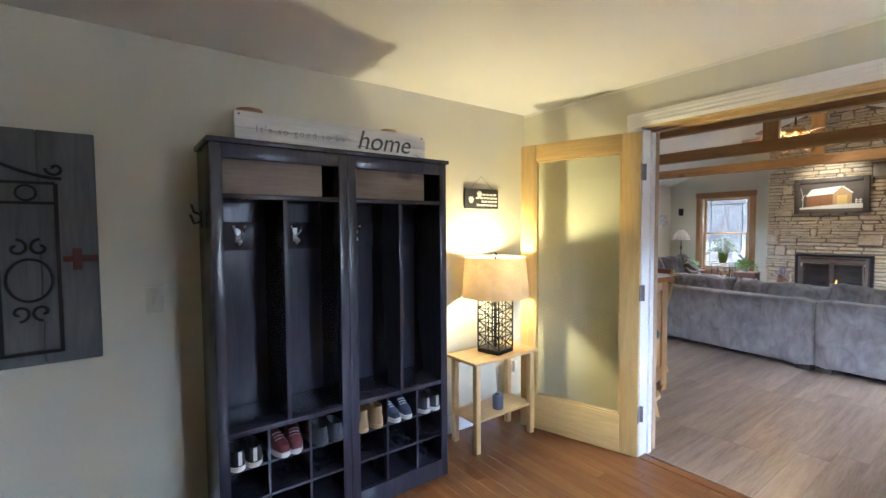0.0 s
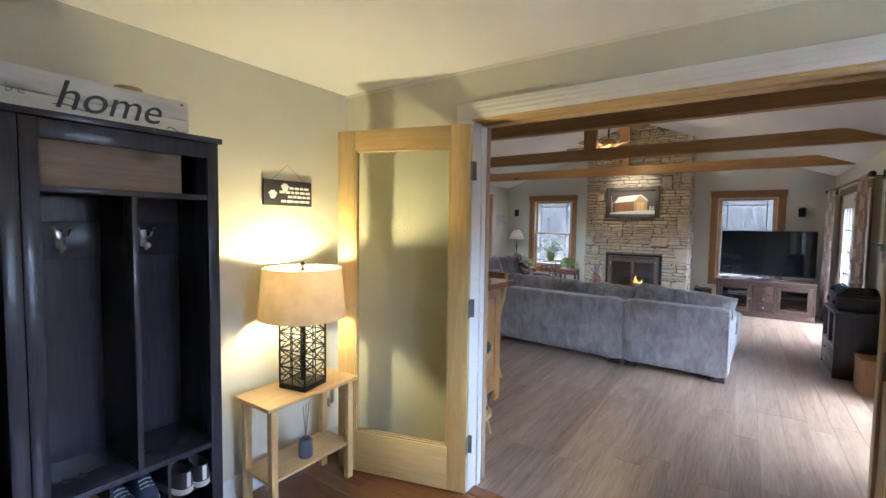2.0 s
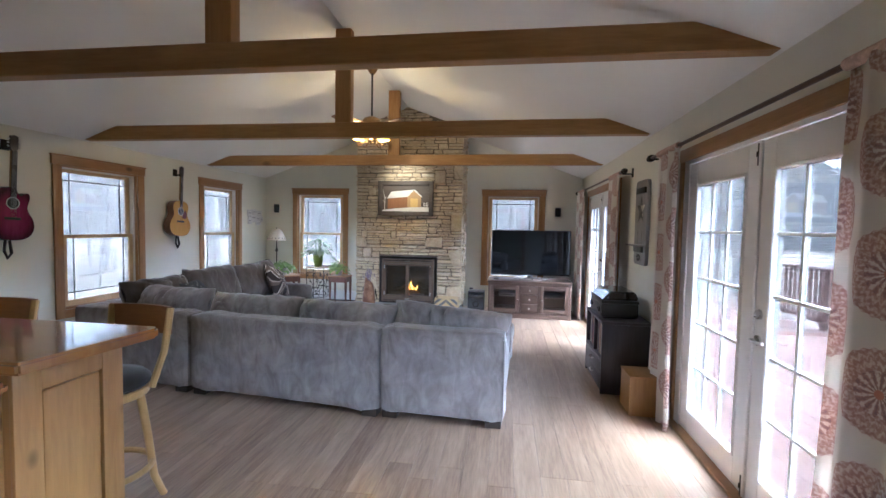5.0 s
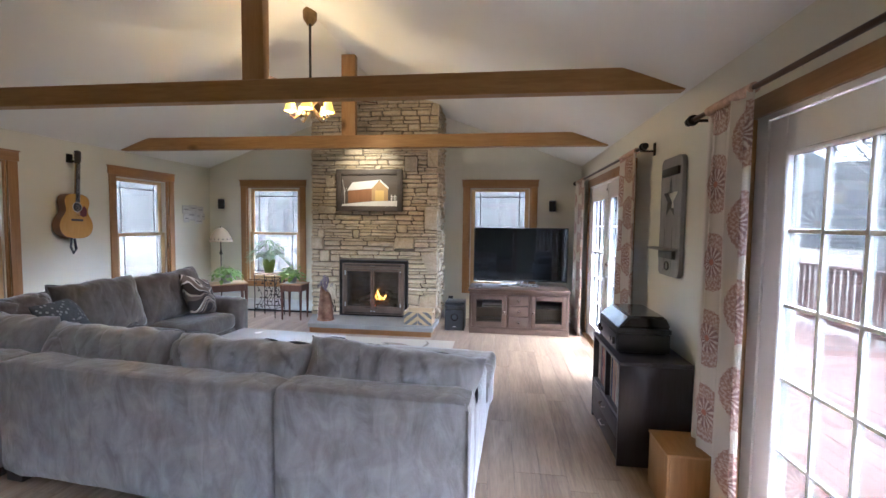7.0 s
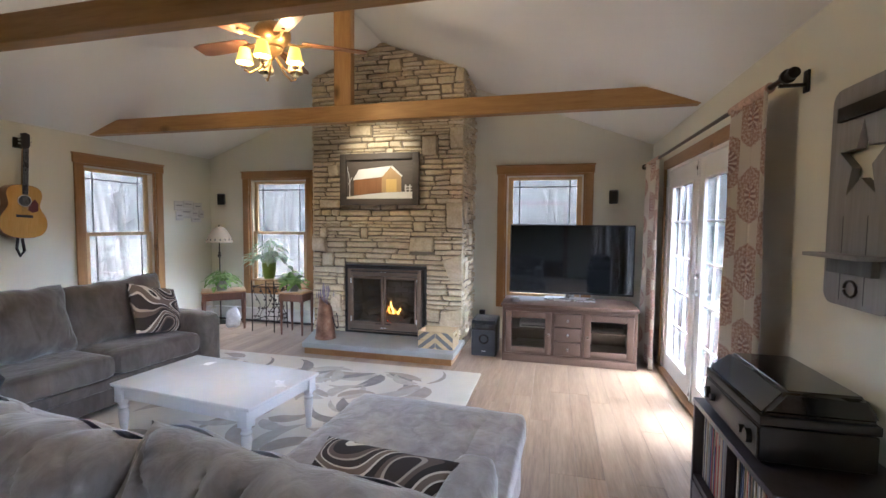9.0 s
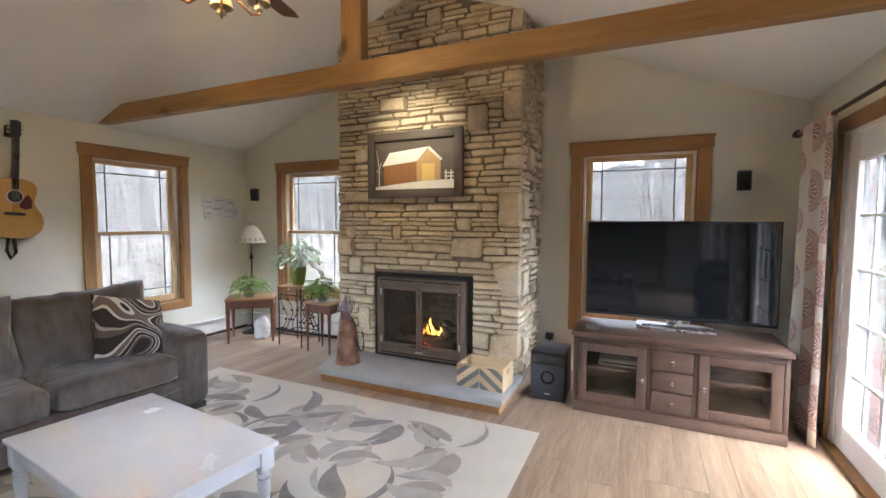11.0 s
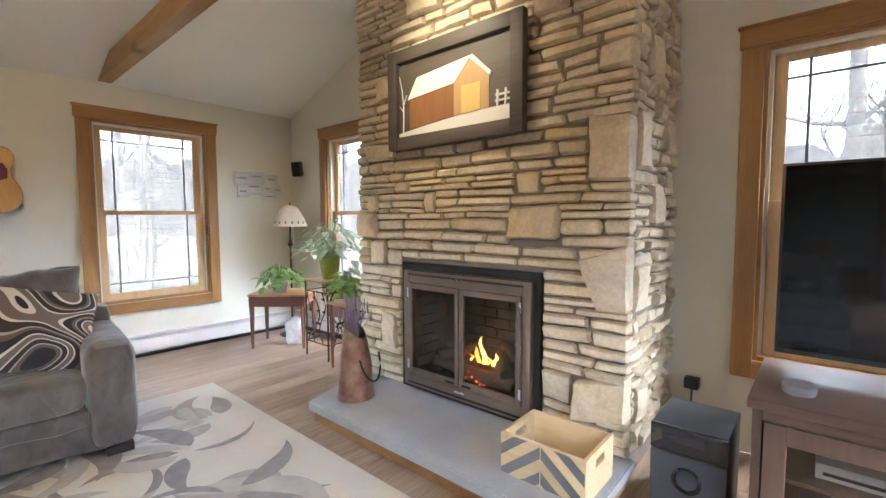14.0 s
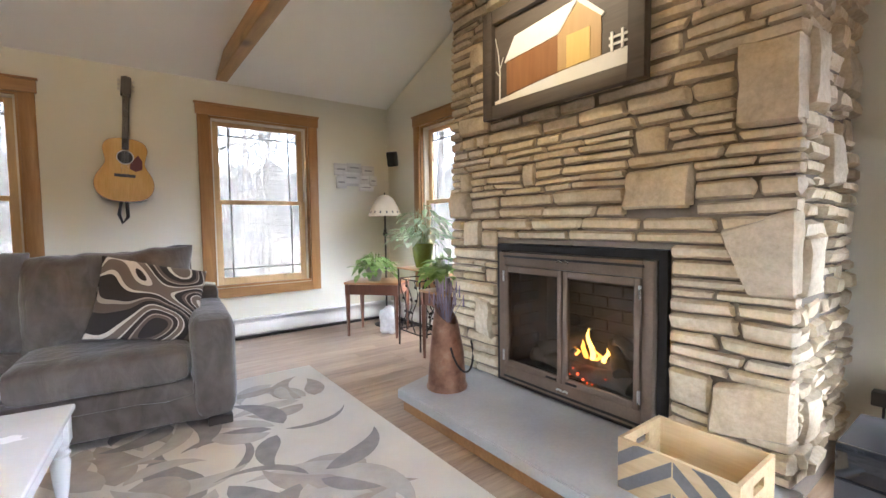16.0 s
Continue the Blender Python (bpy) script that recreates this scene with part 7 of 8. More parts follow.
part("divider", one(rw / 2 - 0.01, rw / 2 + 0.01, 0.01, rdp - 0.004, 0.312, rh - 0.025), e, rs)
for k in range(2):
    z = 0.03 + 0.128 * k
    dwr = part("drawer", one(0.024, rw - 0.024, rdp - 0.02, rdp, z, z + 0.124, 0.003), e, rs)
    part("drawer_pull", tube(bmesh.new(), [(rw / 2 - 0.05, rdp, z + 0.08), (rw / 2 - 0.045, rdp + 0.022, z + 0.075), (rw / 2 + 0.045, rdp + 0.022, z + 0.075), (rw / 2 + 0.05, rdp, z + 0.08)], 0.005, 8), M["steel"], dwr, "nickel cup pull")
rr2 = random.Random(9)
sleeves = [plain("sleeve_%s" % nm, c, 0.7, var=0.2) for nm, c in (("tan", (0.40, 0.30, 0.20)), ("cream", (0.55, 0.50, 0.42)), ("red", (0.30, 0.05, 0.04)), ("navy", (0.04, 0.06, 0.14)), ("black", (0.03, 0.03, 0.03)), ("grey", (0.25, 0.25, 0.25)))]
x = 0.03
while x < rw - 0.05:
    w = rr2.uniform(0.004, 0.011)
    if abs(x - rw / 2) < 0.02:
        x += 0.02
        continue
    rec = one(0, w, 0, 0.30, 0, rr2.uniform(0.295, 0.315), 0.001, 1)
    solid("record", rec, rr2.choice(sleeves), "record sleeve standing on the black shelf", "record", "records on the shelf", m=pose(6.715 + x, -0.68 + 0.10, 0.3125, 0, rr2.uniform(-1.5, 1.5), 0))
    x += w + rr2.uniform(0.001, 0.004)

st = thing("stereo", "black stereo receiver under a glossy turntable lid", "stereo", "", pose(6.885, -0.60, rh) @ Matrix.Diagonal((0.88, 0.87, 1.3, 1.0)))
part("foot_plate", one(0.03, 0.55, 0.02, 0.36, 0, 0.012), M["black_plastic"], st)
part("receiver", one(0.0, 0.58, 0.0, 0.38, 0.012, 0.105, 0.006), M["black_plastic"], st)
part("fascia", one(0.005, 0.575, 0.38, 0.388, 0.02, 0.10, 0.002), plain("fascia_grey", (0.05, 0.05, 0.05), 0.3, 0.5), st)
for k, x in enumerate((0.06, 0.12, 0.45, 0.52)):
    part("dial", cyl(bmesh.new(), (x, 0.388, 0.06), (x, 0.408, 0.06), 0.02 if k in (0, 3) else 0.012, n=18), M["black_plastic"], st)
part("plinth", one(-0.005, 0.585, -0.005, 0.385, 0.108, 0.132, 0.005), M["black_plastic"], st)
bm = one(-0.005, 0.585, -0.005, 0.385, 0.134, 0.195)
for v in bm.verts:
    if v.co.z > 0.17:
        v.co.y = 0.03 if v.co.y < 0.2 else 0.29
        v.co.x = 0.29 + (v.co.x - 0.29) * 0.9
bmesh.ops.bevel(bm, geom=bm.edges[:], offset=0.012, segments=3, affect="EDGES")
part("lid", bm, M["gloss_black"], st, "glossy smoked turntable lid")
bx = thing("wooden_bin", "small brown wooden bin between shelf and curtain", "box", "", pose(6.27, -0.64, 0))
for a, b, c, d in ((0, 0.28, 0, 0.016), (0, 0.28, 0.244, 0.26), (0, 0.016, 0.016, 0.244), (0.264, 0.28, 0.016, 0.244)):
    part("side_board", one(a, b, c, d, 0, 0.31, 0.003), M["casing"], bx)
part("lid", one(-0.005, 0.285, -0.005, 0.265, 0.31, 0.325, 0.003), M["casing_h"], bx)

# ---- corner with plants ----
M["cherry"] = wood("cherry_table", (0.09, 0.034, 0.018), (0.15, 0.06, 0.032), 2, 0.35, grain=7, coat=0.2)
M["cherry_top"] = wood("worn_cherry_top", (0.30, 0.15, 0.06), (0.42, 0.24, 0.11), 0, 0.4, grain=7, coat=0.15)


def end_table(m, w, d, h, label):
    root = thing("end_table", label, "table", "end tables in the corner", m)
    part("tabletop", one(-w / 2, w / 2, -d / 2, d / 2, h - 0.02, h, 0.005), M["cherry_top"], root)
    for s in (-1, 1):
        part("apron", one(-w / 2 + 0.05, w / 2 - 0.05, s * (d / 2 - 0.03) - 0.009, s * (d / 2 - 0.03) + 0.009, h - 0.12, h - 0.02), M["cherry"], root)
        part("apron", one(s * (w / 2 - 0.03) - 0.009, s * (w / 2 - 0.03) + 0.009, -d / 2 + 0.05, d / 2 - 0.05, h - 0.12, h - 0.02), M["cherry"], root)
    for sx in (-1, 1):
        for sy in (-1, 1):
            x, y = sx * (w / 2 - 0.03), sy * (d / 2 - 0.03)
            bm = one(x - 0.02, x + 0.02, y - 0.02, y + 0.02, h - 0.125, h - 0.02)
            cyl(bm, (x, y, 0), (x, y, h - 0.125), 0.013, 0.026, 4)
            part("leg", bm, M["cherry"], root, smooth=30)
    return root


end_table(pose(10.355, 4.81, 0, 0, 0, -48.5), 0.55, 0.42, 0.53, "cherry end table with a worn top under a plant")
end_table(pose(10.36, 3.68, 0, 0, 0, 0), 0.30, 0.36, 0.56, "small dark red end table beside the hearth")


def leaf_mat(name, a, b_, c):
    m, n, l, b = mat(name, 0.45)
    v = coords(n, l)
    ge = n.new("ShaderNodeNewGeometry")
    base = ramp(n, l, ge.outputs["Random Per Island"], [(0.0, a), (0.6, b_), (1.0, c)])
    c2 = mixc(n, l, 0.4, base, ramp(n, l, noise_tex(n, l, v, 30, 4), [(0.4, a), (0.62, c)]))
    l.new(c2, b.inputs["Base Color"])
    tl3, ms3 = n.new("ShaderNodeBsdfTranslucent"), n.new("ShaderNodeMixShader")
    l.new(c2, tl3.inputs["Color"])
    ms3.inputs[0].default_value = 0.4
    l.new(b.outputs[0], ms3.inputs[1])
    l.new(tl3.outputs[0], ms3.inputs[2])
    l.new(ms3.outputs[0], n["Material Output"].inputs["Surface"])
    return m


M["pothos"] = leaf_mat("pothos_leaf", (0.09, 0.19, 0.04), (0.20, 0.33, 0.08), (0.42, 0.50, 0.22))
M["silver_leaf"] = leaf_mat("silver_green_leaf", (0.17, 0.27, 0.12), (0.36, 0.45, 0.26), (0.62, 0.66, 0.52))
M["lime_leaf"] = leaf_mat("lime_leaf", (0.12, 0.22, 0.03), (0.24, 0.36, 0.06), (0.34, 0.46, 0.12))


def foliage(n, spread, rise, droop, ll, lw, seed):
    """Many bent leaves on thin stems about the origin."""
    rg2 = random.Random(seed)
    bm = bmesh.new()
    for k in range(n):
        t = rg2.uniform(0, 2 * math.pi)
        r = spread * math.sqrt(rg2.uniform(0.02, 1))
        z = rise * rg2.uniform(0.25, 1.0) * (1 - 0.6 * (r / spread) ** 2) - droop * (r / spread) ** 3 * rg2.random()
        p = Vector((r * math.cos(t), r * math.sin(t), z))
        tube(bm, [(0.15 * p.x, 0.15 * p.y, -0.02), (0.6 * p.x, 0.6 * p.y, max(z, 0.03) + 0.04), p], 0.0022, 4)
        a = t + rg2.uniform(-0.7, 0.7)
        f = Vector((math.cos(a), math.sin(a), rg2.uniform(-0.7, 0.25))).normalized()
        s = f.cross(Vector((0, 0, 1))).normalized()
        up = s.cross(f)
        ln, wd = ll * rg2.uniform(0.7, 1.15), lw * rg2.uniform(0.75, 1.15)
        prev = None
        for q in range(6):
            u = q / 5
            w = wd * math.sin(math.pi * (0.06 + 0.94 * u) ** 0.7) * (0.98 if q < 5 else 0.05)
            mid = p + f * ln * u - up * 0.28 * ln * u * u
            row = [bm.verts.new(mid - s * w + up * 0.25 * w), bm.verts.new(mid), bm.verts.new(mid + s * w + up * 0.25 * w)]
            if prev:
                bm.faces.new((prev[0], prev[1], row[1], row[0]))
                bm.faces.new((prev[1], prev[2], row[2], row[1]))
            prev = row
    return bm


def potted(name, m, pot_prof, pot_mat, fol, fmat, ftop, label):
    root = thing(name, label, "plant", "potted plants in the corner", m)
    part("pot", lathe(bmesh.new(), pot_prof, 28), pot_mat, root)
    top = pot_prof[len(pot_prof) // 2][1]
    part("soil", cyl(bmesh.new(), (0, 0, ftop - 0.03), (0, 0, ftop - 0.02), pot_prof[2][0] * 0.92, n=20), M["ground_soil"], root)
    bm = foliage(*fol)
    bmesh.ops.translate(bm, vec=(0, 0, ftop), verts=bm.verts[:])
    tagged(part("foliage", bm, fmat, root, "green leaves", smooth=60), kind="stuff")
    return root


M["ground_soil"] = plain("potting_soil", (0.04, 0.028, 0.02), 0.95, var=0.3)
M["clay"] = plain("grey_clay_pot", (0.34, 0.31, 0.29), 0.7, var=0.12)
M["green_glaze"] = plain("olive_glaze", (0.16, 0.19, 0.03), 0.2, var=0.3, scale=10, coat=0.4)
pot_a = [(0, 0), (0.06, 0), (0.085, 0.13), (0.09, 0.14), (0.082, 0.14), (0.07, 0.11), (0, 0.11)]
potted("potted_plant", pose(10.31, 4.80, 0.53), pot_a, M["clay"], (90, 0.20, 0.13, 0.12, 0.09, 0.032, 3), M["pothos"], 0.135, "trailing green pothos in a grey pot on the end table")
pot_b = [(0, 0), (0.065, 0), (0.088, 0.10), (0.098, 0.20), (0.094, 0.215), (0.085, 0.20), (0.06, 0.15), (0, 0.15)]
potted("potted_plant", pose(10.46, 4.16, 0.70), pot_b, M["green_glaze"], (64, 0.27, 0.36, 0.10, 0.125, 0.034, 5), M["silver_leaf"], 0.20, "leafy silver-green plant in an olive glazed pot")
pot_c = [(0, 0), (0.05, 0), (0.062, 0.09), (0.066, 0.10), (0.058, 0.10), (0.05, 0.08), (0, 0.08)]
potted("potted_plant", pose(10.33, 3.70, 0.56), pot_c, M["clay"], (60, 0.15, 0.19, 0.10, 0.10, 0.042, 7), M["lime_leaf"], 0.10, "lime green plant in a small pot beside the hearth")

ps = thing("plant_stand", "black wrought iron plant stand with leaf ornaments", "plant stand", "", pose(10.45, 4.15, 0))
part("top_plate", one(-0.16, 0.16, -0.18, 0.18, 0.685, 0.70, 0.004), M["cherry_top"], ps)
for sx in (-1, 1):
    for sy in (-1, 1):
        part("leg", tube(bmesh.new(), [(sx * 0.15, sy * 0.17, 0), (sx * 0.145, sy * 0.165, 0.35), (sx * 0.15, sy * 0.17, 0.685)], 0.008, 8), M["black_metal"], ps)
for z in (0.14, 0.60):
    bm = bmesh.new()
    for s in (-1, 1):
        tube(bm, [(s * 0.15, -0.17, z), (s * 0.15, 0.17, z)], 0.006, 6)
        tube(bm, [(-0.15, s * 0.17, z), (0.15, s * 0.17, z)], 0.006, 6)
    part("rail", bm, M["black_metal"], ps)
for s, ax in ((-1, 0), (1, 0), (-1, 1)):
    bm = bmesh.new()
    for k in range(3):
        o = -0.09 + 0.09 * k
        pts = [(o + 0.05 * math.sin(t * 0.8 + k), 0.15 + 0.056 * t) for t in range(9)]
        tube(bm, [((s * 0.15, q, z) if ax == 0 else (q, s * 0.17, z)) for q, z in pts], 0.005, 6)
        for q, z in pts[1:8:2]:
            c = (s * 0.15, q + 0.02, z) if ax == 0 else (q + 0.02, s * 0.17, z)
            bmesh.ops.create_uvsphere(bm, u_segments=8, v_segments=6, radius=0.02, matrix=Matrix.Translation(c) @ Matrix.Diagonal((0.3 if ax == 0 else 1, 1 if ax == 0 else 0.3, 0.6, 1)))
    part("scroll_panel", bm, M["black_metal"], ps)

M["cream_shade"] = plain("cream_cutout_shade", (0.50, 0.42, 0.30), 0.85, var=0.06)
flp = thing("floor_lamp", "black iron floor lamp with a cream cone shade, unlit", "lamp", "", pose(10.60, 5.08, 0))
part("base", lathe(bmesh.new(), [(0, 0), (0.13, 0), (0.135, 0.012), (0.05, 0.03), (0.02, 0.05), (0, 0.05)], 24), M["black_metal"], flp)
bm = cyl(bmesh.new(), (0, 0, 0.04), (0, 0, 1.30), 0.010, n=12)
for z, r in ((0.98, 0.028), (1.02, 0.018), (0.5, 0.016)):
    bmesh.ops.create_uvsphere(bm, u_segments=14, v_segments=10, radius=r, matrix=Matrix.Translation((0, 0, z)))
part("pole", bm, M["black_metal"], flp)
sh_ = part("shade", lathe(bmesh.new(), [(0.175, 1.17), (0.178, 1.175), (0.15, 1.25), (0.09, 1.36), (0.04, 1.395), (0.035, 1.39), (0.085, 1.355), (0.146, 1.25), (0.175, 1.17)], 32), M["cream_shade"], flp, "cream cone shade")
part("finial", lathe(bmesh.new(), [(0, 1.385), (0.012, 1.39), (0.006, 1.405), (0.01, 1.415), (0, 1.425)], 12), M["black_metal"], flp)
for k in range(16):
    t = 2 * math.pi * k / 16
    ob = part("cutout", one(-0.008, 0.008, -0.001, 0.001, -0.012, 0.012, 0.002), M["espresso"], sh_)
    ob.matrix_basis = Matrix.Translation((0.1665 * math.cos(t), 0.1665 * math.sin(t), 1.213)) @ Matrix.Rotation(t + math.pi / 2, 4, "Z") @ Matrix.Rotation(radians(-20), 4, "X")
bag = pillow(bmesh.new(), 0.05, 0.09, 0.14, 0.6, 0.5, 0.03, 2.2, None, 24, 16, 12.0)
solid("plastic_bag", bag, plain("thin_white_plastic", (0.62, 0.64, 0.66), 0.3, var=0.2, scale=20), "crumpled white plastic bag under the end table", "bag", m=pose(10.42, 4.72, 0.13, 0, 0, 30))

# ---- ceiling fan ----
FANX, FANY = 8.05, 2.37
cf = thing("ceiling_fan", "ceiling fan with walnut blades and small amber shades", "fan", "", pose(FANX, FANY, -0.05, 0, 0, 14))
M["antique_brass"] = plain("antique_brass", (0.22, 0.14, 0.06), 0.35, 0.9, var=0.3, scale=20)
M["blade"] = wood("fan_blade_walnut", (0.13, 0.055, 0.025), (0.22, 0.10, 0.05), 0, 0.4, grain=8, coat=0.2)
part("canopy", lathe(bmesh.new(), [(0, 3.50), (0.03, 3.46), (0.065, 3.51), (0.07, 3.60), (0, 3.60)], 24), M["antique_brass"], cf)
part("downrod", cyl(bmesh.new(), (0, 0, 2.92), (0, 0, 3.48), 0.012, n=12), M["black_metal"], cf)
part("motor", lathe(bmesh.new(), [(0, 2.93), (0.05, 2.925), (0.10, 2.90), (0.125, 2.86), (0.125, 2.82), (0.10, 2.78), (0.07, 2.76), (0.075, 2.74), (0.05, 2.71), (0.02, 2.69), (0, 2.66)], 28), M["antique_brass"], cf)
for k in range(5):
    rot = Matrix.Rotation(2 * math.pi * k / 5, 4, "Z")
    bl = part("blade", bmesh.new(), M["blade"], cf)
    poly = [(0.20, -0.05), (0.30, -0.062), (0.60, -0.07), (0.66, -0.055), (0.665, 0.055), (0.60, 0.07), (0.30, 0.062), (0.20, 0.05)]
    bm = prism(bmesh.new(), poly, -0.004, 0.004, "z")
    bmesh.ops.recalc_face_normals(bm, faces=bm.faces[:])
    bm.to_mesh(bl.data)
    bm.free()
    bl.matrix_basis = rot @ pose(0, 0, 2.80, 12, 0, 0)
    ir = part("blade_iron", tube(bmesh.new(), [(0.10, 0, 2.79), (0.16, 0.01, 2.785), (0.26, 0, 2.795)], 0.011, 8), M["antique_brass"], cf)
    ir.matrix_basis = rot
M["amber_lit"] = glow("lit_amber_shade", (1.0, 0.62, 0.10), 0.009)
M["amber_off"] = plain("pale_amber_shade", (0.50, 0.42, 0.26), 0.7)
for k in range(5):
    t = 2 * math.pi * (k + 0.5) / 5
    lit = k in (1, 2, 3)
    c, s = math.cos(t), math.sin(t)
    arm = part("lamp_arm", tube(bmesh.new(), [(0.03 * c, 0.03 * s, 2.68), (0.09 * c, 0.09 * s, 2.60), (0.15 * c, 0.15 * s, 2.56), (0.185 * c, 0.185 * s, 2.575), (0.185 * c, 0.185 * s, 2.60)], 0.007, 8), M["antique_brass"], cf)
    part("socket", lathe(bmesh.new(), [(0, 2.59), (0.022, 2.59), (0.026, 2.605), (0.014, 2.62), (0.014, 2.65), (0, 2.65)], 14, (0.185 * c, 0.185 * s, 0)), M["steel"], arm)
    shd = part("lamp_shade", lathe(bmesh.new(), [(0.058, 2.625), (0.034, 2.725), (0.032, 2.725), (0.056, 2.625)], 20, (0.185 * c, 0.185 * s, 0)), M["amber_lit"] if lit else M["amber_off"], arm, "glowing amber pleated shade" if lit else "unlit pale pleated shade")
    if lit:
        shd.visible_shadow = False
        q = new("fan_light", bpy.data.lights.new("fan_light", "POINT"))
        q.data.energy, q.data.color, q.data.shadow_soft_size = FAN_W, (1.0, 0.68, 0.32), 0.03
        q.location = (pose(FANX, FANY, -0.05, 0, 0, 14) @ Vector((0.185 * c, 0.185 * s, 2.67)))
# small spotlight on the beam, aimed at the picture
spt = thing("picture_spotlight", "small black spotlight on the beam aimed at the picture", "lamp", "", pose(9.22, 2.40, 2.58))
part("base_plate", one(-0.10, 0.02, -0.03, 0.03, -0.018, -0.006, 0.003), M["black_metal"], spt)
part("head", cyl(bmesh.new(), (-0.03, 0, 0.02), (0.05, 0, 0.005), 0.022, 0.028, 16), M["black_metal"], spt)
part("neck", cyl(bmesh.new(), (-0.02, 0, -0.008), (-0.01, 0, 0.018), 0.006, n=8), M["black_metal"], spt)
sl = new("picture_light", bpy.data.lights.new("picture_light", "SPOT"))
sl.data.energy, sl.data.color, sl.data.spot_size, sl.data.spot_blend, sl.data.shadow_soft_size = SPOT_W, (1.0, 0.80, 0.52), radians(75), 0.9, 0.03
sl.matrix_world = look((9.28, 2.40, 2.585), (10.1, 2.39, 2.16))

# ---- bar counter and stools ----
bar = thing("bar_counter", "knotty pine bar counter with raised end panels", "counter")
part("bar_body", one(3.82, 4.235, 2.275, 4.9, 0.085, 0.985), M["knotty"], bar)
part("kick_board", one(3.84, 4.20, 2.30, 4.9, 0.0, 0.085), M["espresso"], bar)
for x in (3.815, 4.145):
    part("corner_stile", one(x, x + 0.095, 2.255, 2.275, 0.05, 0.985, 0.004), M["knotty"], bar)
part("rail", one(3.91, 4.145, 2.257, 2.275, 0.90, 0.985, 0.003), M["knotty"], bar)
part("rail", one(3.91, 4.145, 2.257, 2.275, 0.10, 0.22, 0.003), M["knotty"], bar)
part("raised_panel", one(3.915, 4.14, 2.26, 2.275, 0.225, 0.895, 0.012, 2), M["knotty"], bar)
for y in (2.30, 2.92, 3.54, 4.16):
    part("raised_panel", one(4.235, 4.25, y + 0.05, y + 0.55, 0.18, 0.92, 0.012, 2), M["knotty"], bar)
part("bracket_foot", prism(bmesh.new(), [(4.145, 0.0), (4.24, 0.0), (4.24, 0.09), (4.195, 0.06)], 2.256, 2.30, "y"), M["knotty"], bar)
M["epoxy"] = wood("glossy_live_edge_top", (0.30, 0.115, 0.025), (0.50, 0.25, 0.075), 1, 0.06, knots=1.6, grain=3.0, coat=1.0, relief=0.0, tone=0.05)
bt = bmesh.new()
poly = [(3.80, 2.215), (4.325, 2.165), (4.365, 2.19), (4.365, 4.92), (3.80, 4.92)]
prism(bt, poly, 0.985, 1.03, "z")
bmesh.ops.bevel(bt, geom=bt.edges[:], offset=0.01, segments=2, affect="EDGES")
part("bar_top", bt, M["epoxy"], bar, "glossy varnished wooden bar top")
kc = thing("kitchen_cabinet", "knotty pine base cabinet of the kitchen side", "cabinet")
part("body", one(3.20, 3.815, 2.30, 4.9, 0.085, 0.93), M["knotty"], kc)
part("kick_board", one(3.22, 3.815, 2.33, 4.9, 0.0, 0.085), M["espresso"], kc)
for x in (3.205, 3.40, 3.60):
    part("end_board", one(x, x + 0.19, 2.282, 2.30, 0.06, 0.93, 0.004), M["knotty"], kc)
wt = prism(bmesh.new(), [(3.16, 2.235), (3.797, 2.235), (3.797, 4.92), (3.16, 4.92)], 0.93, 0.972, "z")
bmesh.ops.bevel(wt, geom=wt.edges[:], offset=0.014, segments=3, affect="EDGES")
solid("worktop", wt, M["epoxy"], "glossy wooden kitchen worktop below the bar", "worktop")
M["leather"] = plain("black_leatherette", (0.018, 0.017, 0.017), 0.35, var=0.15, relief=0.15)
M["oak"] = wood("honey_oak", (0.48, 0.31, 0.11), (0.64, 0.45, 0.19), 2, 0.35, grain=7, coat=0.2)
M["oak_back"] = wood("brown_oak_back", (0.20, 0.085, 0.025), (0.32, 0.15, 0.055), 1, 0.3, grain=7, coat=0.3)


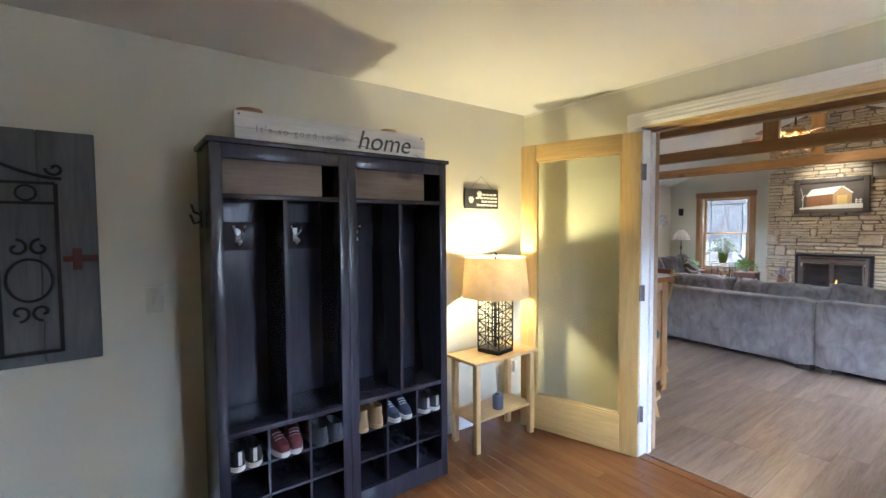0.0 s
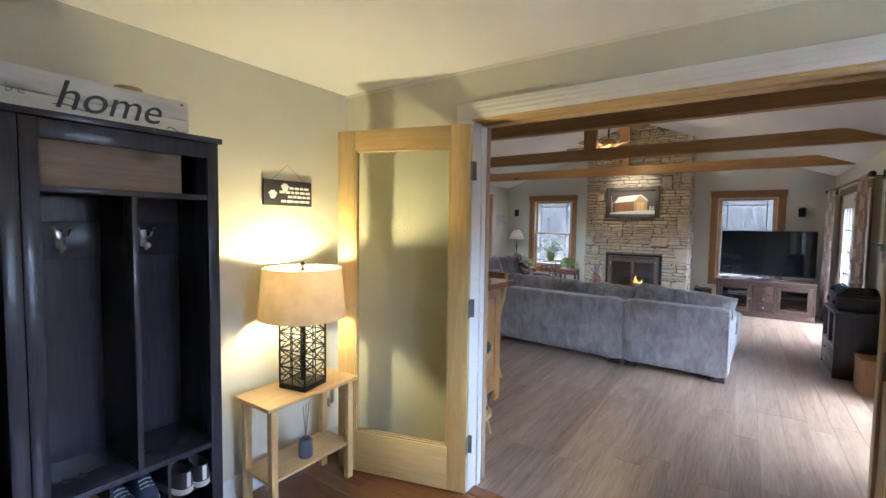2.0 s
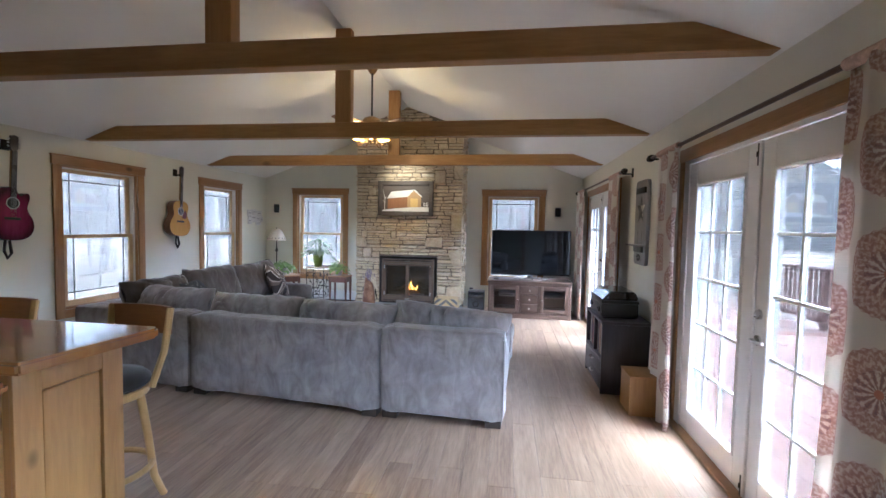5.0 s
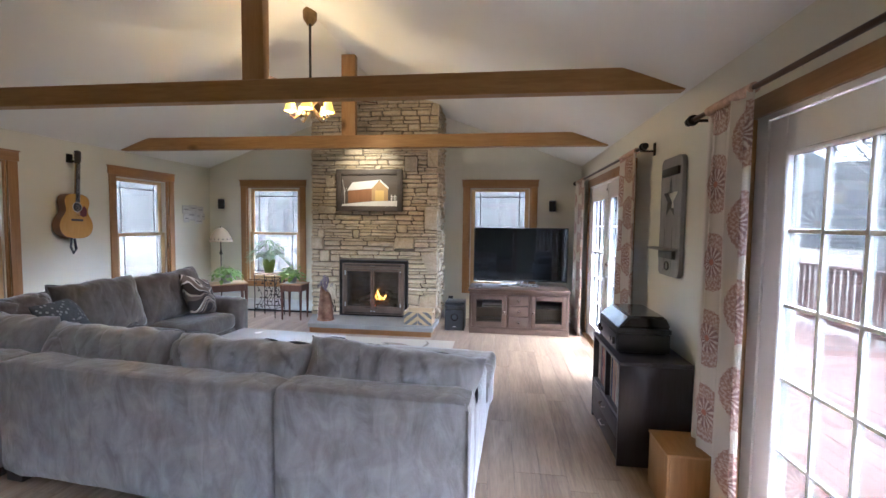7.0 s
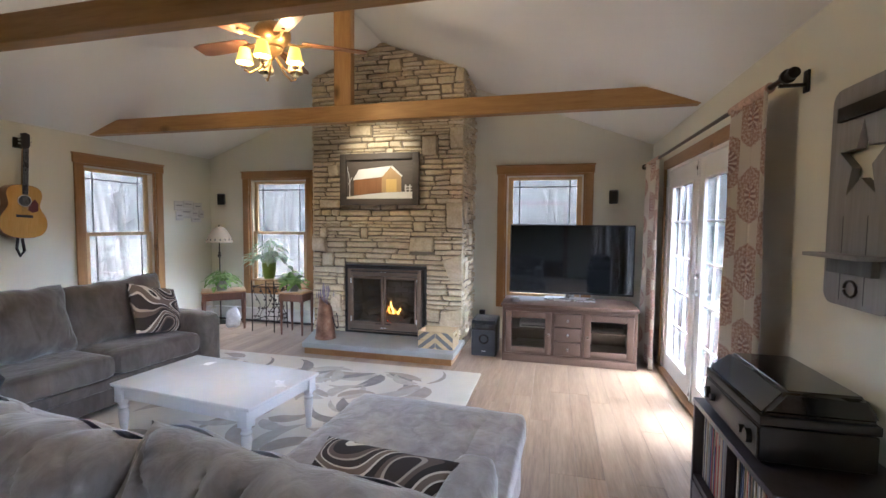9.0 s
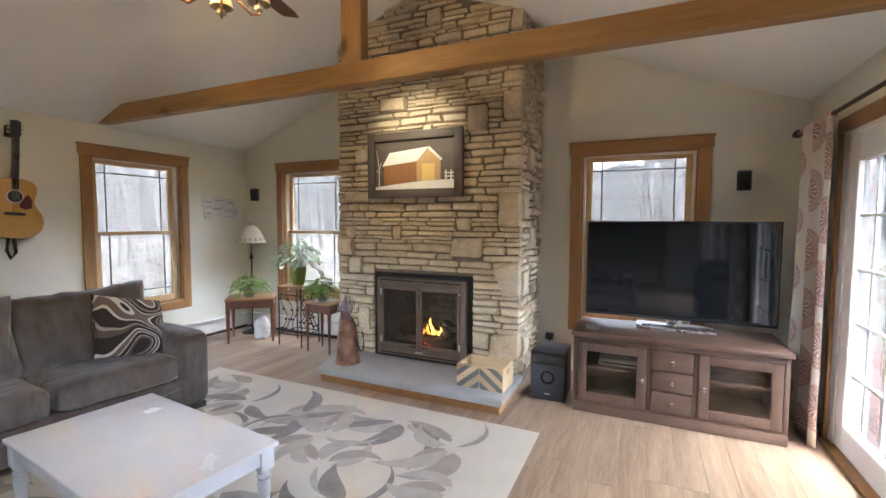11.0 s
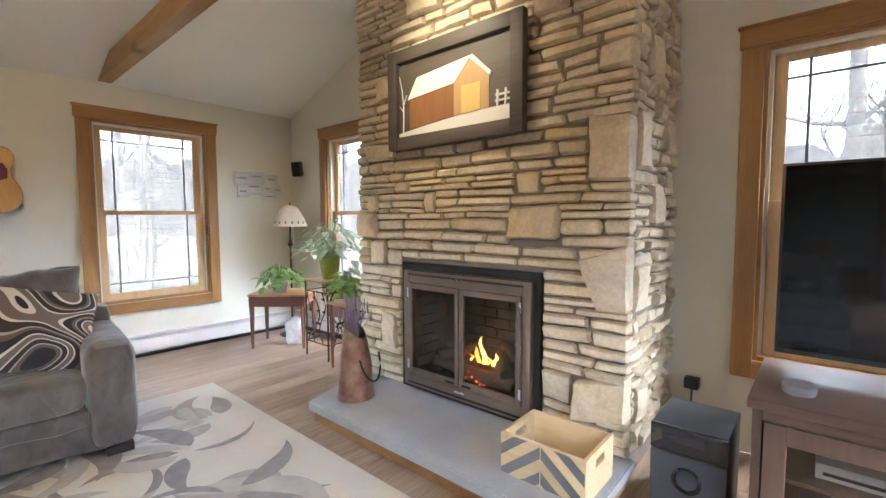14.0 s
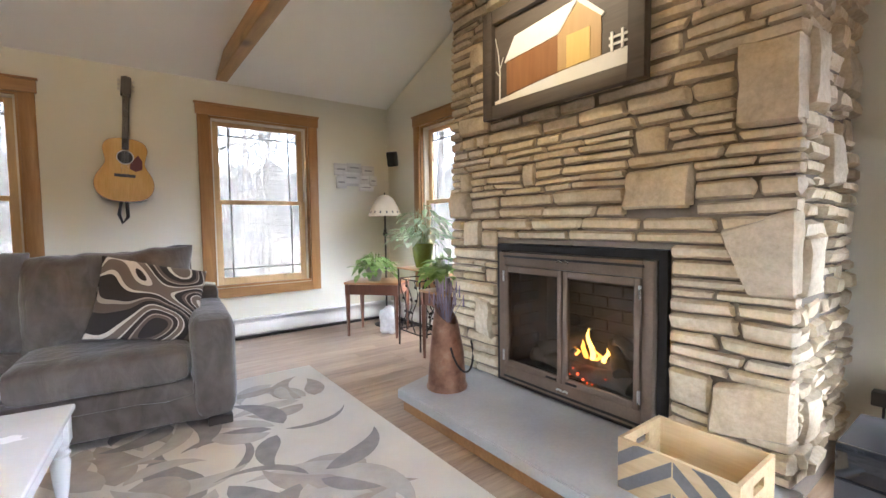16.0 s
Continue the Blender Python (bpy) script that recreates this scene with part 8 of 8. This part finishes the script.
def stool(m, back=True, label=""):
    root = thing("bar_stool", label, "stool", "bar stools", m)
    part("seat", lathe(bmesh.new(), [(0, 0.645), (0.19, 0.645), (0.205, 0.66), (0.205, 0.685), (0.18, 0.71), (0.10, 0.722), (0, 0.725)], 32), M["leather"], root, "round black leatherette seat")
    part("swivel_ring", lathe(bmesh.new(), [(0, 0.60), (0.195, 0.60), (0.20, 0.61), (0.20, 0.638), (0.19, 0.643), (0, 0.643)], 28), M["oak"], root)
    for k in range(4):
        t = math.pi / 4 + k * math.pi / 2
        c, s = math.cos(t), math.sin(t)
        part("leg", tube(bmesh.new(), [(0.15 * c, 0.15 * s, 0.605), (0.185 * c, 0.185 * s, 0.35), (0.21 * c, 0.21 * s, 0.12), (0.255 * c, 0.255 * s, 0.0)], 0.021, 10, 0.85), M["oak"], root)
    part("foot_ring", tube(bmesh.new(), [(0.205 * math.cos(2 * math.pi * k / 28), 0.205 * math.sin(2 * math.pi * k / 28), 0.21) for k in range(29)], 0.016, 8), M["oak"], root)
    if back:
        for s in (-1, 1):
            part("back_post", tube(bmesh.new(), [(0.12, s * 0.17, 0.62), (0.19, s * 0.185, 0.80), (0.225, s * 0.195, 1.03)], 0.019, 8), M["oak"], root)
        bm = bmesh.new()
        rows = []
        for i in range(11):
            u = -1 + 2 * i / 10
            x = 0.215 + 0.035 * (1 - u * u)
            rows.append([bm.verts.new(q) for q in ((x - 0.011, u * 0.20, 0.885), (x + 0.011, u * 0.20, 0.885), (x + 0.019, u * 0.20, 1.035), (x - 0.003, u * 0.20, 1.035))])
        for a, b in zip(rows, rows[1:]):
            for k in range(4):
                bm.faces.new((a[k], a[(k + 1) % 4], b[(k + 1) % 4], b[k]))
        bm.faces.new(rows[0])
        bm.faces.new(rows[-1])
        part("backrest", bm, M["oak_back"], root, "curved brown backrest", 30)
    return root


a = stool(pose(4.545, 2.67, 0, 0, 0, -4), True, "oak swivel bar stool with a black seat")
copy_thing(a, pose(4.545, 3.54, 0, 0, 0, 3))
stool(pose(3.42, 2.09, 0, 0, 0, 20) @ Matrix.Diagonal((0.8, 0.8, 1.0, 1)), False, "backless oak stool with a round black seat")
wb = thing("wine_bottle", "dark green wine bottle on the bar", "bottle", "", pose(4.00, 3.16, 1.03))
part("glass_body", lathe(bmesh.new(), [(0, 0), (0.036, 0), (0.038, 0.01), (0.038, 0.18), (0.03, 0.215), (0.014, 0.24), (0.013, 0.30), (0.016, 0.302), (0.016, 0.315), (0, 0.315)], 24), plain("bottle_green", (0.015, 0.03, 0.012), 0.08, var=0.1, relief=0), wb)
part("paper_label", lathe(bmesh.new(), [(0.0386, 0.05), (0.0388, 0.05), (0.0388, 0.14), (0.0386, 0.14)], 24), M["shoe_white"], wb)
wg = thing("wine_glass", "small clear stemmed glass on the bar", "glass", "", pose(4.06, 3.02, 1.03))
part("bowl", lathe(bmesh.new(), [(0.032, 0.002), (0.004, 0.008), (0.004, 0.07), (0.028, 0.10), (0.034, 0.14), (0.03, 0.17), (0.0285, 0.17), (0.032, 0.14), (0.026, 0.102), (0, 0.075)], 24), M["door_glass"], wg)
# ---- outdoors ----
M["deck"] = wood("weathered_red_deck", (0.13, 0.072, 0.055), (0.21, 0.135, 0.11), 0, 0.7, grain=7, relief=0.2, tone=0.2)
dk = thing("deck", "weathered reddish wooden deck with a railing", "deck")
for k in range(26):
    y = YS - T - 0.03 - 0.145 * (k + 1)
    part("deck_board", one(2.6, 13.4, y, y + 0.14, -0.13, -0.10, 0.003, 1), M["deck"], dk)
part("deck_frame", one(2.7, 13.3, YS - T - 3.8, YS - T - 0.1, -0.30, -0.13), M["deck"], dk)
for x in (2.7, 5.2, 7.9, 10.6, 13.2):
    part("deck_post", one(x - 0.045, x + 0.045, -4.62, -4.53, -0.6, 0.92, 0.004), M["deck"], dk)
part("hand_rail", one(2.6, 13.3, -4.66, -4.50, 0.90, 0.94, 0.004), M["deck"], dk)
part("low_rail", one(2.7, 13.2, -4.60, -4.55, 0.02, 0.09), M["deck"], dk)
bal = mesh_of("baluster", one(-0.02, 0.02, -0.02, 0.02, 0.09, 0.90), M["deck"], 0)
for k in range(78):
    ob = new("baluster", bal)
    ob.parent = dk
    ob.location = (2.8 + 0.134 * k, -4.575, 0)
gr = thing("covered_grill", "grill under a slate-grey weather cover on the deck", "grill", "", pose(5.45, -2.75, -0.10))
bm = one(-0.65, 0.65, -0.32, 0.32, 0.0, 1.12)
bmesh.ops.subdivide_edges(bm, edges=bm.edges[:], cuts=6, use_grid_fill=True)
for v in bm.verts:
    t = max(0.0, (v.co.z - 0.75) / 0.37)
    v.co.x *= 1 - 0.25 * t
    v.co.y *= 1 - 0.2 * t
    v.co += Vector((noise.noise(v.co * 3), noise.noise(v.co * 3 + Vector((5, 0, 0))), 0)) * 0.035
part("cover", bm, plain("slate_vinyl", (0.045, 0.055, 0.07), 0.5, var=0.15), gr, smooth=60)

M["bark"] = plain("pale_grey_bark", (0.30, 0.285, 0.265), 0.95, var=0.3, scale=4, fine=40, relief=0.6)


def tree_meshes(seed, h):
    """Trunk and bare branches as two meshes."""
    g = random.Random(seed)
    trunk, twigs = bmesh.new(), bmesh.new()
    pts = [Vector((0, 0, 0))]
    d = Vector((g.uniform(-0.06, 0.06), g.uniform(-0.06, 0.06), 1))
    for k in range(9):
        d = (d + Vector((g.uniform(-0.09, 0.09), g.uniform(-0.09, 0.09), 0))).normalized()
        pts.append(pts[-1] + d * h / 9)
    tube(trunk, pts, h * 0.016, 8, 0.2)

    def grow(p, d, ln, r, depth):
        q, way = p, d
        line = [p]
        for k in range(4):
            way = (way + Vector((g.uniform(-0.3, 0.3), g.uniform(-0.3, 0.3), g.uniform(-0.05, 0.28)))).normalized()
            q = q + way * ln / 4
            line.append(q)
        tube(twigs, line, r, 5 if depth < 2 else 3, 0.35)
        if depth < 3:
            for k in range(4 if depth < 2 else 3):
                i = g.choice((1, 2, 3, 4))
                side = Vector((g.uniform(-1, 1), g.uniform(-1, 1), g.uniform(0, 0.8))).normalized()
                grow(line[i], (way * 0.5 + side * 0.7).normalized(), ln * g.uniform(0.4, 0.62), r * 0.45, depth + 1)

    for k in range(11):
        i = g.randint(2, 8)
        t = g.uniform(0, 2 * math.pi)
        grow(pts[i], Vector((math.cos(t), math.sin(t), g.uniform(0.15, 0.8))).normalized(), h * g.uniform(0.16, 0.28), h * 0.005, 0)
    return mesh_of("trunk", trunk, M["bark"], 60), mesh_of("branches", twigs, M["bark"], 0)


tr = random.Random(31)
kinds = [tree_meshes(40 + k, tr.uniform(8, 11)) for k in range(4)]
firsts = []
for k in range(4):
    root = thing("tree", "bare grey winter tree with fine branches", "tree", "bare trees round the house", pose(6.2 + 1.4 * k, 10.5 + 1.3 * (k % 2), -0.6))
    for nm, me in zip(("trunk", "branches"), kinds[k]):
        ob = new(nm, me)
        ob.parent = root
    firsts.append(root)
spots = []
for k in range(26):
    spots.append((tr.uniform(1, 22), tr.uniform(9.5, 30)))
for k in range(30):
    spots.append((tr.uniform(16, 36), tr.uniform(-14, 22)))
for k in range(26):
    spots.append((tr.uniform(0, 24), tr.uniform(-30, -9)))
for k, (x, y) in enumerate(spots):
    sc = tr.uniform(0.8, 1.4)
    ob = copy_thing(firsts[k % 4], pose(x, y, -0.6, 0, 0, tr.uniform(0, 360)))
    ob.scale = (sc, sc, sc)
for k in range(44):
    x, y = (tr.uniform(5, 13), tr.uniform(8.2, 13)) if k % 2 else (tr.uniform(13.6, 19), tr.uniform(-3, 8))
    sc = tr.uniform(0.22, 0.5)
    ob = copy_thing(firsts[k % 4], pose(x, y, -0.6, tr.uniform(-14, 14), tr.uniform(-14, 14), tr.uniform(0, 360)))
    ob.scale = (sc, sc, sc)
    tagged(ob, "low pale bare sapling in the winter brush", "sapling", "saplings near the windows")
    ob.name = "sapling"
M["woods"] = plain("far_winter_woods", (0.17, 0.165, 0.155), 0.95, var=0.3, scale=0.35, fine=2.0, relief=0.0)
bm = bmesh.new()
rows = []
for k in range(181):
    t = 2 * math.pi * k / 180
    r = 62 + 4 * noise.noise(Vector((math.cos(t) * 4, math.sin(t) * 4, 0)))
    hh = 9 + 4.5 * noise.noise(Vector((math.cos(t) * 22, math.sin(t) * 22, 3)))
    rows.append((bm.verts.new((6 + r * math.cos(t), 2 + r * math.sin(t), -0.7)), bm.verts.new((6 + r * math.cos(t), 2 + r * math.sin(t), hh))))
for a, b in zip(rows, rows[1:]):
    bm.faces.new((a[0], b[0], b[1], a[1]))
solid("backdrop", bm, M["woods"], "distant belt of winter woods", "backdrop", kind="structure")
# ---- plank floors ----
prng = random.Random(5)
SHARED = {}


def planks(root, x0, x1, y0, y1, width, lengths, along, material, top, limit):
    """Boards laid in rows; along is the axis they run in."""
    a0, a1, c0, c1 = (x0, x1, y0, y1) if along == "x" else (y0, y1, x0, x1)
    rest = bmesh.new()
    count, c, row = 0, c0, 0
    while c < c1 - 0.005:
        w = min(width, c1 - c)
        a = a0 - prng.choice((0.0, 0.35, 0.7, 0.95, 0.5))
        while a < a1:
            ln = prng.choice(lengths)
            s0, s1 = max(a, a0), min(a + ln, a1)
            if s1 - s0 > 0.01:
                key = (round(s1 - s0, 3), round(w, 3), along, material.name)
                if count < limit:
                    if key not in SHARED:
                        g = 0.0005
                        bm = one(g, s1 - s0 - g, g, w - g, -0.012, 0.0, 0.0008, 1) if along == "x" else one(g, w - g, g, s1 - s0 - g, -0.012, 0.0, 0.0008, 1)
                        SHARED[key] = mesh_of("plank", bm, material, 30)
                    ob = new("plank", SHARED[key])
                    ob.parent = root
                    ob.location = (s0, c, top) if along == "x" else (c, s0, top)
                    count += 1
                else:
                    if along == "x":
                        box(rest, s0 + 0.001, s1 - 0.001, c + 0.001, c + w - 0.001, top - 0.012, top)
                    else:
                        box(rest, c + 0.001, c + w - 0.001, s0 + 0.001, s1 - 0.001, top - 0.012, top)
            a += ln
        c += w
        row += 1
    if rest.verts:
        tagged(part("plank_rest", rest, material, root, smooth=0), kind="stuff")


fl = tagged(new("floor"), "grey-brown laminate plank floor with soft gloss", "floor", kind="structure")
planks(fl, XW - 0.10, XE, YS, YN, 0.157, (1.3, 1.3, 1.3), "x", M["laminate"], 0.0, 300)
fo = tagged(new("floor_foyer"), "glossy orange hardwood floor of the foyer", "floor", kind="structure")
planks(fo, 0.6, XW - 0.10, -0.7, FY1, 0.083, (0.9, 1.2, 0.6, 1.5), "y", M["hardwood"], 0.0, 120)
solid("floor_foyer_rear", one(FX0, 0.6, FY0, FY1, -0.014, 0.0), M["hardwood"], "orange hardwood floor behind", "floor", kind="structure", smooth=0)
solid("floor_foyer_side", one(0.6, FX1, FY0, -0.7, -0.014, 0.0), M["hardwood"], "orange hardwood floor beside the door", "floor", kind="structure", smooth=0)
# ---- outdoors: ground and sky ----
M["ground"] = plain("leaf_litter_ground", (0.15, 0.135, 0.112), 0.95, var=0.35, scale=0.6, fine=9, relief=0.4)
solid("ground", one(-400, 400, -400, 400, -0.75, -0.6), M["ground"], "leaf-covered winter ground", "ground", kind="structure", smooth=0)
